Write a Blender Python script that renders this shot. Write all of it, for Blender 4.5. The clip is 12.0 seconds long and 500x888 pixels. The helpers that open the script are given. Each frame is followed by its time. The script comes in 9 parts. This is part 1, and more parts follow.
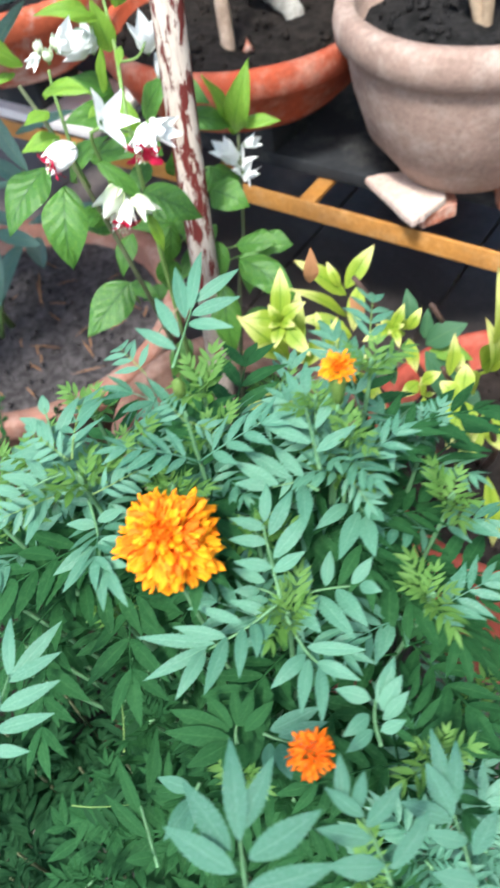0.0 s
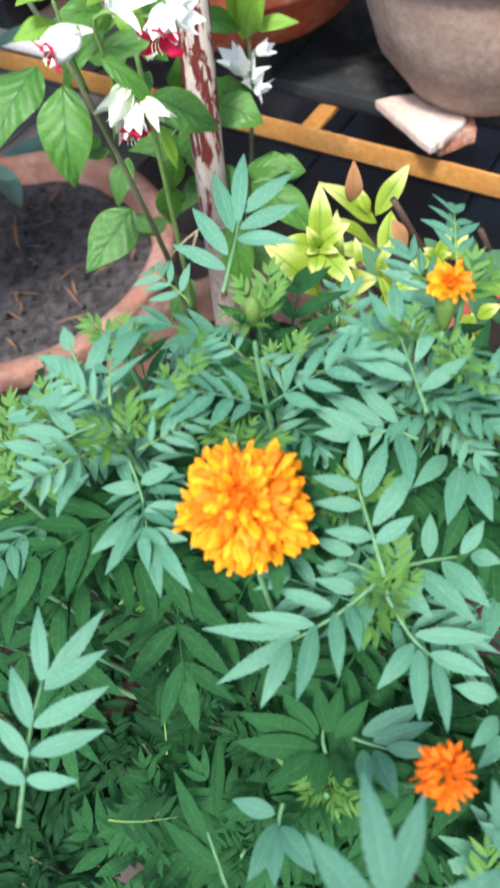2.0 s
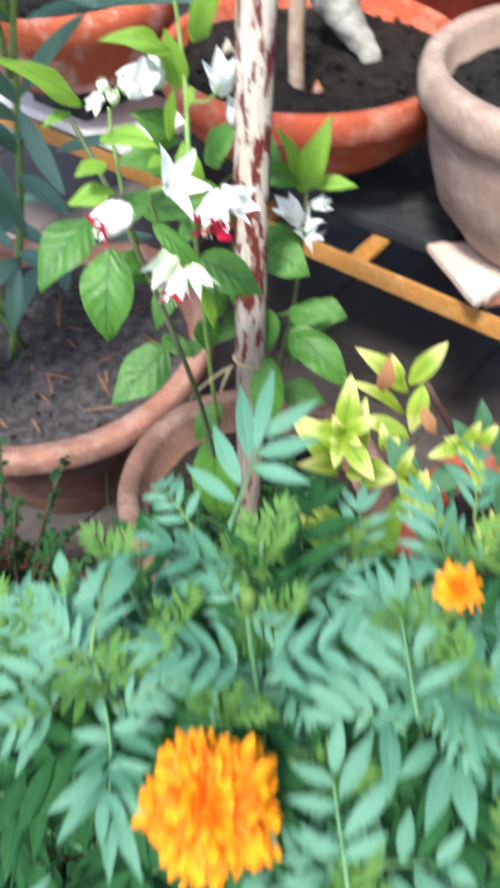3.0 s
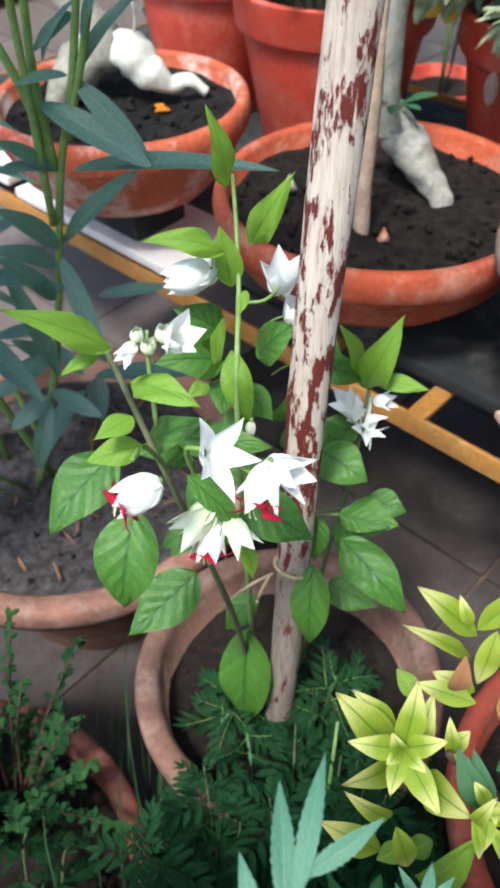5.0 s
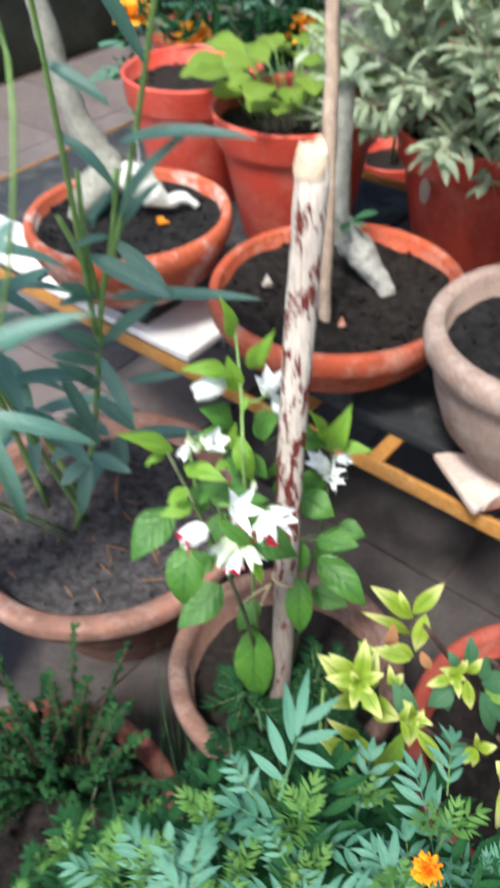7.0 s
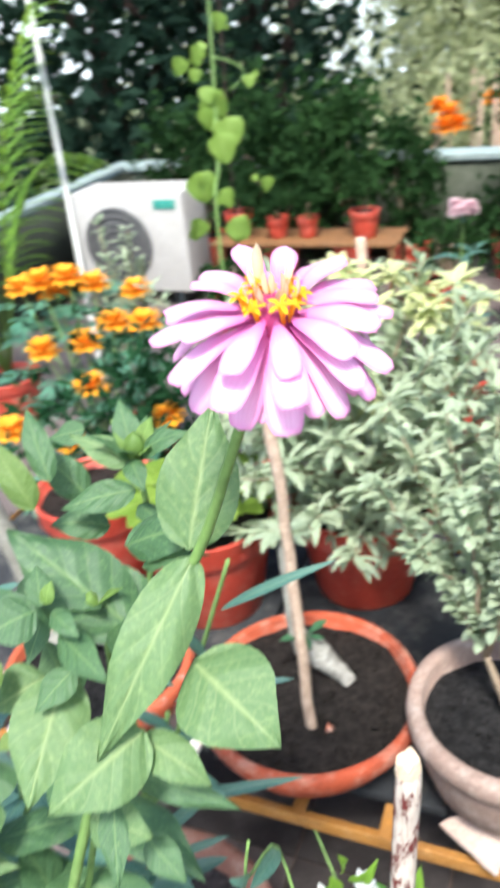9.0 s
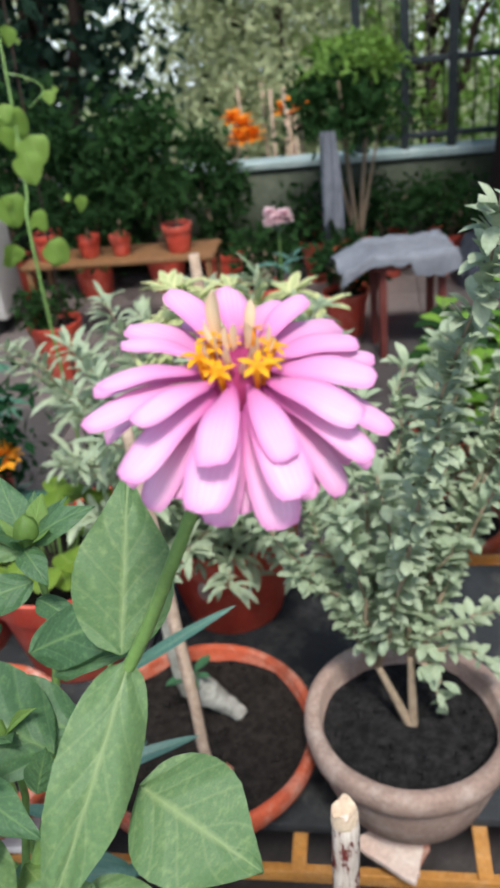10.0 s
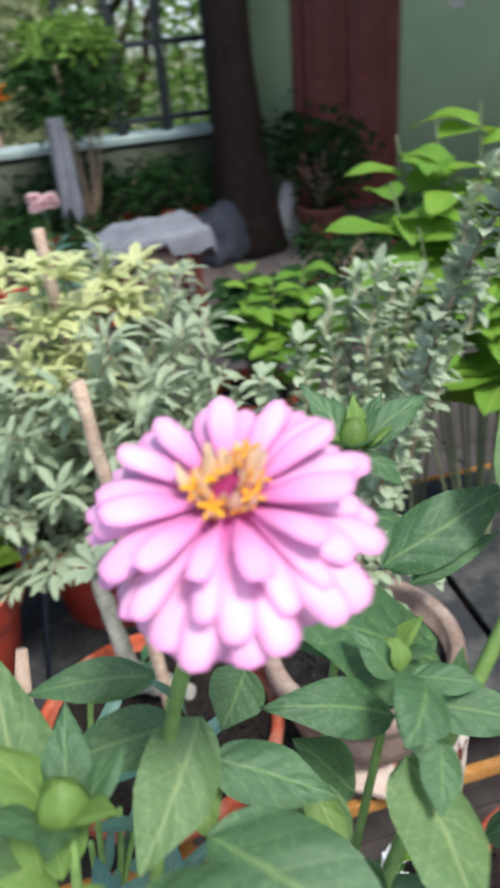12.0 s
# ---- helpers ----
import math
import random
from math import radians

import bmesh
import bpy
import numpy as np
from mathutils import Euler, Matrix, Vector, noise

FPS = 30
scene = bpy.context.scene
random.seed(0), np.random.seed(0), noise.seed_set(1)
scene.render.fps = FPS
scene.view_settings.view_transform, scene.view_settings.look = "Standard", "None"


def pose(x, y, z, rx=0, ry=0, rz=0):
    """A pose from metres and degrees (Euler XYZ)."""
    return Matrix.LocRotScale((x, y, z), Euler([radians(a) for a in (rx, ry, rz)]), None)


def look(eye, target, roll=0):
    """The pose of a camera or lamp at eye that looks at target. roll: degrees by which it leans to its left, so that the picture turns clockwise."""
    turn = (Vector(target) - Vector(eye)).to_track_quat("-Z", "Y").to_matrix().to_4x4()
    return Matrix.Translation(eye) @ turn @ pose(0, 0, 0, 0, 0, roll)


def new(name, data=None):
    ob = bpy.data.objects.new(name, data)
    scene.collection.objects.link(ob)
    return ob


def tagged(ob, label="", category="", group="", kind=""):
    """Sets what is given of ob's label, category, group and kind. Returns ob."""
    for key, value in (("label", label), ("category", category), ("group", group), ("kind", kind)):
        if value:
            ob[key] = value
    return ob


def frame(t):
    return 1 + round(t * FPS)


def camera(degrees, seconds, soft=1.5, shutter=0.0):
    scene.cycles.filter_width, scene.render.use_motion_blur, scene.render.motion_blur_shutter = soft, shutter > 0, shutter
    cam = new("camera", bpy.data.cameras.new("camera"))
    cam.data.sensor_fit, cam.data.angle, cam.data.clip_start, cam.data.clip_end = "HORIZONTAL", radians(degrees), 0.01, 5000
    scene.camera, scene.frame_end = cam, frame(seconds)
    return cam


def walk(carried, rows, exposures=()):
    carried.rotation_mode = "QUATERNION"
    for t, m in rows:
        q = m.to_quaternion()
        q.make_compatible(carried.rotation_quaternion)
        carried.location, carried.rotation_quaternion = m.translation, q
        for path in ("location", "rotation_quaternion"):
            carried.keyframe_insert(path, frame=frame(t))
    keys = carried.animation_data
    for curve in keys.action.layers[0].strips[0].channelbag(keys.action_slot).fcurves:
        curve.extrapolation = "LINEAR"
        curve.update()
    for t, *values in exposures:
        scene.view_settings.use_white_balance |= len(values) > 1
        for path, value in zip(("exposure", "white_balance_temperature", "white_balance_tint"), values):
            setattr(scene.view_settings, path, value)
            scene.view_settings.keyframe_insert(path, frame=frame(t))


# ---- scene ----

# ---- camera and walk ----
cam = camera(34.9, 12.0, soft=3.0, shutter=0.5)
cam.data.dof.use_dof, cam.data.dof.focus_distance, cam.data.dof.aperture_fstop = True, 0.39, 22.0
PATH = [
    (0, (0.023, 0.014, 0.948), (0.027, 1.304, -0.580), -9.8),
    (0.5, (-0.008, 0.034, 0.916), (0.011, 1.265, -0.660), -9.0),
    (1, (-0.016, 0.057, 0.883), (0.026, 1.227, -0.738), -8.7),
    (1.5, (-0.017, 0.062, 0.882), (0.037, 1.224, -0.745), -8.3),
    (2, (-0.016, 0.060, 0.896), (0.044, 1.254, -0.708), -8.7),
    (2.5, (-0.011, 0.060, 0.920), (0.076, 1.299, -0.648), -5.2),
    (3, (0.000, 0.118, 0.931), (0.023, 1.427, -0.580), -2.1),
    (3.2, (0.000, 0.152, 0.938), (-0.005, 1.491, -0.548), -0.1),
    (4.8, (-0.002, 0.255, 0.941), (-0.083, 1.662, -0.478), -1.5),
    (5, (-0.001, 0.253, 0.949), (-0.071, 1.668, -0.462), -1.2),
    (5.5, (0.000, 0.244, 0.952), (-0.048, 1.646, -0.474), -0.5),
    (6, (0.013, 0.214, 0.964), (0.059, 1.622, -0.456), 1.2),
    (6.5, (0.007, 0.156, 1.011), (0.080, 1.541, -0.430), 1.0),
    (7, (-0.009, 0.101, 1.131), (-0.037, 1.565, -0.231), -2.7),
    (7.2, (-0.038, 0.091, 1.195), (-0.112, 1.559, -0.161), -0.1),
    (8.8, (-0.175, 0.153, 1.492), (0.179, 1.844, 0.484), -7.8),
    (9, (-0.201, 0.187, 1.514), (0.289, 1.861, 0.536), -6.8),
    (9.5, (-0.215, 0.242, 1.509), (0.587, 1.781, 0.516), -5.4),
    (10, (-0.216, 0.268, 1.509), (0.664, 1.764, 0.515), -6.7),
    (10.3, (-0.246, 0.270, 1.510), (0.672, 1.726, 0.490), -4.6),
    (10.5, (-0.280, 0.283, 1.516), (0.680, 1.720, 0.508), -5.5),
    (11, (-0.383, 0.338, 1.517), (0.708, 1.652, 0.476), -5.0),
    (11.5, (-0.434, 0.382, 1.520), (0.742, 1.607, 0.463), -3.7),
    (12, (-0.421, 0.465, 1.477), (0.942, 1.476, 0.418), -4.8),
]
walk(cam, [(t, look(eye, target, roll)) for t, eye, target, roll in PATH], exposures=[(0, 1.42, 6100, 5), (1.5, 1.32, 6100, 5), (3, 1.42, 6100, 5), (5, 0.95, 6100, 5), (7, 1.15, 6100, 5), (8.6, 1.3, 6100, 5), (9.0, 1.38, 6100, 5), (9.5, 0.9, 6100, 5), (10, 0.52, 6100, 5), (10.5, 0.27, 6100, 5), (11.2, 0.55, 6100, 5), (12, 0.68, 6100, 5)])

# ---- world and light: hazy daylight, the sun veiled, from behind the viewer's left ----
SUN_ELEVATION, SUN_ROTATION = radians(60), radians(205)
world = bpy.data.worlds.new("world")
scene.world = world
world.use_nodes = True
wn = world.node_tree
wn.nodes.clear()
sky = wn.nodes.new("ShaderNodeTexSky")
sky.sky_type = "NISHITA"
sky.sun_disc = False
sky.sun_elevation, sky.sun_rotation = SUN_ELEVATION, SUN_ROTATION
sky.air_density, sky.dust_density, sky.ozone_density = 1.0, 2.5, 1.0
wbg = wn.nodes.new("ShaderNodeBackground")
wbg.inputs["Strength"].default_value = 0.125
wout = wn.nodes.new("ShaderNodeOutputWorld")
wn.links.new(sky.outputs[0], wbg.inputs["Color"])
wn.links.new(wbg.outputs[0], wout.inputs["Surface"])
sun_data = bpy.data.lights.new("sun", "SUN")
sun_data.energy, sun_data.angle, sun_data.color = 2.6, radians(10), (1.0, 0.95, 0.87)
sun = new("sun", sun_data)
sun_dir = Vector((math.sin(SUN_ROTATION) * math.cos(SUN_ELEVATION), math.cos(SUN_ROTATION) * math.cos(SUN_ELEVATION), math.sin(SUN_ELEVATION)))
sun.matrix_world = look(sun_dir * 30, (0, 0, 0))

# ---- materials ----
class Nodes:
    """A node material under construction."""

    def __init__(self, name, rough=0.6, metal=0.0, spec=0.4):
        self.mat = bpy.data.materials.new(name)
        self.mat.use_nodes = True
        self.nt = self.mat.node_tree
        self.bsdf = self.nt.nodes["Principled BSDF"]
        self.bsdf.inputs["Roughness"].default_value = rough
        self.bsdf.inputs["Metallic"].default_value = metal
        self.bsdf.inputs["Specular IOR Level"].default_value = spec
        self.coords = self.add("ShaderNodeTexCoord")

    def add(self, kind, **inputs):
        node = self.nt.nodes.new(kind)
        for key, value in inputs.items():
            self.put(node.inputs[key.replace("_", " ")], value)
        return node

    def put(self, socket, value):
        if isinstance(value, bpy.types.NodeSocket):
            self.nt.links.new(value, socket)
        elif isinstance(value, tuple) and len(value) == 3 and socket.type == "RGBA":
            socket.default_value = (*value, 1)
        else:
            socket.default_value = value

    def noise(self, scale, detail=4.0, rough=0.6, space="Object", stretch=None):
        co = self.coords.outputs[space]
        if stretch:
            mapping = self.add("ShaderNodeMapping", Vector=co, Scale=stretch)
            co = mapping.outputs[0]
        return self.add("ShaderNodeTexNoise", Vector=co, Scale=scale, Detail=detail, Roughness=rough).outputs["Fac"]

    def ramp(self, fac, *stops):
        node = self.add("ShaderNodeValToRGB", Fac=fac)
        ramp = node.color_ramp
        while len(ramp.elements) < len(stops):
            ramp.elements.new(0.5)
        for element, (at, colour) in zip(ramp.elements, stops):
            element.position = at
            element.color = (colour, colour, colour, 1) if isinstance(colour, (int, float)) else (*colour, 1)
        return node.outputs["Color"]

    def mix(self, fac, a, b, blend="MIX"):
        node = self.nt.nodes.new("ShaderNodeMix")
        node.data_type, node.blend_type = "RGBA", blend
        self.put(node.inputs[0], fac)
        self.put(node.inputs[6], a)
        self.put(node.inputs[7], b)
        return node.outputs[2]

    def math(self, op, a, b=0.0, clamp=False):
        node = self.nt.nodes.new("ShaderNodeMath")
        node.operation, node.use_clamp = op, clamp
        self.put(node.inputs[0], a)
        self.put(node.inputs[1], b)
        return node.outputs[0]

    def random(self):
        return self.add("ShaderNodeObjectInfo").outputs["Random"]

    def island(self):
        return self.add("ShaderNodeNewGeometry").outputs["Random Per Island"]

    def bump(self, height, strength=0.3, distance=0.002):
        node = self.add("ShaderNodeBump", Height=height, Strength=strength, Distance=distance)
        self.nt.links.new(node.outputs[0], self.bsdf.inputs["Normal"])

    def colour(self, value):
        self.put(self.bsdf.inputs["Base Color"], value)

    def rough(self, value):
        self.put(self.bsdf.inputs["Roughness"], value)


def worn(name, base, dark, pale, scale=14, rough=0.8, dark_amount=0.5, pale_amount=0.3, bump=0.4, grain=160, metal=0.0, streak=None, spec=0.3):
    """A surface with stains, pale wear and fine grain."""
    n = Nodes(name, rough, metal, spec)
    stain = n.ramp(n.noise(scale, 6, 0.65, stretch=streak), (0.42, 0.0), (0.72, 1.0))
    wear = n.ramp(n.noise(scale * 2.3, 8, 0.7), (0.48, 0.0), (0.66, 1.0))
    fine = n.noise(grain, 3, 0.6)
    c = n.mix(n.math("MULTIPLY", stain, dark_amount), base, dark)
    c = n.mix(n.math("MULTIPLY", wear, pale_amount), c, pale)
    c = n.mix(0.25, c, n.ramp(fine, (0.3, 0.25), (0.7, 0.9)), "OVERLAY")
    n.colour(c)
    n.rough(n.ramp(n.noise(scale * 3, 4), (0.3, max(rough - 0.12, 0.05)), (0.7, min(rough + 0.12, 1))))
    n.bump(n.math("ADD", fine, n.math("MULTIPLY", n.noise(scale * 2.3, 8, 0.7), 1.5)), bump, 0.0015)
    return n.mat


def leafy(name, base, young, vein, veins=7, vein_amount=0.5, edge=None, edge_amount=0.0, rough=0.45, through_light=0.3, stripes=0, spots=0.0, dry=None, relief=0.9, spec=0.35, tip=None, mottle=None):
    """A leaf with a pale midrib, side veins, tone that changes from leaf to leaf, and light coming through."""
    n = Nodes(name, rough, 0, spec)
    uv = n.add("ShaderNodeSeparateXYZ", Vector=n.coords.outputs["UV"])
    u, v = uv.outputs[0], uv.outputs[1]
    across = n.math("ABSOLUTE", n.math("SUBTRACT", u, 0.5))
    rib = n.ramp(across, (0.0, 1.0), (0.05, 0.0))
    if stripes:
        wave = n.math("ABSOLUTE", n.math("SINE", n.math("MULTIPLY", across, stripes * 6.28)))
    else:
        slant = n.math("SUBTRACT", n.math("MULTIPLY", v, veins), n.math("MULTIPLY", n.math("POWER", across, 0.75), veins * 0.5))
        wave = n.math("ABSOLUTE", n.math("SUBTRACT", n.math("FRACT", slant), 0.5))
    side = n.ramp(wave, (0.0, 1.0), (0.09, 0.0))
    pick = n.math("ADD", n.math("MULTIPLY", n.random(), 0.5), n.math("MULTIPLY", n.island(), 0.5))
    c = n.mix(pick, base, young)
    c = n.mix(n.ramp(n.noise(45, 5), (0.35, 0.0), (0.75, 0.35)), c, tuple(x * 0.5 for x in base))
    c = n.mix(n.ramp(n.noise(170, 4, 0.7), (0.45, 0.0), (0.8, 0.45)), c, tuple(min(1, x * 1.5 + 0.02) for x in young))
    if mottle:
        c = n.mix(n.ramp(n.noise(26, 3, 0.6), (0.50, 0.0), (0.74, 0.75)), c, mottle)
        c = n.mix(n.math("MULTIPLY", n.ramp(wave, (0.12, 0.0), (0.5, 1.0)), 0.10), c, mottle)
    if edge:
        rim = n.ramp(n.math("ADD", across, n.math("MULTIPLY", n.noise(60, 3), 0.12)), (0.20, 0.0), (0.52, 1.0))
        c = n.mix(n.math("MULTIPLY", rim, edge_amount), c, edge)
    if tip:
        ends = n.ramp(n.math("ADD", v, n.math("MULTIPLY", n.noise(55, 4), 0.35)), (0.72, 0.0), (1.12, 1.0))
        c = n.mix(n.math("MULTIPLY", ends, 0.9), c, tip)
    if spots:
        c = n.mix(n.ramp(n.noise(130, 4), (0.62, 0.0), (0.7, spots)), c, (0.12, 0.09, 0.04))
    c = n.mix(n.math("MULTIPLY", side, vein_amount * 0.36), c, vein)
    c = n.mix(n.math("MULTIPLY", rib, vein_amount), c, vein)
    if dry:
        tip = n.ramp(n.math("MULTIPLY", n.math("ADD", v, n.math("MULTIPLY", n.noise(70, 4), 0.25)), 0.8), (0.85, 0.0), (0.9, 1.0))
        c = n.mix(tip, c, dry)
    n.colour(c)
    quilt = n.ramp(wave, (0.0, 0.0), (0.5, 1.0))
    n.bump(n.math("ADD", n.math("MULTIPLY", quilt, relief), n.math("ADD", n.math("MULTIPLY", rib, -1.0), n.noise(120, 4))), 0.32, 0.0012)
    n.rough(n.ramp(n.noise(60, 4), (0.3, max(rough - 0.1, 0.1)), (0.7, min(rough + 0.14, 1.0))))
    thin = n.add("ShaderNodeBsdfTranslucent", Color=n.mix(0.35, c, (min(young[0] * 2.2, 0.6), min(young[1] * 2.0, 0.8), young[2] * 1.1), "MIX"))
    blend = n.add("ShaderNodeMixShader", Fac=through_light)
    n.nt.links.new(n.bsdf.outputs[0], blend.inputs[1])
    n.nt.links.new(thin.outputs[0], blend.inputs[2])
    n.nt.links.new(blend.outputs[0], n.nt.nodes["Material Output"].inputs["Surface"])
    return n.mat


def petal(name, inner, outer, edge, rough=0.55, through_light=0.35, lines=18, spread=0.25):
    """A petal that changes colour from claw to tip, with fine lengthwise lines."""
    n = Nodes(name, rough, 0, 0.25)
    uv = n.add("ShaderNodeSeparateXYZ", Vector=n.coords.outputs["UV"])
    u, v = uv.outputs[0], uv.outputs[1]
    c = n.mix(n.ramp(v, (0.0, 0.0), (0.7, 1.0)), inner, outer)
    line = n.math("ABSOLUTE", n.math("SINE", n.math("MULTIPLY", u, lines)))
    c = n.mix(n.math("MULTIPLY", line, 0.12), c, inner)
    rim = n.ramp(n.math("MULTIPLY", n.math("ADD", v, n.math("MULTIPLY", n.noise(220, 3), 0.16)), 0.9), (0.88, 0.0), (0.97, 1.0))
    c = n.mix(n.math("MULTIPLY", rim, 0.7), c, edge)
    # darker margins, which also paint the shading of an arched petal
    margin = n.ramp(n.math("ABSOLUTE", n.math("SUBTRACT", u, 0.5)), (0.28, 0.0), (0.5, 0.5))
    c = n.mix(margin, c, inner)
    c = n.mix(n.math("MULTIPLY", n.random(), spread), c, edge)
    n.colour(c)
    n.bump(line, 0.25, 0.0004)
    thin = n.add("ShaderNodeBsdfTranslucent", Color=c)
    blend = n.add("ShaderNodeMixShader", Fac=through_light)
    n.nt.links.new(n.bsdf.outputs[0], blend.inputs[1])
    n.nt.links.new(thin.outputs[0], blend.inputs[2])
    n.nt.links.new(blend.outputs[0], n.nt.nodes["Material Output"].inputs["Surface"])
    return n.mat


def peeling_paint(name):
    """Bare pale wood with long grain and flakes of maroon paint left on it."""
    n = Nodes(name, 0.75, 0, 0.3)
    grain = n.noise(60, 8, 0.7, stretch=(6, 6, 0.5))
    wood = n.ramp(grain, (0.25, (0.26, 0.17, 0.13)), (0.43, (0.56, 0.46, 0.39)), (0.72, (0.74, 0.66, 0.59)))
    flakes = n.noise(85, 9, 0.72, stretch=(1.6, 1.6, 0.36))
    height = n.add("ShaderNodeSeparateXYZ", Vector=n.coords.outputs["Object"]).outputs[2]
    mask = n.ramp(n.math("ADD", flakes, n.ramp(height, (0.47, 0.0), (0.56, 0.10), (0.68, 0.095), (0.8, 0.045), (0.92, 0.04))), (0.575, 0.0), (0.60, 1.0))
    grey = n.math("MAXIMUM", n.ramp(n.noise(14, 5), (0.5, 0.0), (0.75, 0.5)), n.ramp(height, (0.46, 0.85), (0.60, 0.0)))
    c = n.mix(grey, wood, n.ramp(grain, (0.3, (0.10, 0.075, 0.065)), (0.7, (0.30, 0.24, 0.21))))
    c = n.mix(mask, c, (0.135, 0.022, 0.018))
    n.colour(c)
    n.bump(n.math("ADD", grain, n.math("MULTIPLY", mask, 0.8)), 0.6, 0.0012)
    return n.mat


def soil_look(name, base=(0.013, 0.011, 0.010), pale=(0.055, 0.046, 0.040)):
    n = Nodes(name, 0.95, 0, 0.15)
    c = n.mix(n.ramp(n.noise(70, 8, 0.75), (0.42, 0.0), (0.72, 1.0)), base, pale)
    c = n.mix(n.math("MULTIPLY", n.island(), 0.35), c, pale)
    n.colour(c)
    n.bump(n.noise(160, 8, 0.8), 0.9, 0.004)
    return n.mat


TERRACOTTA = worn("terracotta", (0.43, 0.080, 0.034), (0.12, 0.040, 0.026), (0.54, 0.34, 0.26), 8, 0.8, 0.85, 0.5, 0.5)
STAINED_CLAY = worn("lime stained terracotta", (0.46, 0.10, 0.045), (0.20, 0.06, 0.04), (0.78, 0.68, 0.62), 6, 0.8, 0.4, 0.75, 0.45)
RED_CLAY = worn("red clay", (0.33, 0.060, 0.036), (0.13, 0.035, 0.025), (0.44, 0.22, 0.16), 9, 0.75, 0.6, 0.4, 0.45)
# Darker, browner copy of the old clay, with the plants' shade in its colour.
SHADED_CLAY = worn("shaded brown weathered clay", (0.205, 0.108, 0.080), (0.060, 0.040, 0.034), (0.36, 0.25, 0.21), 12, 0.9, 0.8, 0.5, 0.8)
OLD_CLAY = worn("old clay", (0.32, 0.150, 0.108), (0.10, 0.060, 0.048), (0.44, 0.32, 0.27), 10, 0.9, 0.8, 0.55, 0.7)
PALE_CLAY = worn("pale clay", (0.335, 0.228, 0.186), (0.155, 0.105, 0.085), (0.50, 0.405, 0.35), 9, 0.9, 0.75, 0.5, 0.5, streak=(1, 1, 0.6))
RED_PLASTIC = worn("red plastic", (0.61, 0.072, 0.042), (0.36, 0.04, 0.025), (0.66, 0.30, 0.23), 6, 0.45, 0.4, 0.35, 0.12, spec=0.5)
OCHRE_PAINT = worn("ochre paint", (0.43, 0.195, 0.045), (0.20, 0.10, 0.045), (0.55, 0.36, 0.18), 16, 0.55, 0.5, 0.3, 0.2)
BENCH_PAINT = worn("bench paint", (0.21, 0.10, 0.04), (0.09, 0.05, 0.03), (0.32, 0.18, 0.09), 16, 0.6, 0.5, 0.3, 0.2)
ROOT_GREY = worn("grey root bark", (0.33, 0.31, 0.275), (0.13, 0.115, 0.095), (0.50, 0.48, 0.44), 34, 0.75, 0.6, 0.5, 0.6)
DARK_CLAY = worn("dark clay", (0.17, 0.052, 0.036), (0.07, 0.03, 0.024), (0.28, 0.15, 0.11), 9, 0.85, 0.65, 0.4, 0.45)
SLATE = worn("slate", (0.040, 0.042, 0.046), (0.016, 0.016, 0.018), (0.20, 0.185, 0.165), 5, 0.8, 0.75, 0.38, 0.35, spec=0.12)
WHITE_SLAB = worn("white slab", (0.82, 0.755, 0.73), (0.12, 0.15, 0.20), (0.88, 0.84, 0.82), 6, 0.6, 0.45, 0.5, 0.2)
# Two copies of the floor tile; the paler one paints the better lit floor.
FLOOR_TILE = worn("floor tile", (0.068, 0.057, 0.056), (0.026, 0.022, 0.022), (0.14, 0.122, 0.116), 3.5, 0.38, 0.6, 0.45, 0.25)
LIT_TILE = worn("lit floor tile", (0.150, 0.120, 0.113), (0.07, 0.056, 0.053), (0.25, 0.21, 0.20), 3.5, 0.5, 0.5, 0.5, 0.25)
JOINT = worn("tile joint", (0.13, 0.088, 0.070), (0.07, 0.055, 0.05), (0.2, 0.16, 0.14), 9, 0.95)
CONCRETE = worn("mossy concrete", (0.058, 0.066, 0.045), (0.022, 0.028, 0.018), (0.13, 0.135, 0.11), 2.2, 0.9, 0.7, 0.4, 0.5, 60)
PALE_CAP = worn("parapet cap", (0.30, 0.37, 0.36), (0.14, 0.17, 0.16), (0.65, 0.68, 0.66), 4, 0.8)
GREEN_WALL = worn("green wall paint", (0.37, 0.47, 0.28), (0.24, 0.31, 0.18), (0.46, 0.56, 0.38), 1.6, 0.8, 0.5, 0.25, 0.15, 90)
MAROON_WOOD = worn("maroon wood", (0.135, 0.032, 0.027), (0.075, 0.020, 0.017), (0.20, 0.07, 0.055), 4, 0.6, 0.6, 0.3, 0.25, streak=(3, 3, 0.4))
BLACK_METAL = worn("black metal", (0.022, 0.028, 0.032), (0.01, 0.012, 0.014), (0.07, 0.075, 0.075), 12, 0.5, 0.5, 0.3, 0.2)
AC_WHITE = worn("machine casing", (0.50, 0.475, 0.45), (0.30, 0.27, 0.245), (0.60, 0.575, 0.55), 4, 0.5, 0.4, 0.3, 0.1)
DARK_CLOTH = worn("dark cloth", (0.085, 0.09, 0.11), (0.04, 0.042, 0.052), (0.16, 0.165, 0.185), 7, 0.9, 0.6, 0.3, 0.3)
AC_DARK = worn("machine fan", (0.12, 0.115, 0.115), (0.05, 0.05, 0.05), (0.2, 0.19, 0.19), 8, 0.6)
TEAL = worn("teal sticker", (0.05, 0.30, 0.24), (0.03, 0.2, 0.16), (0.2, 0.45, 0.38), 20, 0.5)
ROPE_WHITE = worn("white rope", (0.62, 0.60, 0.56), (0.4, 0.38, 0.35), (0.7, 0.68, 0.65), 40, 0.85)
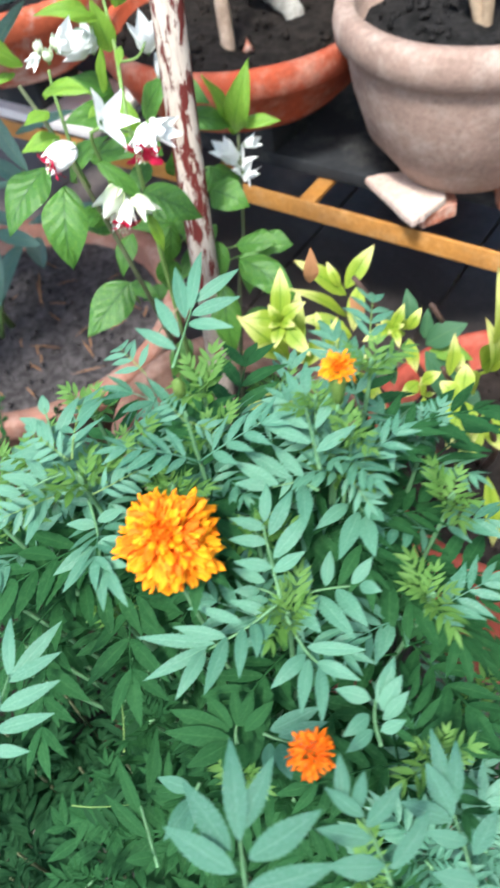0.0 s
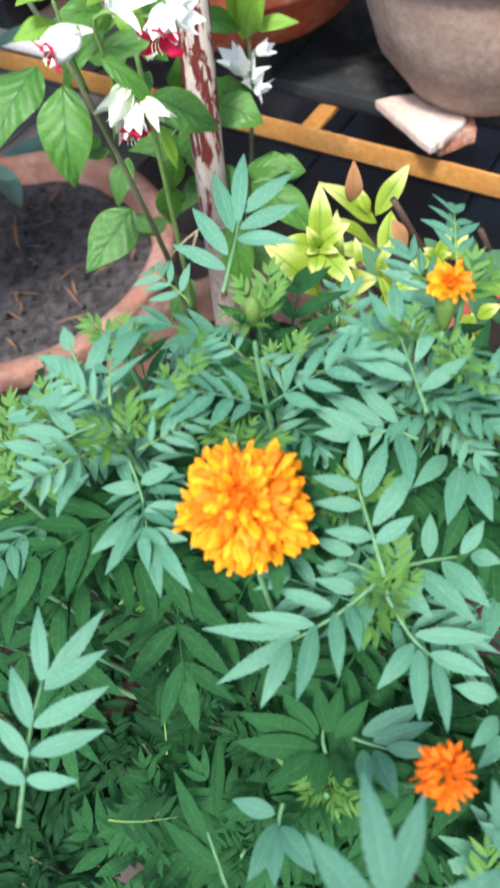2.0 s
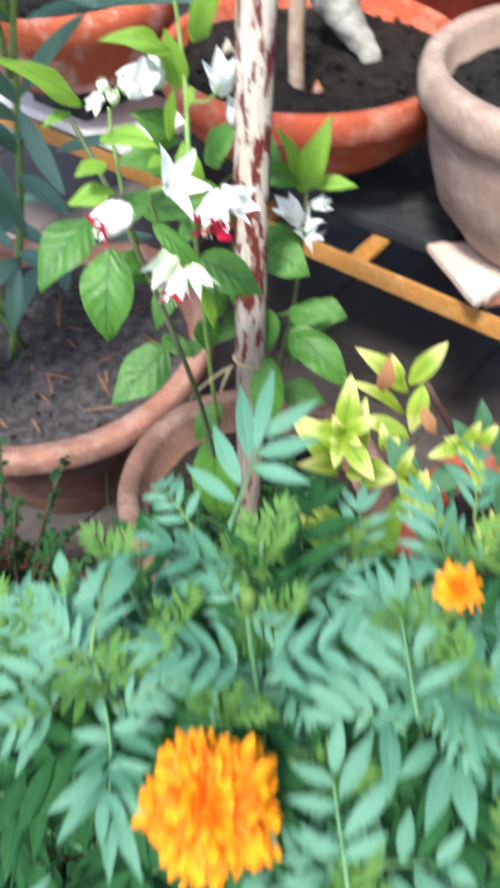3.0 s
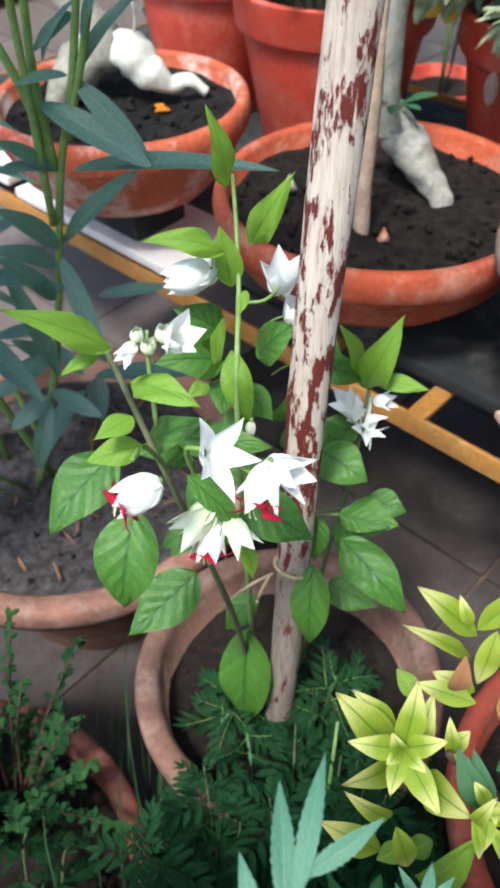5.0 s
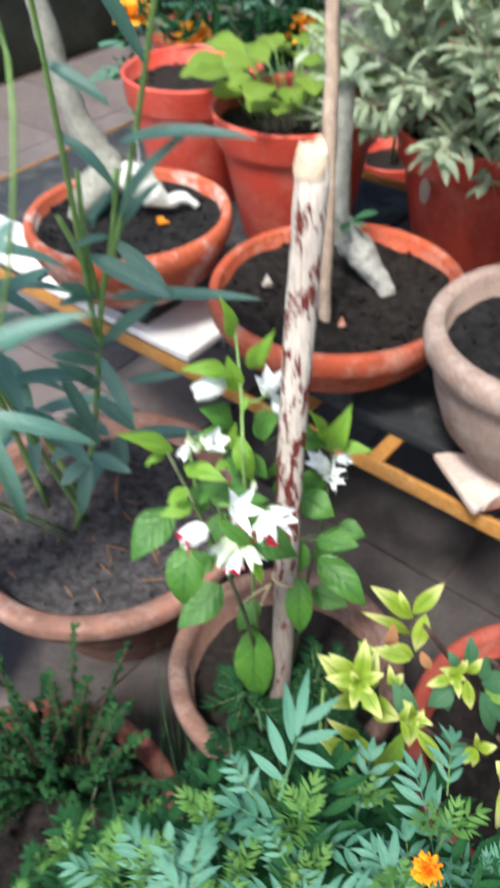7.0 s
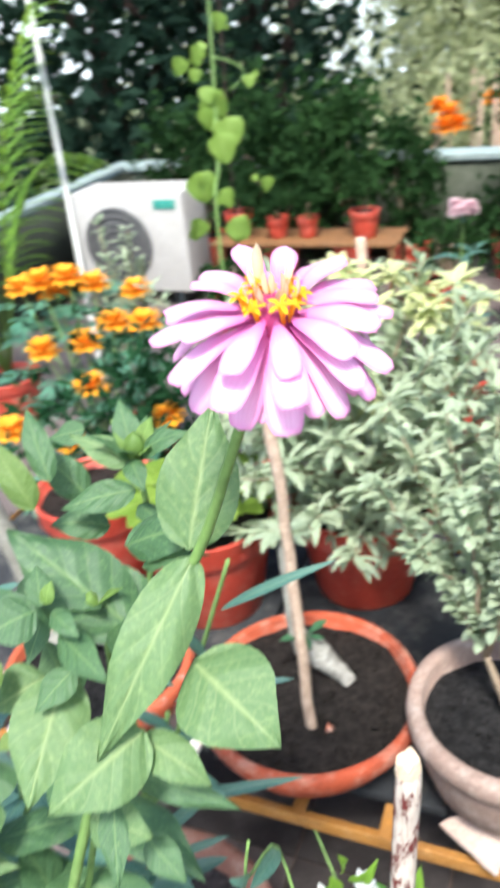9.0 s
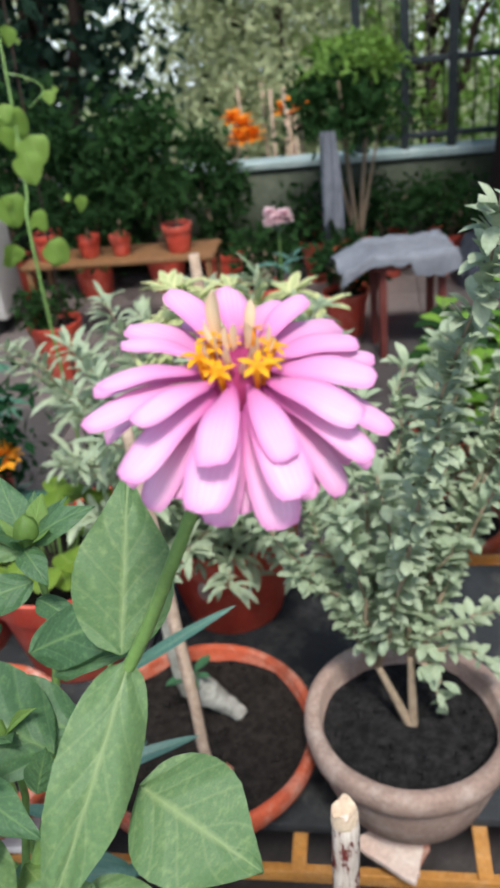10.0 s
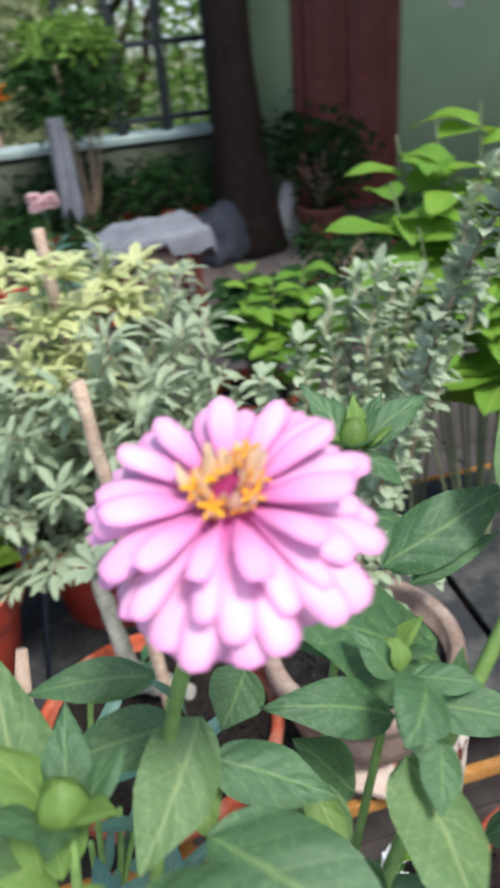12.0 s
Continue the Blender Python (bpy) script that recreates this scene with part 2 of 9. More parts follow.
TWINE = worn("twine", (0.45, 0.36, 0.22), (0.25, 0.18, 0.1), (0.6, 0.5, 0.35), 60, 0.9)
GREY_CLOTH = worn("grey cloth", (0.19, 0.195, 0.225), (0.08, 0.083, 0.097), (0.30, 0.31, 0.34), 7, 0.9, 0.6, 0.3, 0.3)
BARK_GREY = worn("grey bark", (0.27, 0.255, 0.215), (0.12, 0.11, 0.09), (0.44, 0.42, 0.37), 22, 0.85, 0.6, 0.5, 0.6)
CAUDEX_PALE = worn("pale root bark", (0.62, 0.61, 0.55), (0.34, 0.32, 0.27), (0.74, 0.73, 0.68), 26, 0.7, 0.45, 0.5, 0.5)
BARK_BROWN = worn("brown bark", (0.028, 0.015, 0.011), (0.012, 0.007, 0.006), (0.062, 0.042, 0.032), 9, 0.9, 0.6, 0.4, 0.9)
STICK_WOOD = worn("stick wood", (0.46, 0.33, 0.245), (0.17, 0.11, 0.08), (0.68, 0.52, 0.41), 24, 0.8, 0.6, 0.5, 0.6, streak=(2, 2, 0.5))
TWIG = worn("twig", (0.30, 0.22, 0.15), (0.16, 0.11, 0.07), (0.42, 0.34, 0.25), 30, 0.85)
STEM_GREEN = worn("green stem", (0.18, 0.29, 0.08), (0.10, 0.16, 0.05), (0.25, 0.36, 0.13), 30, 0.5, 0.5, 0.4, 0.2)
RIB_GREEN = worn("leaf rib", (0.105, 0.225, 0.105), (0.06, 0.14, 0.06), (0.16, 0.30, 0.14), 30, 0.55, 0.5, 0.4, 0.2)
STEM_DARK = worn("woody green stem", (0.13, 0.15, 0.075), (0.07, 0.07, 0.04), (0.2, 0.22, 0.13), 30, 0.65)
RED_STEM = worn("reddish stem", (0.075, 0.045, 0.035), (0.045, 0.022, 0.02), (0.12, 0.08, 0.05), 30, 0.6)
STAKE_WOOD = peeling_paint("peeling painted wood")
CUT_WOOD = worn("cut wood", (0.62, 0.47, 0.34), (0.4, 0.27, 0.18), (0.72, 0.6, 0.48), 30, 0.85)
SOIL = soil_look("soil", (0.011, 0.0085, 0.0075), (0.046, 0.037, 0.032))
GREY_SOIL = soil_look("grey soil", (0.038, 0.033, 0.034), (0.165, 0.148, 0.148))
DRY_SOIL = soil_look("dry soil", (0.009, 0.0085, 0.0085), (0.046, 0.042, 0.042))
BRICK = worn("brick shard", (0.40, 0.14, 0.085), (0.2, 0.08, 0.05), (0.62, 0.48, 0.40), 18, 0.9, 0.4, 0.8, 0.5)
BRICK_WHITE = worn("whitened tile", (0.56, 0.44, 0.38), (0.38, 0.2, 0.15), (0.66, 0.58, 0.53), 14, 0.9, 0.5, 0.5, 0.5)
PALE_STONE = worn("pale stone", (0.50, 0.42, 0.35), (0.25, 0.2, 0.16), (0.62, 0.56, 0.48), 30, 0.9)

MARIGOLD_LEAF = leafy("marigold leaf", (0.041, 0.165, 0.094), (0.110, 0.272, 0.172), (0.20, 0.38, 0.26), 8, 0.5, rough=0.40, through_light=0.2, relief=0.5, spec=0.55, mottle=(0.165, 0.335, 0.245))
# Lower, inner marigold leaves: the plant's shade is put into this darker green.
MARIGOLD_SHADED = leafy("shaded marigold leaf", (0.007, 0.046, 0.012), (0.024, 0.098, 0.030), (0.06, 0.17, 0.055), 8, 0.4, rough=0.65, through_light=0.2, relief=0.3, spec=0.12, mottle=(0.040, 0.120, 0.040))
MARIGOLD_BLUE = leafy("bluish marigold leaf", (0.026, 0.118, 0.068), (0.068, 0.195, 0.122), (0.14, 0.28, 0.20), 8, 0.5, rough=0.45, through_light=0.2, relief=0.5, spec=0.4, mottle=(0.105, 0.225, 0.18))
MARIGOLD_YOUNG = leafy("young marigold leaf", (0.080, 0.210, 0.036), (0.140, 0.275, 0.062), (0.22, 0.36, 0.10), 8, 0.4, rough=0.5, through_light=0.3, relief=0.05)
# Growth deep between the pots, its shade put into the near-black green.
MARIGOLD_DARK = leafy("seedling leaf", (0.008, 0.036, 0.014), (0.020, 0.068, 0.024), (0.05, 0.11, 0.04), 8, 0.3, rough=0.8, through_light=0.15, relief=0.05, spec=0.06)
HERB_LEAF = leafy("herb leaf", (0.013, 0.050, 0.017), (0.034, 0.100, 0.030), (0.07, 0.14, 0.05), 6, 0.3, rough=0.75, through_light=0.15, spec=0.06)
VINE_LEAF = leafy("vine leaf", (0.026, 0.110, 0.022), (0.095, 0.240, 0.034), (0.020, 0.075, 0.016), 6, 0.75, rough=0.36, through_light=0.22, spots=0.2, relief=1.9, spec=0.45, mottle=(0.15, 0.29, 0.04))
VINE_YOUNG = leafy("young vine leaf", (0.15, 0.32, 0.03), (0.25, 0.44, 0.05), (0.10, 0.26, 0.03), 6, 0.8, rough=0.36, through_light=0.36, relief=0.7, spec=0.45, mottle=(0.31, 0.46, 0.07))
LIME_LEAF = leafy("lime leaf", (0.175, 0.300, 0.020), (0.31, 0.40, 0.038), (0.075, 0.185, 0.015), 5, 0.85, (0.50, 0.53, 0.09), 0.25, rough=0.40, through_light=0.25, stripes=1.3, tip=(0.66, 0.65, 0.24), dry=(0.26, 0.12, 0.05))
DARK_LEAF = leafy("dark striped leaf", (0.045, 0.13, 0.060), (0.07, 0.18, 0.085), (0.13, 0.24, 0.10), 5, 0.5, rough=0.4, stripes=2.2)
DRY_LEAF = leafy("dry leaf", (0.30, 0.13, 0.055), (0.40, 0.20, 0.09), (0.2, 0.09, 0.04), 6, 0.4, rough=0.8, through_light=0.15)
OLEANDER_LEAF = leafy("oleander leaf", (0.058, 0.148, 0.116), (0.120, 0.245, 0.195), (0.24, 0.36, 0.19), 16, 0.45, rough=0.28, through_light=0.25, relief=0.0, spec=0.75, mottle=(0.125, 0.245, 0.185))
ZINNIA_LEAF = leafy("zinnia leaf", (0.082, 0.168, 0.058), (0.160, 0.262, 0.108), (0.34, 0.42, 0.18), 5, 0.7, rough=0.46, through_light=0.28, spots=0.12, relief=1.8, spec=0.45, mottle=(0.26, 0.36, 0.14))
ZINNIA_DARK = leafy("darker zinnia leaf", (0.040, 0.102, 0.044), (0.090, 0.178, 0.076), (0.23, 0.35, 0.13), 5, 0.6, rough=0.44, through_light=0.25, spots=0.2, relief=1.8, spec=0.5, mottle=(0.15, 0.27, 0.10))
ZINNIA_PALE = leafy("pale zinnia leaf", (0.105, 0.185, 0.045), (0.185, 0.275, 0.075), (0.30, 0.38, 0.13), 5, 0.6, rough=0.46, through_light=0.28, spots=0.3, relief=1.6, spec=0.4, mottle=(0.23, 0.33, 0.10))
BUD_GREEN = leafy("bud green", (0.13, 0.23, 0.050), (0.19, 0.30, 0.070), (0.36, 0.5, 0.13), 6, 0.4, rough=0.5, through_light=0.3)
SILVER_LEAF = leafy("silver leaf", (0.27, 0.34, 0.215), (0.49, 0.54, 0.37), (0.46, 0.53, 0.43), 5, 0.3, rough=0.75, through_light=0.25)
SILVER_YELLOW = leafy("cream variegated leaf", (0.38, 0.46, 0.20), (0.66, 0.66, 0.34), (0.42, 0.46, 0.16), 5, 0.4, (0.82, 0.77, 0.42), 0.8, rough=0.6, through_light=0.3)
BROAD_LEAF = leafy("broad garden leaf", (0.058, 0.185, 0.030), (0.25, 0.41, 0.048), (0.40, 0.50, 0.13), 7, 0.5, rough=0.42, through_light=0.3)
# Near-black because the shade by parapet and house is put into the colour.
SHADE_LEAF = leafy("shade dark garden leaf", (0.008, 0.024, 0.008), (0.024, 0.060, 0.015), (0.05, 0.10, 0.035), 6, 0.25, rough=0.8, through_light=0.15, spec=0.06)
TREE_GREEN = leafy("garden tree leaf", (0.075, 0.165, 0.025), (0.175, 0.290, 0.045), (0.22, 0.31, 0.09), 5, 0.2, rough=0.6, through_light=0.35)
# Distance haze is put into this paled leaf colour.
HAZED_LEAF = leafy("tree leaf", (0.25, 0.29, 0.13), (0.48, 0.49, 0.30), (0.42, 0.45, 0.28), 5, 0.2, rough=0.6, through_light=0.3)
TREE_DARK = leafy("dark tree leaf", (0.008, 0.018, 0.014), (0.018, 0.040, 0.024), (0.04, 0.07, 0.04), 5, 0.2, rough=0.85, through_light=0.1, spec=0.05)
CLIMB_LEAF = leafy("climber leaf", (0.14, 0.24, 0.035), (0.25, 0.37, 0.07), (0.30, 0.40, 0.12), 6, 0.5, rough=0.5, through_light=0.3, spots=0.3)
LETTUCE = leafy("lush lime leaf", (0.13, 0.235, 0.025), (0.24, 0.35, 0.045), (0.40, 0.5, 0.13), 6, 0.5, rough=0.45, through_light=0.35)
SIDE_GRASS = leafy("fine grass", (0.010, 0.040, 0.011), (0.028, 0.080, 0.020), (0.16, 0.27, 0.08), 4, 0.2, rough=0.55)

MARIGOLD_PETAL = petal("marigold petal", (0.84, 0.055, 0.001), (0.95, 0.29, 0.002), (0.98, 0.50, 0.01), 0.6, 0.25, 22, 0.55)
MARI_FAR = petal("far marigold petal", (0.88, 0.25, 0.008), (0.95, 0.42, 0.02), (0.96, 0.55, 0.06), 0.6, 0.3, 10, 0.5)
MARIGOLD_DEEP = petal("deep marigold petal", (0.80, 0.085, 0.002), (0.90, 0.19, 0.003), (0.92, 0.28, 0.01), 0.6, 0.3, 22, 0.3)
ZINNIA_PETAL = petal("zinnia petal", (0.56, 0.085, 0.36), (0.92, 0.53, 0.745), (0.80, 0.29, 0.60), 0.42, 0.15, 22, 0.25)
ZINNIA_CREAM = petal("young zinnia floret", (0.76, 0.42, 0.20), (0.90, 0.72, 0.46), (0.92, 0.80, 0.60), 0.6, 0.2, 14)
ZINNIA_STAR = petal("zinnia star floret", (0.86, 0.32, 0.005), (0.93, 0.48, 0.01), (0.95, 0.60, 0.05), 0.6, 0.3, 10)
ZINNIA_DISC = petal("zinnia disc", (0.30, 0.02, 0.12), (0.46, 0.05, 0.22), (0.5, 0.10, 0.18), 0.7, 0.1, 8)
SEPAL_WHITE = petal("white sepal", (0.93, 0.94, 0.90), (0.96, 0.955, 0.94), (0.96, 0.95, 0.935), 0.55, 0.2, 6, 0.1)
SEPAL_GREENISH = petal("greenish sepal", (0.68, 0.76, 0.46), (0.84, 0.87, 0.72), (0.88, 0.89, 0.80), 0.55, 0.22, 10, 0.2)
CRIMSON = petal("crimson corolla", (0.50, 0.006, 0.03), (0.66, 0.015, 0.075), (0.72, 0.05, 0.12), 0.5, 0.25, 10)
PINK_PETAL = petal("pale pink petal", (0.62, 0.25, 0.33), (0.80, 0.60, 0.62), (0.85, 0.7, 0.7), 0.6, 0.3, 10)
ORANGE_FAR = petal("orange blossom", (0.80, 0.16, 0.01), (0.90, 0.30, 0.01), (0.92, 0.42, 0.05), 0.6, 0.3, 10, 0.5)
YELLOW_PETAL = petal("yellow leaf", (0.80, 0.48, 0.02), (0.85, 0.56, 0.05), (0.8, 0.5, 0.1), 0.6, 0.3, 6)

# ---- mesh tools ----
rnd = random.Random(7)


class Geo:
    """Vertices, faces and leaf coordinates, gathered and then made into one mesh."""

    def __init__(self):
        self.v, self.f, self.uv, self.count = [], [], [], 0

    def add(self, verts, faces, uvs=None, m=None):
        verts = np.asarray(verts, float)
        if m is not None:
            a = np.array(m)
            verts = verts @ a[:3, :3].T + a[:3, 3]
        self.v.append(verts)
        self.f += [tuple(i + self.count for i in face) for face in faces]
        self.uv.append(np.asarray(uvs, float) if uvs is not None else np.zeros((len(verts), 2)))
        self.count += len(verts)
        return self

    def join(self, other, m=None):
        for verts, faces, uvs in [other.whole()]:
            self.add(verts, faces, uvs, m)
        return self

    def whole(self):
        return np.concatenate(self.v), self.f, np.concatenate(self.uv)

    def mesh(self, name, material, smooth=True):
        verts, faces, uvs = self.whole()
        me = bpy.data.meshes.new(name)
        me.from_pydata(verts.tolist(), [], faces)
        layer = me.uv_layers.new(name="leaf")
        index = np.empty(len(me.loops), dtype=np.int32)
        me.loops.foreach_get("vertex_index", index)
        layer.data.foreach_set("uv", uvs[index].ravel())
        me.materials.append(material)
        if smooth:
            me.shade_smooth()
        me.update()
        return me


def thing(name, base, label, category, group="", kind=""):
    """An Empty at a thing's base, which parents its parts."""
    ob = new(name)
    ob.empty_display_size = 0.02
    ob.matrix_basis = Matrix.Translation(base)
    return tagged(ob, label, category, group, kind)


def world_of(ob):
    m = ob.matrix_parent_inverse @ ob.matrix_basis if ob.parent else ob.matrix_basis.copy()
    return world_of(ob.parent) @ m if ob.parent else m


def put(name, mesh, parent=None, m=None, label="", kind=""):
    """One object on a mesh (shared or not) at the pose m of the world, under a thing or part."""
    ob = new(name, mesh)
    if parent is not None:
        ob.parent = parent
        ob.matrix_parent_inverse = world_of(parent).inverted()
    if m is not None:
        ob.matrix_basis = m
    return tagged(ob, label, kind=kind)


def part(name, geo, material, parent, label="", smooth=True, kind=""):
    return put(name, geo.mesh(name, material, smooth), parent, None, label, kind)


def solo(name, geo, material, label, category="", group="", kind="", smooth=True):
    """A thing of one mesh."""
    return tagged(put(name, geo.mesh(name, material, smooth)), label, category, group, kind)


def aim(p, d, up=(0, 0, 1), size=1.0, roll=0.0):
    """A pose whose y axis runs along d from p, with its z axis towards up."""
    y = Vector(d).normalized()
    x = y.cross(Vector(up))
    if x.length < 1e-4:
        x = y.cross(Vector((1, 0.2, 0)))
    x.normalize()
    z = x.cross(y)
    rot = Matrix((x, y, z)).transposed()
    if roll:
        rot = rot @ Matrix.Rotation(roll, 3, "Y")
    return Matrix.Translation(p) @ (rot * size).to_4x4()


def box(sx, sy, sz, bevel=0.0, centre=(0, 0, 0)):
    """A box with bevelled edges."""
    bm = bmesh.new()
    bmesh.ops.create_cube(bm, size=1, matrix=Matrix.Translation(centre) @ Matrix.Diagonal((sx, sy, sz, 1)))
    if bevel:
        bmesh.ops.bevel(bm, geom=bm.edges[:], offset=bevel, segments=2, affect="EDGES", profile=0.6)
    g = Geo()
    bm.verts.ensure_lookup_table()
    g.add([v.co[:] for v in bm.verts], [[v.index for v in face.verts] for face in bm.faces])
    bm.free()
    return g


def tube(points, radii, sides=7, uneven=0.0, cap=True):
    """A round stem along points."""
    pts = [Vector(p) for p in points]
    if not isinstance(radii, (list, tuple)):
        radii = [radii] * len(pts)
    g, rows = [], []
    ref = Vector((0.3, 1, 0.1))
    for i, p in enumerate(pts):
        d = (pts[min(i + 1, len(pts) - 1)] - pts[max(i - 1, 0)]).normalized()
        a = d.cross(ref).normalized()
        b = d.cross(a)
        for k in range(sides):
            t = 2 * math.pi * k / sides
            r = radii[i] * (1 + uneven * noise.noise(p * 40 + Vector((math.cos(t), math.sin(t), 0)) * 1.3))
            rows.append(p + (a * math.cos(t) + b * math.sin(t)) * r)
    faces = [(i * sides + k, i * sides + (k + 1) % sides, (i + 1) * sides + (k + 1) % sides, (i + 1) * sides + k) for i in range(len(pts) - 1) for k in range(sides)]
    if cap:
        faces += [tuple(reversed(range(sides))), tuple((len(pts) - 1) * sides + k for k in range(sides))]
    return Geo().add([tuple(v) for v in rows], faces)


def bent(a, b, sag=0.0, steps=8, side=(0, 0, 1), wobble=0.0):
    """Points from a to b, bowed towards side."""
    a, b = Vector(a), Vector(b)
    out = []
    for i in range(steps + 1):
        t = i / steps
        p = a.lerp(b, t) + Vector(side) * sag * math.sin(math.pi * t)
        if wobble and 0 < i < steps:
            p += Vector((rnd.uniform(-1, 1), rnd.uniform(-1, 1), rnd.uniform(-0.4, 0.4))) * wobble
        out.append(p)
    return out


def lathe(profile, segments=56, wobble=0.0, seed=0, close=True):
    """A turned form from a profile of (radius, height), outside upwards and down again inside."""
    rows = []
    for r, z in profile:
        for k in range(segments):
            t = 2 * math.pi * k / segments
            w = 1 + wobble * noise.noise((math.cos(t) * 1.7 + seed, math.sin(t) * 1.7, z * 9)) if wobble else 1
            dz = wobble * 0.05 * noise.noise((math.cos(t) * 2 + seed, math.sin(t) * 2, 4.0)) if wobble else 0
            rows.append((r * w * math.cos(t), r * w * math.sin(t), z + dz))
    n = len(profile)
    faces = [(i * segments + k, i * segments + (k + 1) % segments, (i + 1) * segments + (k + 1) % segments, (i + 1) * segments + k) for i in range(n - 1) for k in range(segments)]
    if close:
        faces += [tuple(reversed(range(segments))), tuple((n - 1) * segments + k for k in range(segments))]
    return Geo().add(rows, faces)


def leaf(length=1.0, width=0.4, rows=9, widest=0.4, sharp=1.0, fold=0.2, droop=0.25, wave=0.0, teeth=0.0, curl=0.0, cols=5, twist=0.0, nose=0.0):
    """A leaf from its stalk along y, its face towards z."""
    half = cols // 2
    verts, uvs = [], []
    power = math.log(0.5) / math.log(widest)
    for i in range(rows + 1):
        s = i / rows
        w = math.sin(math.pi * min(max(s, 0.0), 1.0) ** power) ** sharp * width / 2 + 0.004 * width
        if nose:
            w *= 1 - nose * max(0, s - 0.6) / 0.4 * 0.6
        if teeth and i % 2:
            w *= 1 - teeth
        ang = droop * s
        y = length * (math.sin(ang) / droop if abs(droop) > 1e-3 else s)
        z = -length * ((1 - math.cos(ang)) / droop if abs(droop) > 1e-3 else 0)
        for c in range(-half, half + 1):
            a = c / half
            dz = abs(a) * fold * w + wave * width * math.sin(s * 9 + c) * abs(a) - curl * w * a * a
            tw = twist * s
            x0, z0 = a * w, dz
            verts.append((x0 * math.cos(tw) - z0 * math.sin(tw), y, z + x0 * math.sin(tw) + z0 * math.cos(tw)))
            uvs.append((0.5 + a / 2, s))
    k = 2 * half + 1
    faces = [(i * k + c, i * k + c + 1, (i + 1) * k + c + 1, (i + 1) * k + c) for i in range(rows) for c in range(k - 1)]
    return Geo().add(verts, faces, uvs)


def bowed(g):
    """The same leaf turned and scaled so that its tip lies one unit along y, its back arched upwards."""
    verts, faces, uvs = g.whole()
    tip = verts[uvs[:, 1] > 0.999].mean(0)
    a, r = math.atan2(tip[2], tip[1]), math.hypot(tip[1], tip[2])
    c, d = math.cos(a) / r, math.sin(a) / r
    y, z = verts[:, 1] * c + verts[:, 2] * d, verts[:, 2] * c - verts[:, 1] * d
    return Geo().add(np.stack([verts[:, 0], y, z], 1), faces, uvs)


def spray(direction, spread):
    """A random direction near the given one."""
    d = Vector(direction).normalized()
    return (d + Vector((rnd.gauss(0, 1), rnd.gauss(0, 1), rnd.gauss(0, 1))) * spread).normalized()


# ---- pots ----
def soil_disc(radius, z, depth=0.006, seed=0, lumps=60, lump=0.006):
    """Loose earth with clods."""
    g = Geo()
    rings, seg = 12, 36
    verts = [(0, 0, z)]
    for i in range(1, rings + 1):
        r = radius * i / rings
        for k in range(seg):
            t = 2 * math.pi * k / seg
            x, y = r * math.cos(t), r * math.sin(t)
            verts.append((x, y, z + depth * noise.noise((x * 45 + seed, y * 45, seed)) + depth * 1.4 * noise.noise((x * 14, y * 14 + seed, 2.0))))
    faces = [(0, 1 + k, 1 + (k + 1) % seg) for k in range(seg)]
    faces += [(1 + (i - 1) * seg + k, 1 + i * seg + k, 1 + i * seg + (k + 1) % seg, 1 + (i - 1) * seg + (k + 1) % seg) for i in range(1, rings) for k in range(seg)]
    g.add(verts, faces)
    own = random.Random(seed)
    for _ in range(lumps):
        r, t, s = radius * 0.94 * math.sqrt(own.random()), own.uniform(0, 6.28), lump * own.uniform(0.25, 1.0)
        pts = [Vector((own.gauss(0, 1), own.gauss(0, 1), own.gauss(0, 0.8))).normalized() for _ in range(6)]
        base = [(1, 0, 0), (-1, 0, 0), (0, 1, 0), (0, -1, 0), (0, 0, 1), (0, 0, -1)]
        vs = [Vector(b) * s * own.uniform(0.7, 1.2) + Vector((r * math.cos(t), r * math.sin(t), z + s * 0.35 + depth * 0.5)) for b in base]
        g.add([tuple(v) for v in vs], [(0, 2, 4), (2, 1, 4), (1, 3, 4), (3, 0, 4), (2, 0, 5), (1, 2, 5), (3, 1, 5), (0, 3, 5)])
    return g


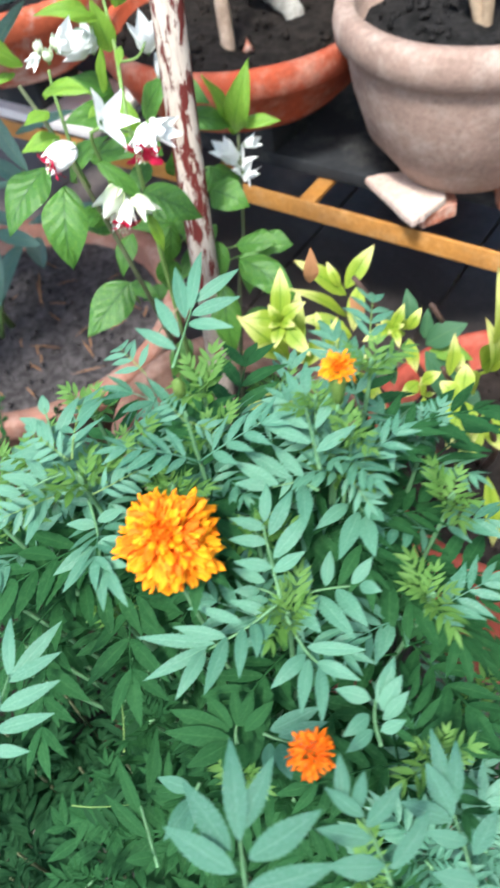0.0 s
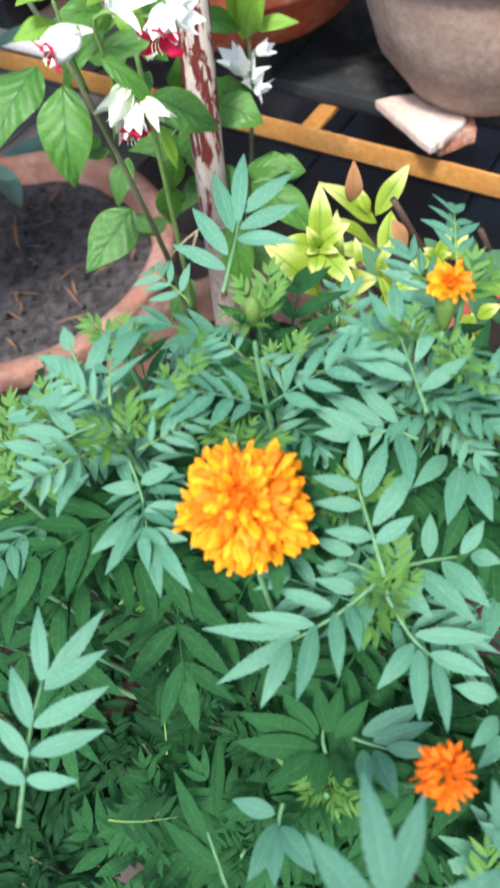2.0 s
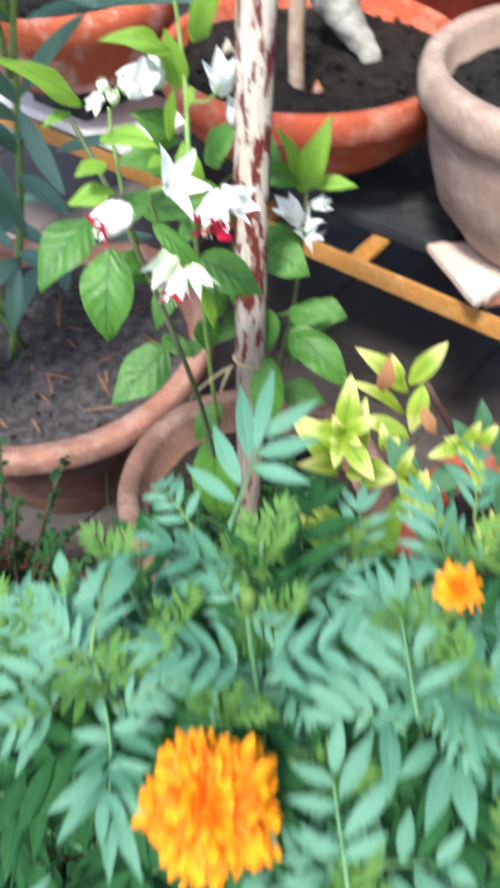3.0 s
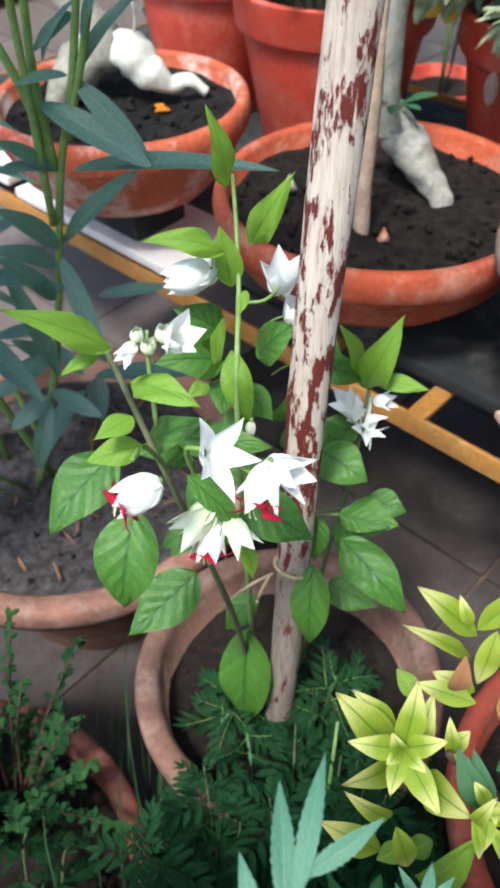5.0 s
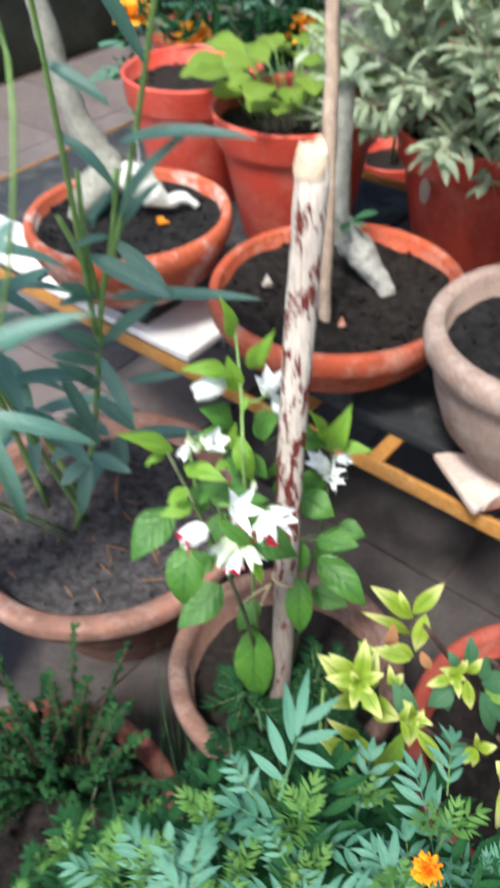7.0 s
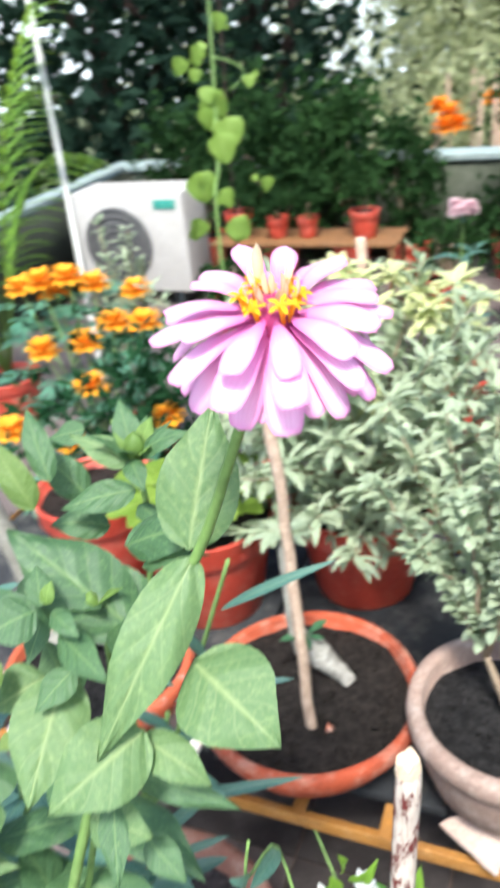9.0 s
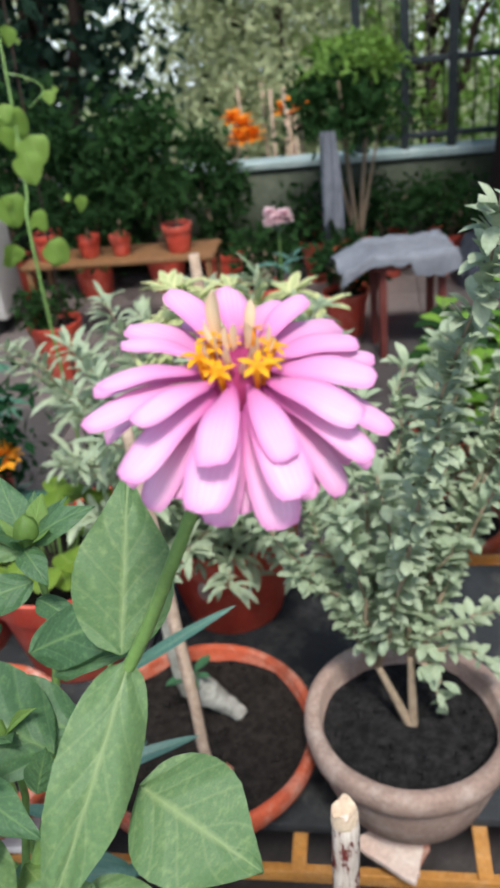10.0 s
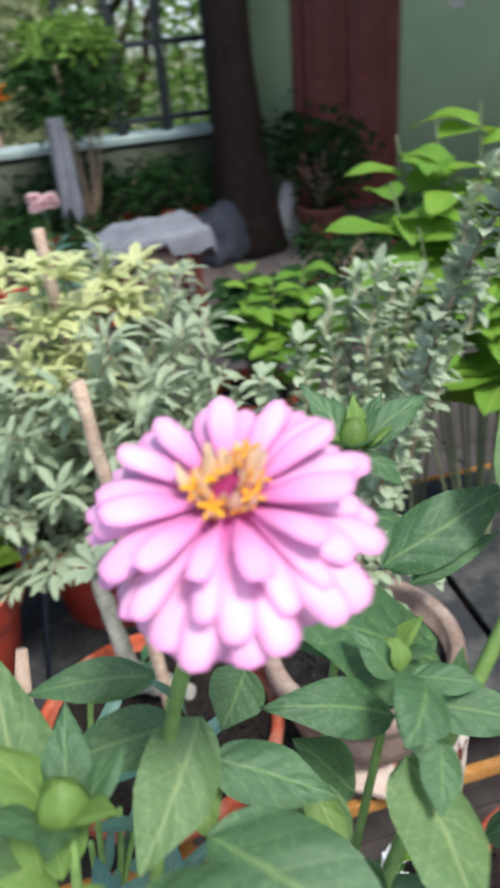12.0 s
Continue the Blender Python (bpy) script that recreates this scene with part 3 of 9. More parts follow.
def pot(name, centre, base_z, rim_z, rim_r, base_r, material, label, style="clay", soil_drop=0.03, soil=None, seed=0, lip=0.03, thick=0.014, group="", lumps=70):
    """A flower pot with its soil."""
    top = thing(name, (centre[0], centre[1], base_z), label, "plant pot", group)
    h, R, B = rim_z - base_z, rim_r, base_r
    if style == "bowl":
        profile = [(B, 0), (B * 1.04, 0.004), (B + (R - B) * 0.55, h * 0.28), (R * 0.94, h * 0.58), (R * 0.985, h - lip - 0.004), (R * 1.0, h - lip), (R * 1.012, h - lip * 0.5), (R, h - 0.004), (R - 0.004, h), (R - thick, h), (R - thick - 0.003, h - 0.005), (R - thick - 0.006, h - soil_drop - 0.02)]
    elif style == "urn":
        profile = [(B, 0), (B * 1.03, 0.006), (B + (R - B) * 0.50, h * 0.26), (R * 0.86, h * 0.52), (R * 0.90, h * 0.70), (R * 0.905, h - lip * 1.15), (R * 0.925, h - lip), (R * 0.985, h - lip * 0.8), (R, h - lip * 0.45), (R * 0.985, h - lip * 0.12), (R * 0.95, h), (R * 0.865, h), (R * 0.835, h - 0.006), (R * 0.815, h - soil_drop - 0.02)]
    elif style == "plastic":
        profile = [(B, 0), (B + 0.002, 0.003), (B + (R * 0.9 - B) * 0.97, h - lip - 0.012), (R * 0.905, h - lip - 0.006), (R * 0.965, h - lip), (R * 0.985, h - lip + 0.004), (R * 1.0, h - 0.008), (R * 1.015, h - 0.004), (R * 1.01, h), (R - 0.004, h), (R - 0.007, h - 0.004), (R * 0.93, h - soil_drop - 0.02)]
    else:
        profile = [(B, 0), (B * 1.03, 0.005), (B + (R * 0.88 - B) * 0.6, h * 0.55), (R * 0.88, h - lip - 0.008), (R * 0.90, h - lip - 0.003), (R * 0.975, h - lip), (R, h - lip * 0.6), (R * 1.0, h - 0.008), (R * 0.985, h - 0.001), (R * 0.95, h), (R - thick * 1.3, h - 0.001), (R - thick * 1.7, h - 0.008), (R - thick * 2.1, h - soil_drop - 0.03)]
    g = Geo().join(lathe(profile, 64, 0.012 if style != "plastic" else 0.004, seed), Matrix.Translation((centre[0], centre[1], base_z)))
    part("pot_body", g, material, top)
    inner = profile[-1][0] + 0.001
    part("soil", Geo().join(soil_disc(inner, h - soil_drop, seed=seed + 3, lumps=lumps), Matrix.Translation((centre[0], centre[1], base_z))), soil or SOIL, top, "dark crumbly potting soil")
    return top

# ---- the setting: a roof terrace whose walls and racks stand askew to the walk ----
ALONG, BACK = Vector((0.757, -0.653, 0)), Vector((0.653, 0.757, 0))
CORNER = Vector((0.106, 0.900, 0))
TURN = math.degrees(math.atan2(ALONG.y, ALONG.x))


def rk(u, v, z=0.0):
    """A place u metres along the front rail of the rack, v behind it."""
    return CORNER + ALONG * u + BACK * v + Vector((0, 0, z))


def set_box(u0, u1, v0, v1, z0, z1, bevel=0.0):
    """A box that stands square to the rack."""
    m = Matrix.Translation(rk((u0 + u1) / 2, (v0 + v1) / 2, (z0 + z1) / 2)) @ Matrix.Rotation(radians(TURN), 4, "Z")
    return Geo().join(box(u1 - u0, v1 - v0, z1 - z0, bevel), m)


ground = thing("floor", (0, 0, 0), "brown grey terrace floor of square stone tiles", "floor", kind="structure")
part("floor_bed", set_box(-3.0, 6.0, -4.5, 4.6, -0.12, -0.008), JOINT, ground)

garden = Geo()
N = 40
pts = [((i / N - 0.5) * 400, (j / N - 0.5) * 400, -3.2 + 0.4 * noise.noise((i * 0.4, j * 0.4, 0))) for j in range(N + 1) for i in range(N + 1)]
garden.add(pts, [(j * (N + 1) + i, j * (N + 1) + i + 1, (j + 1) * (N + 1) + i + 1, (j + 1) * (N + 1) + i) for j in range(N) for i in range(N)])
solo("ground", garden, worn("garden ground", (0.09, 0.11, 0.05), (0.05, 0.06, 0.03), (0.2, 0.18, 0.12), 0.4, 0.95), "green brown garden ground below the terrace", kind="structure")
solo("building_base", set_box(-3.3, 6.3, -4.8, 4.9, -3.4, -0.13), CONCRETE, "grey concrete storey under the terrace", kind="structure")

WALL_V, WALL_U = 4.15, -2.65
solo("wall_back", set_box(WALL_U, 0.95, WALL_V, WALL_V + 0.13, 0, 0.56), CONCRETE, "low mossy grey parapet wall", kind="structure")
solo("wall_cap_back", set_box(WALL_U - 0.02, 0.95, WALL_V - 0.02, WALL_V + 0.15, 0.563, 0.605, 0.006), PALE_CAP, "pale blue grey cap on the parapet", kind="structure")
solo("wall_left", set_box(WALL_U - 0.13, WALL_U, -4.5, WALL_V + 0.13, 0, 0.56), CONCRETE, "low grey parapet wall", kind="structure")
solo("wall_cap_left", set_box(WALL_U - 0.15, WALL_U - 0.024, -4.5, WALL_V + 0.15, 0.563, 0.605, 0.006), PALE_CAP, "pale blue grey cap on the parapet", kind="structure")
solo("wall_house", set_box(1.02, 6.0, WALL_V, WALL_V + 0.22, 0, 3.1), GREEN_WALL, "pale green painted house wall", kind="structure")
solo("wall_house_side", set_box(5.2, 5.4, -4.5, WALL_V, 0, 3.1), GREEN_WALL, "pale green painted house wall", kind="structure")
solo("pilaster", set_box(0.96, 1.13, WALL_V - 0.10, WALL_V - 0.003, 0, 3.1, 0.006), GREEN_WALL, "pale green wall pilaster", kind="structure")

# maroon double door in the house wall
door = thing("door_1", rk(1.83, WALL_V, 0), "closed maroon wooden double door in the green wall", "door", kind="structure")
part("door_frame", set_box(1.40, 1.46, WALL_V - 0.03, WALL_V - 0.003, 0, 2.1, 0.004).join(set_box(2.00, 2.06, WALL_V - 0.03, WALL_V - 0.003, 0, 2.1, 0.004)).join(set_box(1.40, 2.06, WALL_V - 0.03, WALL_V - 0.003, 2.1, 2.16, 0.004)), MAROON_WOOD, door)
for u in (1.465, 1.735):
    leaf_panel = part("door_leaf", set_box(u, u + 0.26, WALL_V - 0.045, WALL_V - 0.004, 0.02, 2.09, 0.004), MAROON_WOOD, door)
    for z in (0.15, 0.8, 1.45):
        part("door_panel", set_box(u + 0.05, u + 0.21, WALL_V - 0.055, WALL_V - 0.046, z, z + 0.5, 0.004), MAROON_WOOD, leaf_panel)

# black iron grille on the parapet
grille = thing("window_grille", rk(0.4, WALL_V, 0.6), "black iron grille standing on the parapet", "grille", kind="structure")
for u in (0.10, 0.36, 0.62, 0.90):
    part("post", set_box(u, u + (0.05 if u < 0.9 else 0.055), WALL_V + 0.03, WALL_V + 0.08, 0.606, 2.9, 0.003), BLACK_METAL, grille)
for z in (0.66, 1.05, 1.55, 2.1, 2.85):
    part("rail", set_box(0.10, 0.95, WALL_V + 0.035, WALL_V + 0.065, z, z + 0.03, 0.003), BLACK_METAL, grille)
for i in range(9):
    u = 0.17 + i * 0.085
    part("bar", Geo().join(tube([rk(u, WALL_V + 0.05, 0.62), rk(u, WALL_V + 0.05, 2.86)], 0.006, 6)), BLACK_METAL, grille)


# unseen roof and its column, added to shade the house wall and door
solo("porch_roof", set_box(0.94, 6.0, 1.9, WALL_V + 0.2, 2.55, 2.67), CONCRETE, "unseen grey concrete roof added to shade the door wall", kind="structure")
solo("porch_column", set_box(5.0, 5.15, 1.95, 2.1, 0, 2.548, 0.005), GREEN_WALL, "unseen pale green column added under the shade roof", kind="structure")

# glowing ring far behind the trees, standing in for the bright hazy distance
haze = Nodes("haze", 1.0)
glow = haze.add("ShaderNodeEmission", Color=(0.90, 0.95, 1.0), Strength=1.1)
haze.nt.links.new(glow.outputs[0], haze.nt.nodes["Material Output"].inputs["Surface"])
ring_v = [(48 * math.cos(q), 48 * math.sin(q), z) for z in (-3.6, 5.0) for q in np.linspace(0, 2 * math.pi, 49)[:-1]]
solo("backdrop", Geo().add(ring_v, [(i, (i + 1) % 48, 48 + (i + 1) % 48, 48 + i) for i in range(48)]), haze.mat, "glowing ring for the pale bright haze on the horizon", kind="structure")

# ---- trees beyond the terrace ----
def crown(count, centre, radius, size, material_leaf, flat=0.8, seed=1, clumps=30, slim=0.45):
    """Many small leaves gathered in uneven clumps with gaps between."""
    own = np.random.RandomState(seed)
    c = own.normal(size=(clumps, 3))
    c /= np.linalg.norm(c, axis=1)[:, None]
    c *= (0.35 + 0.65 * own.rand(clumps, 1) ** 0.5)
    which = own.randint(0, clumps, count)
    spread = 0.16 + 0.14 * own.rand(clumps)
    p = c[which] + own.normal(size=(count, 3)) * spread[which][:, None]
    p = p * np.array(radius) * (1, 1, flat) + np.array(centre)
    d = own.normal(size=(count, 3)) + (0, 0, -0.3)
    d /= np.linalg.norm(d, axis=1)[:, None]
    e = np.cross(d, own.normal(size=(count, 3)))
    e /= np.linalg.norm(e, axis=1)[:, None]
    nrm = np.cross(d, e)
    s = size * (0.6 + 0.8 * own.rand(count, 1))
    verts = np.stack([p, p + d * s * 0.45 + e * s * slim * 0.5 + nrm * s * 0.08, p + d * s, p + d * s * 0.45 - e * s * slim * 0.5 + nrm * s * 0.08], 1).reshape(-1, 3)
    uvs = np.tile([(0.5, 0), (1, 0.45), (0.5, 1), (0, 0.45)], (count, 1))
    faces = [(4 * i, 4 * i + 1, 4 * i + 2, 4 * i + 3) for i in range(count)]
    return Geo().add(verts, faces, uvs)


def tree(base, height, radius, material_leaf, label, seed, count=5000, size=0.16, trunk_r=0.14, clumps=34, material_bark=None):
    own = random.Random(seed)
    base = Vector(base)
    top = thing("tree", base, label, "tree")
    mid = base + Vector((0, 0, height * 0.55))
    g = tube([base, base.lerp(mid, 0.5) + Vector((own.uniform(-0.1, 0.1), own.uniform(-0.1, 0.1), 0)), mid, base + Vector((0, 0, height * 0.85))], [trunk_r * 1.3, trunk_r, trunk_r * 0.75, trunk_r * 0.3], 9, 0.15)
    part("trunk", g, material_bark or BARK_BROWN, top)
    for i in range(7):
        a = i * 2.4 + seed
        start = base + Vector((0, 0, height * (0.4 + 0.05 * i)))
        end = base + Vector((math.cos(a) * radius * 0.75, math.sin(a) * radius * 0.75, height * own.uniform(0.6, 0.95)))
        part("limb", tube(bent(start, end, radius * 0.12, 6, wobble=0.05 * radius), [trunk_r * 0.5 * (1 - 0.12 * k) for k in range(7)], 6), material_bark or BARK_BROWN, top)
    part("crown", crown(count, base + Vector((0, 0, height * 0.72)), (radius, radius, height * 0.42), size, material_leaf, 1.0, seed, clumps), material_leaf, top, kind="stuff", smooth=False)
    return top


def out(u, v, z=-3.2):
    return rk(u, v, z)


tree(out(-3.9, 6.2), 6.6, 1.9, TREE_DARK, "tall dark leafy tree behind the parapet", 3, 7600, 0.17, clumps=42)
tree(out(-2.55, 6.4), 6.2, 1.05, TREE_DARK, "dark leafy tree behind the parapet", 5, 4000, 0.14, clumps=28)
tree(out(-0.75, 9.0), 5.4, 1.3, HAZED_LEAF, "olive green tree beyond the parapet, paled by haze", 8, 36000, 0.085, clumps=110)
tree(out(0.9, 9.6), 5.7, 1.5, TREE_GREEN, "leafy green tree beyond the grille", 9, 7000, 0.12, clumps=44)
tree(out(-6.5, 5.5), 5.2, 2.0, HAZED_LEAF, "leafy green tree beside the house", 11, 5000, 0.17)
tree(out(3.4, 10.5), 5.9, 1.7, TREE_GREEN, "leafy green tree beyond the grille", 12, 3600, 0.18)
tree(out(-5.5, 13.5), 5.4, 2.2, HAZED_LEAF, "far green tree in the garden", 14, 3000, 0.2)
tree(out(0.6, 16.0), 4.6, 2.8, HAZED_LEAF, "far green tree in the garden", 15, 3000, 0.22)
tree(out(-7.5, 1.0), 5.6, 2.2, HAZED_LEAF, "leafy green tree beside the house", 16, 4000, 0.2)

# ---- the rack of ochre angle iron with its slabs ----
rack = thing("plant_rack", rk(-0.3, 0.3, 0), "low ochre painted angle iron plant rack", "rack")


def angle_iron(u0, u1, v, z, facing=1, size=0.026):
    g = set_box(u0, u1, v - 0.0016, v + 0.0016, z - size, z, 0.0008)
    return g.join(set_box(u0, u1, v + 0.0017 if facing > 0 else v - size, v + size if facing > 0 else v - 0.0017, z - size, z - size + 0.0032, 0.0008))


part("front_rail", angle_iron(-1.10, 0.95, 0, 0.38), OCHRE_PAINT, rack)
part("back_rail", angle_iron(-1.10, 0.95, 0.74, 0.38, -1), OCHRE_PAINT, rack)
for u in (-1.10, 0.947):
    part("end_rail", set_box(u, u + 0.0032, 0.002, 0.738, 0.354, 0.38, 0.0008), OCHRE_PAINT, rack)
for u in (-0.72, -0.43, -0.115, 0.028, 0.30, 0.62):
    part("cross_bar", set_box(u, u + 0.022, 0.002, 0.737, 0.3575, 0.3645, 0.001), OCHRE_PAINT, rack)
for u in (-1.095, 0.915):
    for v in (0.004, 0.71):
        part("leg", set_box(u, u + 0.028, v, v + 0.003, 0, 0.353, 0.0008).join(set_box(u, u + 0.003, v + 0.0032, v + 0.028, 0, 0.353, 0.0008)), OCHRE_PAINT, rack)

for u0, u1, v0, v1, tilt in ((-1.08, -0.70, 0.02, 0.72, 0.3), (-0.66, -0.285, 0.075, 0.70, -0.4), (-0.275, 0.125, 0.070, 0.72, 0.5), (0.135, 0.50, 0.095, 0.70, -0.3), (0.515, 0.93, 0.06, 0.72, 0.4)):
    slab = set_box(u0, u1, v0, v1, 0.3652, 0.385, 0.003)
    solo("stone_slab", slab, SLATE, "dark grey stone slab with pale stains on the rack", "slab", "slabs of the rack")
solo("marble_offcut", Geo().join(box(0.36, 0.135, 0.014, 0.002), Matrix.Translation(rk(-0.475, 0.066, 0.3925)) @ Matrix.Rotation(radians(TURN), 4, "Z")), WHITE_SLAB, "white marble offcut with dark smears along the rail", "stone offcut")

solo("marble_offcut", Geo().join(box(0.36, 0.11, 0.014, 0.002), Matrix.Translation(rk(-0.872, 0.060, 0.3925)) @ Matrix.Rotation(radians(TURN + 1.5), 4, "Z")), WHITE_SLAB, "white marble offcut with dark smears along the rail", "stone offcut")


def shard(corners, z0, z1, label, material):
    """A broken flat tile with chipped edges."""
    own = random.Random(int(corners[0][0] * 1000))
    ring = []
    for k, (x, y) in enumerate(corners):
        nx, ny = corners[(k + 1) % len(corners)]
        for q in (0.0, 0.3, 0.55, 0.8):
            w = 0.0 if q == 0 else 0.0016
            ring.append((x + (nx - x) * q + own.uniform(-w, w), y + (ny - y) * q + own.uniform(-w, w)))
    n = len(ring)
    cx, cy = sum(p[0] for p in ring) / n, sum(p[1] for p in ring) / n
    rows = [(0.985, z0), (1.0, z0 + 0.002), (1.0, z1 - 0.002), (0.975, z1)]
    verts = [(cx + (x - cx) * k, cy + (y - cy) * k, z) for k, z in rows for x, y in ring]
    faces = [(r * n + a, r * n + (a + 1) % n, (r + 1) * n + (a + 1) % n, (r + 1) * n + a) for r in range(3) for a in range(n)]
    faces += [tuple(reversed(range(n))), tuple(range(3 * n, 4 * n))]
    return solo("tile_shard", Geo().add(verts, faces), material, label, "tile shard", smooth=False)


shard([(0.214, 0.842), (0.244, 0.742), (0.262, 0.752), (0.292, 0.776), (0.300, 0.845)], 0.4045, 0.4140, "whitish broken tile wedged under the pale pot", BRICK_WHITE)
shard([(0.232, 0.835), (0.262, 0.762), (0.305, 0.775), (0.318, 0.845)], 0.3857, 0.4040, "broken red tile under the pale pot", BRICK)
shard([(0.355, 0.770), (0.435, 0.795), (0.425, 0.865), (0.365, 0.850)], 0.3857, 0.4140, "broken red tile under the pale pot", BRICK)
shard([(0.300, 0.900), (0.375, 0.895), (0.385, 0.960), (0.310, 0.965)], 0.3857, 0.4140, "broken red tile under the pale pot", BRICK)

# ---- pots on the rack ----
pot("bonsai_bowl", (0.105, 1.061), 0.445, 0.540, 0.180, 0.128, TERRACOTTA, "wide orange terracotta bowl with dark soil on the rack", "bowl", 0.022, None, 2, 0.030, 0.012, "terracotta bowls", 190)
pot("bonsai_bowl", (-0.202, 1.247), 0.455, 0.566, 0.161, 0.105, STAINED_CLAY, "terracotta bowl with a stained rim and a swollen root", "bowl", 0.020, DRY_SOIL, 5, 0.030, 0.012, "terracotta bowls", 150)
pot("clay_pot", (0.334, 0.849), 0.4145, 0.602, 0.150, 0.078, PALE_CLAY, "pale weathered clay pot with a thick rolled rim", "urn", 0.036, DRY_SOIL, 9, 0.042, 0.02, lumps=130)
pot("plastic_pot", (0.072, 1.515), 0.386, 0.622, 0.148, 0.100, RED_PLASTIC, "red plastic pot on the rack", "plastic", 0.03, None, 12, 0.055, group="red plastic pots")
RED_RIGHT = pot("plastic_pot", (0.385, 1.425), 0.386, 0.610, 0.146, 0.100, RED_PLASTIC, "red plastic pot with a pale scuff holding silver foliage", "plastic", 0.03, None, 13, 0.055, group="red plastic pots")
pot("plastic_pot", (-0.115, 1.70), 0.386, 0.63, 0.135, 0.095, RED_PLASTIC, "red plastic pot at the back of the rack", "plastic", 0.03, None, 14, 0.055, group="red plastic pots")
part("scuff", Geo().join(leaf(0.045, 0.022, 6, 0.5, 0.6, 0, 0.05), aim((0.272, 1.332, 0.515), (0.0, 0.02, 1), (-0.75, -0.65, 0.0))), PALE_CLAY, RED_RIGHT, "pale scuff on the plastic")


for c, z, r in (((0.105, 1.061), 0.445, 0.14), ((-0.202, 1.247), 0.455, 0.11)):
    solo("stone_block", Geo().join(box(r, r * 0.8, z - 0.386, 0.004), Matrix.Translation((c[0], c[1], (z + 0.385) / 2)) @ Matrix.Rotation(radians(TURN), 4, "Z")), SLATE, "dark stone block carrying the bowl", "stone block")


def swollen(points, radii, seed):
    """A swollen root or trunk with a lumpy, wrinkled skin."""
    pts_in, fine, fat = [Vector(p) for p in points], [], []
    for i in range(len(pts_in) - 1):
        for k in range(6):
            t = k / 6
            p0, p1, p2, p3 = pts_in[max(i - 1, 0)], pts_in[i], pts_in[i + 1], pts_in[min(i + 2, len(pts_in) - 1)]
            fine.append(0.5 * ((2 * p1) + (p2 - p0) * t + (2 * p0 - 5 * p1 + 4 * p2 - p3) * t * t + (3 * p1 - p0 - 3 * p2 + p3) * t ** 3))
            s = t * t * (3 - 2 * t)
            fat.append((radii[i] * (1 - s) + radii[i + 1] * s) * (1 + 0.10 * noise.noise((i + t, seed * 3.1, 0.5)) + 0.04 * math.sin((i + t) * 9)))
    fine.append(pts_in[-1])
    fat.append(radii[-1])
    return tube(fine, fat, 16, 0.26)


# desert rose in the wide bowl: grey trunk on a slanting root
rose = thing("desert_rose", (0.12, 1.06, 0.515), "grey desert rose trunk with a slanting pale root in the bowl", "plant")
part("root", swollen([(0.180, 1.056, 0.503), (0.172, 1.064, 0.523), (0.158, 1.078, 0.541), (0.140, 1.092, 0.562), (0.125, 1.102, 0.583), (0.116, 1.106, 0.61)], [0.009, 0.0115, 0.014, 0.021, 0.021, 0.012], 1), ROOT_GREY, rose, "pale wrinkled root")
part("trunk", swollen([(0.120, 1.102, 0.582), (0.108, 1.104, 0.62), (0.112, 1.127, 0.714), (0.114, 1.136, 0.75), (0.116, 1.142, 0.78)], [0.018, 0.0135, 0.012, 0.011, 0.009], 2), BARK_GREY, rose)
for a, s in ((0.3, 1.0), (1.7, 0.8), (3.1, 1.0), (4.4, 0.9), (5.4, 0.7)):
    d = Vector((math.cos(a), math.sin(a), 0.35))
    put("leaf", leaf(0.045, 0.016, 7, 0.62, 0.8, 0.2, 0.4).mesh("leaf", DARK_LEAF), rose, aim((0.120, 1.094, 0.612), d, (0, 0, 1), s))
for i in range(14):
    a = i * 2.4
    d = Vector((math.cos(a), math.sin(a), rnd.uniform(0.1, 0.9)))
    put("leaf", leaf(0.05, 0.016, 7, 0.62, 0.8, 0.2, 0.4).mesh("leaf", SILVER_LEAF), rose, aim((0.116, 1.142, 0.772 + 0.001 * i), d, (0, 0, 1), rnd.uniform(0.7, 1.1)))

stick = thing("support_stick", (0.081, 0.997, 0.505), "rough pale wooden stick standing in the bowl", "stick")
part("shaft", tube(bent((0.081, 0.997, 0.48), (0.079, 1.055, 1.102), 0.004, 14, (1, 0, 0), 0.0015), [0.0085] * 8 + [0.008] * 7, 9, 0.25), STICK_WOOD, stick)
solo("pebble", Geo().join(tube([(0.099, 0.98, 0.520), (0.104, 0.981, 0.526), (0.109, 0.98, 0.520)], [0.003, 0.0075, 0.003], 8, 0.3)), BRICK, "small reddish pebble on the soil", "pebble")
solo("pebble", Geo().join(tube([(0.002, 1.085, 0.520), (0.008, 1.088, 0.529), (0.014, 1.086, 0.520)], [0.004, 0.010, 0.004], 8, 0.3)), PALE_STONE, "pale pebble on the soil by the rim", "pebble")

# swollen root in the left bowl, shaped like a resting limb
rose2 = thing("desert_rose", (-0.24, 1.27, 0.545), "swollen pale desert rose root lying in the bowl", "plant")
part("root", swollen([(-0.096, 1.268, 0.558), (-0.118, 1.270, 0.572), (-0.140, 1.266, 0.568), (-0.165, 1.268, 0.582), (-0.186, 1.276, 0.602), (-0.205, 1.288, 0.612)], [0.006, 0.010, 0.0105, 0.021, 0.026, 0.018], 3), CAUDEX_PALE, rose2, "smooth pale swollen root")
part("root", swollen([(-0.205, 1.29, 0.62), (-0.235, 1.285, 0.60), (-0.265, 1.270, 0.575), (-0.285, 1.255, 0.545)], [0.022, 0.030, 0.026, 0.016], 4), BARK_GREY, rose2, "grey wrinkled root")
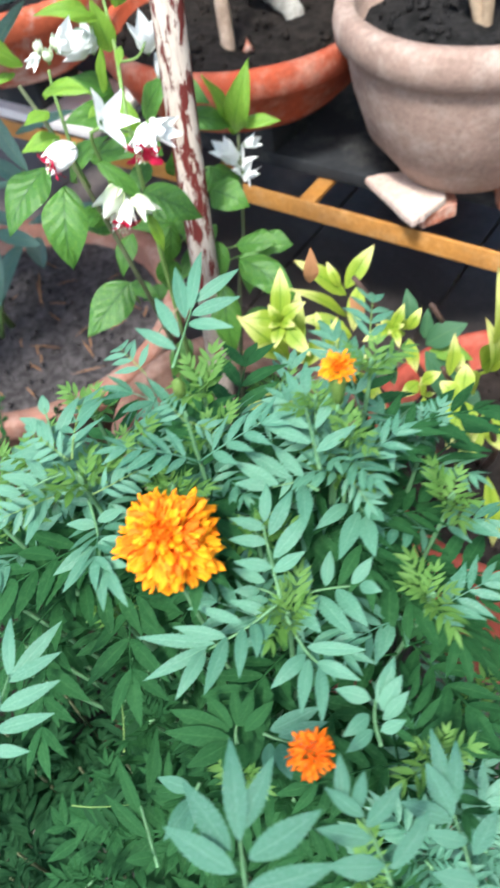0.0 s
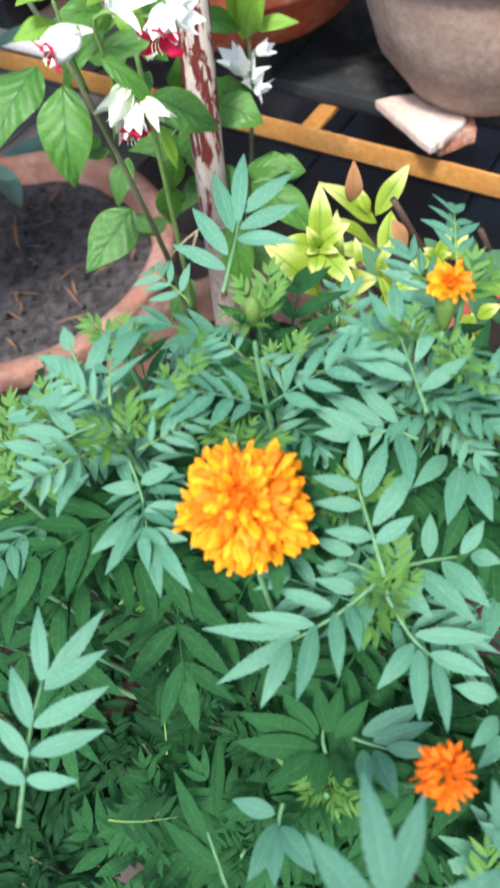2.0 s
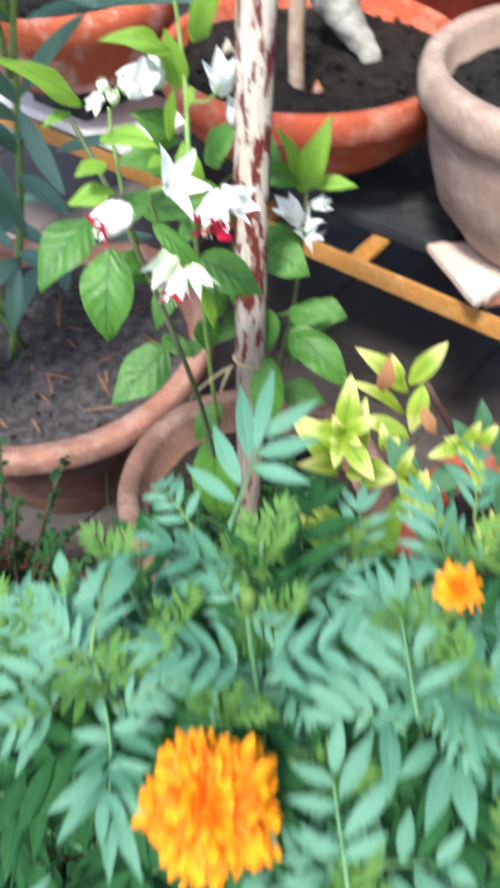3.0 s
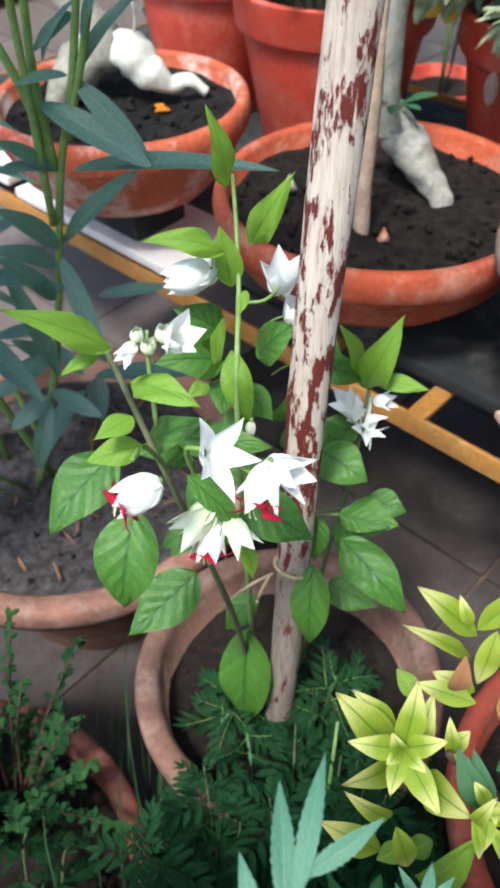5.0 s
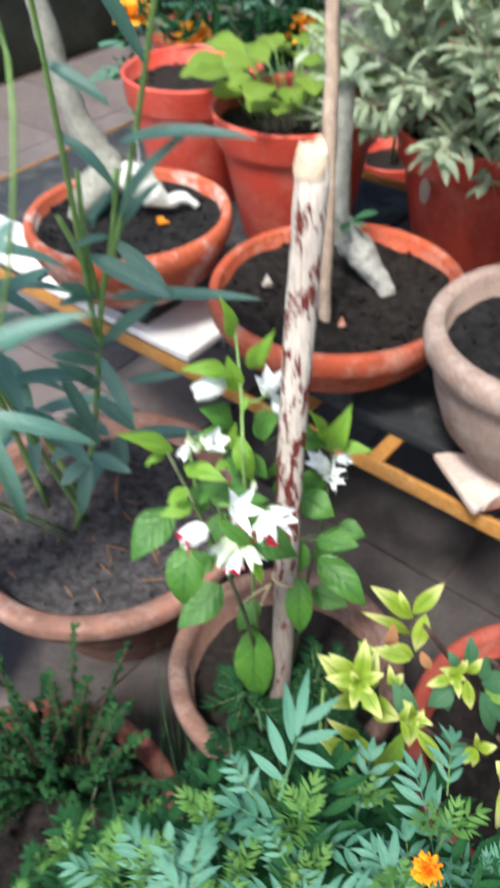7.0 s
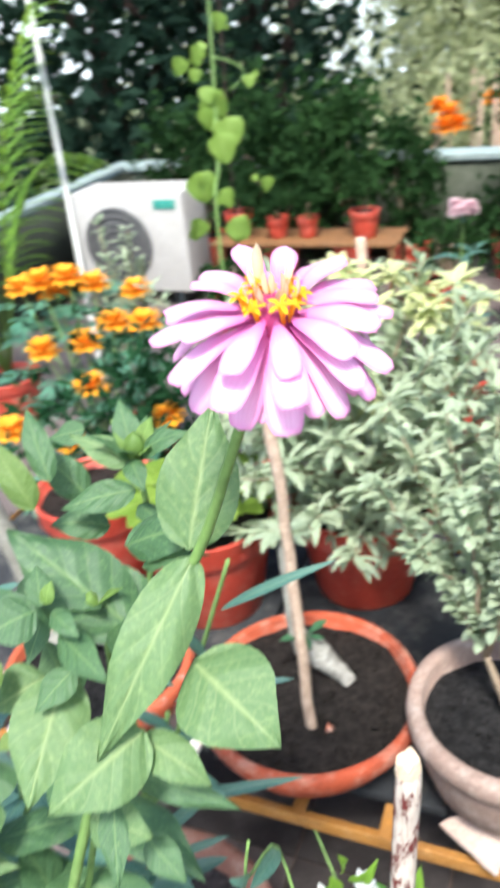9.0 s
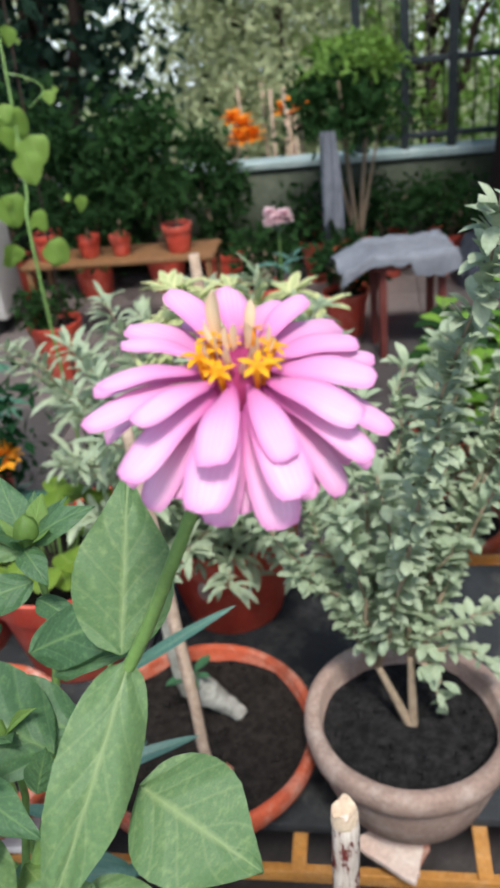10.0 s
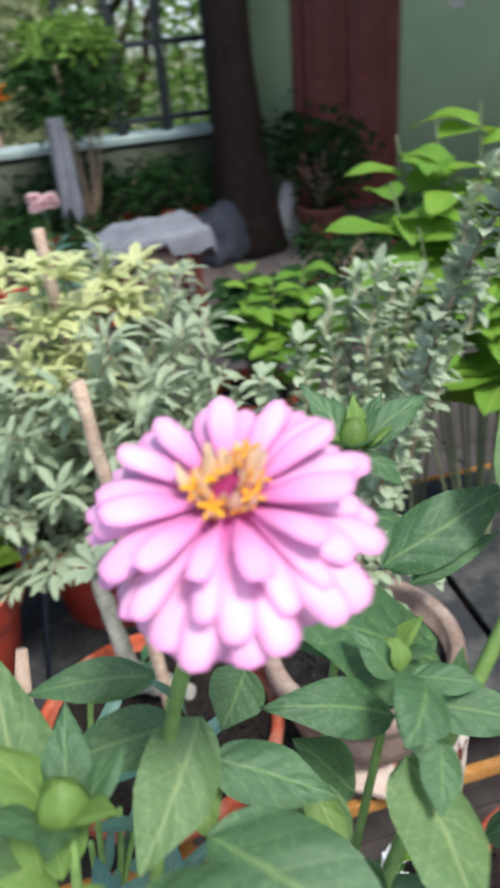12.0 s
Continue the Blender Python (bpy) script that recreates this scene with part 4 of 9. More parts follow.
part("trunk", swollen([(-0.225, 1.292, 0.61), (-0.262, 1.300, 0.68), (-0.285, 1.305, 0.78), (-0.30, 1.31, 0.90)], [0.026, 0.020, 0.017, 0.012], 5), BARK_GREY, rose2)
part("shoot", tube(bent((-0.183, 1.274, 0.622), (-0.178, 1.262, 0.668), 0.004, 5, (1, 0, 0)), 0.0018, 5), CAUDEX_PALE, rose2)
solo("fallen_petal", Geo().join(leaf(0.022, 0.014, 5, 0.5, 0.7, 0.3, 0.4), aim((-0.158, 1.225, 0.552), (1, 0.3, 0.15))).join(leaf(0.02, 0.012, 5, 0.5, 0.7, 0.3, 0.4), aim((-0.150, 1.228, 0.553), (-0.3, 1, 0.2))), ORANGE_FAR, "orange fallen petals on the dark soil", "fallen petals")

# ---- pots on the floor in front ----
pot("clay_pot", (0.012, 0.632), 0.0, 0.274, 0.145, 0.092, SHADED_CLAY, "shaded brown weathered clay pot holding the staked vine", "clay", 0.05, None, 21, 0.034, 0.014, "clay pots on the floor")
pot("clay_pot", (-0.251, 0.923), 0.0, 0.25, 0.224, 0.115, OLD_CLAY, "large weathered clay pot holding an oleander", "clay", 0.03, GREY_SOIL, 22, 0.040, 0.018, "clay pots on the floor", 150)
pot("clay_pot", (-0.300, 0.449), 0.0, 0.18, 0.197, 0.125, DARK_CLAY, "wide low clay pot of dark soil with a feathery herb", "clay", 0.03, None, 23, 0.028, 0.012, "clay pots on the floor", 160)
pot("clay_pot", (0.300, 0.480), 0.0, 0.325, 0.168, 0.110, RED_CLAY, "red terracotta pot with lime foliage", "clay", 0.04, None, 24, 0.03, 0.012, "clay pots on the floor")
pot("clay_pot", (0.03, 0.22), 0.0, 0.22, 0.125, 0.085, DARK_CLAY, "dark clay pot hidden under the marigold", "clay", 0.04, None, 25, 0.03, 0.012, "clay pots on the floor")
pot("clay_pot", (-0.60, 0.72), 0.0, 0.26, 0.145, 0.095, OLD_CLAY, "old clay pot holding the tall zinnias", "clay", 0.04, None, 26, 0.03, 0.012, "clay pots on the floor")

# the painted stake and its tie
stake = thing("garden_stake", (-0.02, 0.597, 0.18), "squared wooden stake with peeling maroon paint", "stake")
g = Geo()
rows_s, sides_s = 36, 12
a, b = Vector((-0.003, 0.590, 0.17)), Vector((0.030, 0.604, 0.913))
verts = []
for i in range(rows_s + 1):
    t = i / rows_s
    c = a.lerp(b, t)
    c.x += 0.002 * math.sin(t * 7)
    for k in range(sides_s):
        ang = 2 * math.pi * k / sides_s
        r = 0.0108 + 0.0014 * math.cos(2 * ang + 0.6) + 0.0008 * noise.noise((math.cos(ang) * 3, math.sin(ang) * 3, t * 40))
        if t > 0.985:
            r *= 0.86
        verts.append(c + Vector((math.cos(ang) * r, math.sin(ang) * r, 0)))
g.add([tuple(v) for v in verts], [(i * sides_s + k, i * sides_s + (k + 1) % sides_s, (i + 1) * sides_s + (k + 1) % sides_s, (i + 1) * sides_s + k) for i in range(rows_s) for k in range(sides_s)] + [tuple(rows_s * sides_s + k for k in range(sides_s))])
part("shaft", g, STAKE_WOOD, stake)
crown_v, ragged = [], random.Random(8)
for z_c, r_c in ((0.900, 0.0098), (0.904, 0.0109), (0.912, 0.0107), (0.919, 0.0094), (0.915, 0.004)):
    for k in range(18):
        ang = 2 * math.pi * k / 18
        rr = r_c * (1 + 0.10 * math.cos(2 * ang + 0.6) + ragged.uniform(-0.07, 0.07))
        crown_v.append((0.030 + rr * math.cos(ang), 0.604 + rr * math.sin(ang), z_c + (ragged.uniform(-0.003, 0.0045) if z_c > 0.915 else 0) + (0.004 * math.cos(ang - 1) if z_c > 0.905 else 0)))
part("split_top", Geo().add(crown_v, [(i * 18 + k, i * 18 + (k + 1) % 18, (i + 1) * 18 + (k + 1) % 18, (i + 1) * 18 + k) for i in range(4) for k in range(18)] + [tuple(72 + k for k in range(18))]), CUT_WOOD, stake, "frayed pale cut end", smooth=False)
tie = thing("plant_tie", (-0.004, 0.594, 0.487), "thin pale twine tying the vine to the stake", "twine")
ring = [(0.0108 + 0.0128 * math.cos(q), 0.5962 + 0.0128 * math.sin(q), 0.487 + 0.002 * math.sin(2 * q)) for q in np.linspace(0, 6.28, 22)]
part("loop", tube(ring, 0.0013, 6), TWINE, tie)
part("tail", tube(bent((-0.003, 0.587, 0.487), (-0.040, 0.572, 0.466), 0.004, 6), 0.0011, 6), TWINE, tie)
part("knot", tube(bent((-0.006, 0.585, 0.486), (-0.014, 0.570, 0.476), -0.006, 8, (0.4, 0, 1)), 0.0011, 6), TWINE, tie)

# ---- the white-flowered vine ----
vine = thing("bleeding_heart_vine", (-0.02, 0.62, 0.224), "bleeding heart vine with white and crimson flowers tied to the stake", "flowering vine")


def stem(points, r0, r1, material, parent, name="stem", smooth_steps=4, sides=7):
    """A smooth stem through points, thinning from r0 to r1."""
    pts_in = [Vector(p) for p in points]
    fine = []
    for i in range(len(pts_in) - 1):
        p0, p1, p2, p3 = pts_in[max(i - 1, 0)], pts_in[i], pts_in[i + 1], pts_in[min(i + 2, len(pts_in) - 1)]
        for k in range(smooth_steps):
            t = k / smooth_steps
            fine.append(0.5 * ((2 * p1) + (p2 - p0) * t + (2 * p0 - 5 * p1 + 4 * p2 - p3) * t * t + (3 * p1 - p0 - 3 * p2 + p3) * t ** 3))
    fine.append(pts_in[-1])
    radii = [r0 + (r1 - r0) * i / (len(fine) - 1) for i in range(len(fine))]
    return part(name, tube(fine, radii, sides, 0.08), material, parent)


stem([(-0.02, 0.62, 0.22), (-0.026, 0.592, 0.37), (-0.034, 0.56, 0.493), (-0.063, 0.538, 0.654), (-0.088, 0.564, 0.708)], 0.0026, 0.0015, STEM_DARK, vine)
stem([(-0.018, 0.63, 0.22), (-0.022, 0.606, 0.45), (-0.025, 0.593, 0.637), (-0.025, 0.646, 0.689), (-0.03, 0.700, 0.729)], 0.0024, 0.0012, STEM_GREEN, vine)
stem([(0.02, 0.645, 0.22), (0.040, 0.655, 0.42), (0.053, 0.665, 0.486), (0.061, 0.668, 0.59)], 0.0028, 0.0014, STEM_DARK, vine)
stem([(-0.05, 0.545, 0.60), (-0.040, 0.52, 0.65), (-0.041, 0.500, 0.700), (-0.012, 0.482, 0.704)], 0.0016, 0.001, STEM_GREEN, vine)
stem([(-0.058, 0.54, 0.64), (-0.062, 0.51, 0.69), (-0.063, 0.487, 0.705)], 0.0014, 0.001, STEM_GREEN, vine)
stem([(-0.063, 0.545, 0.67), (-0.066, 0.56, 0.70), (-0.066, 0.567, 0.714)], 0.0014, 0.001, STEM_GREEN, vine)
stem([(-0.026, 0.64, 0.68), (-0.01, 0.642, 0.68), (0.0, 0.641, 0.692)], 0.0012, 0.001, STEM_GREEN, vine)

VINE_SHAPES = [leaf(1, 0.5, 26, 0.38, 0.92, 0.22, 0.30 + 0.35 * i, 0.04 + 0.015 * i, 0.02, 0.25, 9, 0.12 * (i - 1), 0.45) for i in range(4)]
VINE_SHAPES = [bowed(s) for s in VINE_SHAPES]
VINE_OLD_MESH = [s.mesh("vine_leaf", VINE_LEAF) for s in VINE_SHAPES]
VINE_YOUNG_MESH = [s.mesh("young_vine_leaf", VINE_YOUNG) for s in VINE_SHAPES]
turn_count = [0]


def flat_leaf(parent, meshes, base, tip, width, up, ratio=0.5):
    """A leaf from stalk to tip."""
    base, tip = Vector(base), Vector(tip)
    d = tip - base
    i = turn_count[0] = turn_count[0] + 1
    m = aim(base, d, up, d.length)
    m = m @ Matrix.Diagonal((min(max(width / (ratio * d.length), 0.35), 2.2), 1, 1, 1))
    return put("leaf", meshes[i % len(meshes)], parent, m)


def vine_leaf(base, tip, width, young=0):
    up = Vector((rnd.uniform(-0.3, 0.3), -0.55, 0.8))
    flat_leaf(vine, VINE_YOUNG_MESH if young else VINE_OLD_MESH, base, tip, width * 0.95, up)


vine_leaf((-0.029, 0.630, 0.757), (-0.036, 0.620, 0.802), 0.014, 1)
vine_leaf((-0.017, 0.640, 0.719), (0.005, 0.620, 0.769), 0.018, 1)
vine_leaf((-0.033, 0.640, 0.713), (-0.075, 0.630, 0.726), 0.016, 1)
vine_leaf((-0.029, 0.650, 0.684), (-0.035, 0.650, 0.724), 0.019, 1)
vine_leaf((-0.073, 0.520, 0.739), (-0.107, 0.500, 0.773), 0.015, 1)
vine_leaf((-0.079, 0.520, 0.735), (-0.094, 0.510, 0.732), 0.007, 1)
vine_leaf((-0.066, 0.520, 0.719), (-0.034, 0.500, 0.724), 0.017, 1)
vine_leaf((-0.063, 0.500, 0.718), (-0.077, 0.485, 0.719), 0.012, 1)
vine_leaf((-0.061, 0.500, 0.701), (-0.085, 0.490, 0.700), 0.014, 1)
vine_leaf((-0.082, 0.530, 0.665), (-0.115, 0.500, 0.637), 0.032)
vine_leaf((-0.065, 0.485, 0.675), (-0.073, 0.465, 0.626), 0.031)
vine_leaf((-0.049, 0.540, 0.551), (-0.090, 0.510, 0.527), 0.034)
vine_leaf((-0.022, 0.600, 0.392), (-0.025, 0.585, 0.260), 0.046)
vine_leaf((0.025, 0.590, 0.494), (0.025, 0.570, 0.423), 0.029)
vine_leaf((0.044, 0.600, 0.511), (0.088, 0.560, 0.482), 0.034)
vine_leaf((0.041, 0.630, 0.416), (0.079, 0.610, 0.413), 0.030)
vine_leaf((0.051, 0.640, 0.493), (0.087, 0.620, 0.502), 0.032)
vine_leaf((0.071, 0.670, 0.474), (0.100, 0.660, 0.470), 0.027)
vine_leaf((0.029, 0.640, 0.558), (0.060, 0.620, 0.548), 0.034)
vine_leaf((-0.020, 0.525, 0.638), (0.019, 0.520, 0.611), 0.029)
vine_leaf((-0.043, 0.505, 0.677), (-0.017, 0.500, 0.643), 0.013)
vine_leaf((-0.055, 0.550, 0.656), (-0.003, 0.540, 0.660), 0.021)
vine_leaf((-0.028, 0.610, 0.668), (-0.018, 0.600, 0.622), 0.019, 1)
vine_leaf((-0.023, 0.620, 0.633), (-0.004, 0.610, 0.614), 0.020)
vine_leaf((-0.015, 0.660, 0.623), (0.010, 0.650, 0.659), 0.028)
vine_leaf((-0.035, 0.650, 0.648), (-0.063, 0.640, 0.675), 0.027)
vine_leaf((-0.037, 0.640, 0.635), (-0.075, 0.620, 0.650), 0.028)
vine_leaf((-0.034, 0.570, 0.691), (-0.027, 0.560, 0.728), 0.009, 1)
vine_leaf((-0.020, 0.630, 0.695), (-0.024, 0.620, 0.685), 0.007, 1)
vine_leaf((-0.037, 0.560, 0.685), (-0.047, 0.550, 0.685), 0.009, 1)
vine_leaf((0.058, 0.670, 0.591), (0.076, 0.660, 0.656), 0.026, 1)
vine_leaf((0.056, 0.670, 0.604), (0.037, 0.660, 0.650), 0.017, 1)
vine_leaf((0.064, 0.665, 0.601), (0.098, 0.650, 0.605), 0.014, 1)
vine_leaf((-0.001, 0.660, 0.567), (0.009, 0.650, 0.606), 0.022)
vine_leaf((-0.073, 0.570, 0.629), (-0.036, 0.550, 0.670), 0.023)
vine_leaf((0.027, 0.605, 0.529), (0.026, 0.595, 0.491), 0.019)
vine_leaf((-0.018, 0.505, 0.631), (-0.013, 0.500, 0.602), 0.009, 1)
vine_leaf((-0.017, 0.630, 0.399), (-0.043, 0.620, 0.359), 0.024)
vine_leaf((0.003, 0.660, 0.557), (0.019, 0.650, 0.545), 0.024)
vine_leaf((0.043, 0.670, 0.560), (0.028, 0.660, 0.535), 0.024)
back = random.Random(12)
for i in range(22):
    p = Vector((back.uniform(-0.09, 0.06), back.uniform(0.62, 0.67), back.uniform(0.44, 0.66)))
    if p.x < -0.02 and p.z > 0.66 or abs(p.x - 0.012) < 0.012 and p.y < 0.61:
        continue
    d = Vector((back.uniform(-0.9, 0.9), back.uniform(-0.5, 0.1), back.uniform(-0.9, 0.2))).normalized()
    size = back.uniform(0.030, 0.048)
    vine_leaf(p, p + d * size, size * 0.55)
    part("stalk", tube(bent(p, p + Vector((-0.01 - 0.3 * (p.x + 0.025), 0.01, -0.02)), 0.003, 4), 0.0008, 5), STEM_GREEN, vine)



def sepal_patch(opening, seed):
    """One pointed, keeled sepal of a bell one unit long, its outer face towards z: part of a closed bag, a bell or a star."""
    own = random.Random(seed)
    rows_p, half = 12, 3
    verts, uvs = [], []
    skew, flick = own.uniform(-0.08, 0.08), own.uniform(-0.06, 0.16)
    for i in range(rows_p + 1):
        s = i / rows_p
        if opening == 0:
            y, r, w, cup = s, 0.02 + 0.29 * math.sin(math.pi * s ** 0.8 * 0.92), 0.36 * math.sin(math.pi * min(s * 0.95 + 0.05, 1) ** 0.72), 0.62
        elif opening == 1:
            y, r, w, cup = s, 0.03 + 0.26 * math.sin(math.pi * 0.62 * s) + 0.10 * s ** 3, 0.30 * math.sin(math.pi * min(s * 0.96 + 0.04, 1) ** 0.70), 0.45
        else:
            y, r, w, cup = 0.85 * math.sin(1.15 * s), 0.04 + 0.72 * s ** 1.2, 0.23 * math.sin(math.pi * min(s * 0.95 + 0.05, 1) ** 0.72), 0.30
        r += flick * s ** 3
        for k in range(-half, half + 1):
            q = k / half
            verts.append((q * w + skew * s * s, y, r - cup * w * q * q + 0.035 * (1 - abs(q)) * math.sin(math.pi * s)))
            uvs.append((0.5 + q / 2, s))
    n = 2 * half + 1
    return Geo().add(verts, [(i * n + c, i * n + c + 1, (i + 1) * n + c + 1, (i + 1) * n + c) for i in range(rows_p) for c in range(n - 1)], uvs)


SEPALS = [[sepal_patch(k, 10 * k + j).mesh("sepal", SEPAL_WHITE) for j in range(3)] for k in range(3)]
SEPALS_G = [[sepal_patch(k, 10 * k + j).mesh("sepal", SEPAL_GREENISH) for j in range(3)] for k in range(3)]
CRIMSON_PETALS = [leaf(1, 0.62, 7, 0.62, 0.5, 0.5, dr, 0.12, 0, 0.2, 5, 0.3).mesh("corolla_petal", CRIMSON) for dr in (0.9, 1.6)]
STAMEN = tube(bent((0, 0, 0), (0.25, 1.5, 0.1), 0.35, 8), [0.035] * 8 + [0.07], 5).mesh("stamen", SEPAL_GREENISH)


def bell(base, end, opening, red=0.0, greenish=False):
    """A calyx of five white sepals from its stalk to its mouth, with or without the crimson corolla in it."""
    base, end = Vector(base), Vector(end)
    size = (end - base).length
    axis = (end - base).normalized()
    side = axis.cross(Vector((0.2, 0.4, 1))).normalized()
    other = axis.cross(side)
    own = random.Random(int(base.x * 9000) + int(base.z * 7000))
    bloom = thing_part("flower", vine, base)
    turn = own.uniform(0, 1.2)
    for k in range(5):
        q = k * 2 * math.pi / 5 + turn
        outward = side * math.cos(q) + other * math.sin(q)
        put("sepal", (SEPALS_G if greenish else SEPALS)[opening][own.randrange(3)], bloom, aim(base, axis + outward * own.uniform(-0.06, 0.12), outward, 0.92 * size * own.uniform(0.9, 1.1)))
    if red:
        mouth = base + axis * size * 0.62
        for k in range(6):
            q = k * 1.05 + 0.4
            outward = side * math.cos(q) + other * math.sin(q)
            put("corolla", CRIMSON_PETALS[k % 2], bloom, aim(mouth + outward * size * 0.08, axis * 0.9 + outward * own.uniform(0.25, 0.8), axis - outward, size * red * own.uniform(0.9, 1.4)), "crimson corolla")
        for k in range(3):
            put("stamen", STAMEN, bloom, aim(mouth, axis + side * 0.3 * (k - 1) + other * 0.2, outward, size * 0.26))


def thing_part(name, parent, at):
    """A small core under a thing that carries pieces of its own."""
    g = tube([Vector(at) - Vector((0, 0, 0.002)), Vector(at) + Vector((0, 0, 0.002))], 0.0012, 6)
    return part(name, g, STEM_GREEN, parent)


bell((-0.049, 0.472, 0.708), (-0.069, 0.462, 0.701), 0, 0.4)
bell((-0.032, 0.485, 0.712), (-0.016, 0.470, 0.724), 2, 0)
bell((-0.004, 0.485, 0.707), (-0.011, 0.465, 0.694), 1, 0.42)
bell((-0.006, 0.490, 0.701), (0.014, 0.478, 0.705), 1, 0)
bell((-0.031, 0.500, 0.661), (-0.049, 0.490, 0.646), 1, 0, True)
bell((-0.032, 0.500, 0.652), (-0.034, 0.485, 0.633), 1, 0.36)
bell((-0.025, 0.500, 0.652), (-0.014, 0.490, 0.637), 1, 0, True)
bell((-0.030, 0.505, 0.652), (-0.042, 0.490, 0.637), 1, 0, True)
bell((-0.041, 0.645, 0.698), (-0.070, 0.630, 0.698), 0, 0)
bell((-0.042, 0.650, 0.686), (-0.047, 0.645, 0.708), 1, 0)
bell((-0.001, 0.650, 0.679), (0.001, 0.645, 0.707), 1, 0)
bell((0.011, 0.655, 0.654), (0.008, 0.650, 0.677), 0, 0)
bell((-0.061, 0.515, 0.746), (-0.066, 0.505, 0.744), 1, 0)
bell((-0.048, 0.515, 0.746), (-0.036, 0.505, 0.759), 1, 0)
bell((-0.060, 0.515, 0.747), (-0.059, 0.513, 0.756), 0, 0, True)
bell((-0.056, 0.515, 0.741), (-0.055, 0.513, 0.750), 0, 0, True)
bell((-0.050, 0.516, 0.747), (-0.047, 0.513, 0.756), 0, 0, True)
bell((0.057, 0.668, 0.565), (0.041, 0.662, 0.590), 1, 0)
bell((0.057, 0.668, 0.558), (0.059, 0.662, 0.578), 2, 0)
bell((0.060, 0.666, 0.551), (0.065, 0.658, 0.566), 2, 0)
bell((0.061, 0.666, 0.553), (0.075, 0.658, 0.547), 2, 0)
bell((0.049, 0.667, 0.544), (0.043, 0.662, 0.538), 1, 0)
bell((0.065, 0.668, 0.579), (0.079, 0.662, 0.585), 1, 0)
bell((-0.016, 0.580, 0.641), (-0.017, 0.575, 0.634), 0, 0, True)

# ---- the lime variegated plant ----
lime = thing("variegated_plant", (0.29, 0.56, 0.21), "lime and cream variegated plant with brown leaf tips", "foliage plant")
LIME_SHAPES = [bowed(leaf(1, 0.40, 14, 0.45, 0.95, 0.35, 0.35 + 0.4 * i, 0.04, 0, 0.2, 7, 0.22 * (i - 1), 0.25)) for i in range(3)]
LIME_MESH = [s.mesh("lime_leaf", LIME_LEAF) for s in LIME_SHAPES]
DARK_MESH = [s.mesh("dark_leaf", DARK_LEAF) for s in LIME_SHAPES]
MID_MESH = [s.mesh("green_leaf", BROAD_LEAF) for s in LIME_SHAPES]


def lime_leaf(base, tip, width, tone=0):
    """One leaf: cream edged lime, dark striped, or plain green."""
    flat_leaf(lime, (LIME_MESH, DARK_MESH, MID_MESH)[tone], base, tip, width * 0.88, (rnd.uniform(-0.25, 0.25), -0.5, 0.85), 0.42)

def lime_rosette(centre, facing, size, count, turn):
    """Young striped leaves spreading from one tip, the inner ones shorter and upright."""
    centre, facing = Vector(centre), Vector(facing).normalized()
    side = facing.cross(Vector((0, 0, 1))).normalized()
    other = facing.cross(side)
    for k in range(count):
        q = turn + k * 2.39996
        grown = 0.45 + 0.55 * k / count
        d = (side * math.cos(q) + other * math.sin(q)) * grown + facing * (1.15 - grown)
        lime_leaf(centre, centre + d * size * grown, size * grown * 0.42)


lime_rosette((0.058, 0.415, 0.592), (-0.1, -0.75, 0.66), 0.041, 8, 0.4)
lime_rosette((0.100, 0.400, 0.566), (-0.1, -0.75, 0.66), 0.026, 6, 2.0)
lime_rosette((0.144, 0.450, 0.536), (-0.1, -0.75, 0.66), 0.030, 6, 0.9)
lime_leaf((0.204, 0.405, 0.544), (0.190, 0.385, 0.633), 0.025)
lime_leaf((0.199, 0.405, 0.524), (0.208, 0.385, 0.568), 0.023)
lime_leaf((0.196, 0.405, 0.501), (0.170, 0.385, 0.551), 0.019)
lime_leaf((0.201, 0.405, 0.471), (0.185, 0.385, 0.438), 0.023)
lime_leaf((0.205, 0.405, 0.480), (0.221, 0.385, 0.444), 0.025)
lime_leaf((0.219, 0.405, 0.389), (0.228, 0.385, 0.305), 0.019)
lime_leaf((0.197, 0.405, 0.519), (0.187, 0.385, 0.593), 0.017)
lime_leaf((0.065, 0.440, 0.531), (0.030, 0.452, 0.573), 0.023)
lime_leaf((0.060, 0.430, 0.543), (0.030, 0.400, 0.585), 0.016)
lime_leaf((0.065, 0.430, 0.552), (0.075, 0.441, 0.596), 0.017)
lime_leaf((0.072, 0.420, 0.549), (0.086, 0.387, 0.586), 0.022)
lime_leaf((0.065, 0.450, 0.535), (0.040, 0.460, 0.561), 0.014)
lime_leaf((0.064, 0.420, 0.496), (0.036, 0.420, 0.528), 0.013)
lime_leaf((0.056, 0.400, 0.503), (0.022, 0.400, 0.541), 0.018)
lime_leaf((0.087, 0.425, 0.566), (0.099, 0.415, 0.563), 0.007)
lime_leaf((0.090, 0.430, 0.551), (0.086, 0.440, 0.574), 0.010)
lime_leaf((0.086, 0.430, 0.555), (0.099, 0.440, 0.559), 0.011)
lime_leaf((0.085, 0.385, 0.592), (0.090, 0.375, 0.571), 0.007)
lime_leaf((0.086, 0.385, 0.588), (0.091, 0.385, 0.615), 0.008)
lime_leaf((0.112, 0.470, 0.530), (0.078, 0.480, 0.534), 0.015)
lime_leaf((0.082, 0.480, 0.514), (0.071, 0.495, 0.522), 0.015, 2)
lime_leaf((0.098, 0.400, 0.560), (0.085, 0.420, 0.584), 0.016, 1)
lime_leaf((0.078, 0.390, 0.485), (0.088, 0.380, 0.584), 0.023, 2)
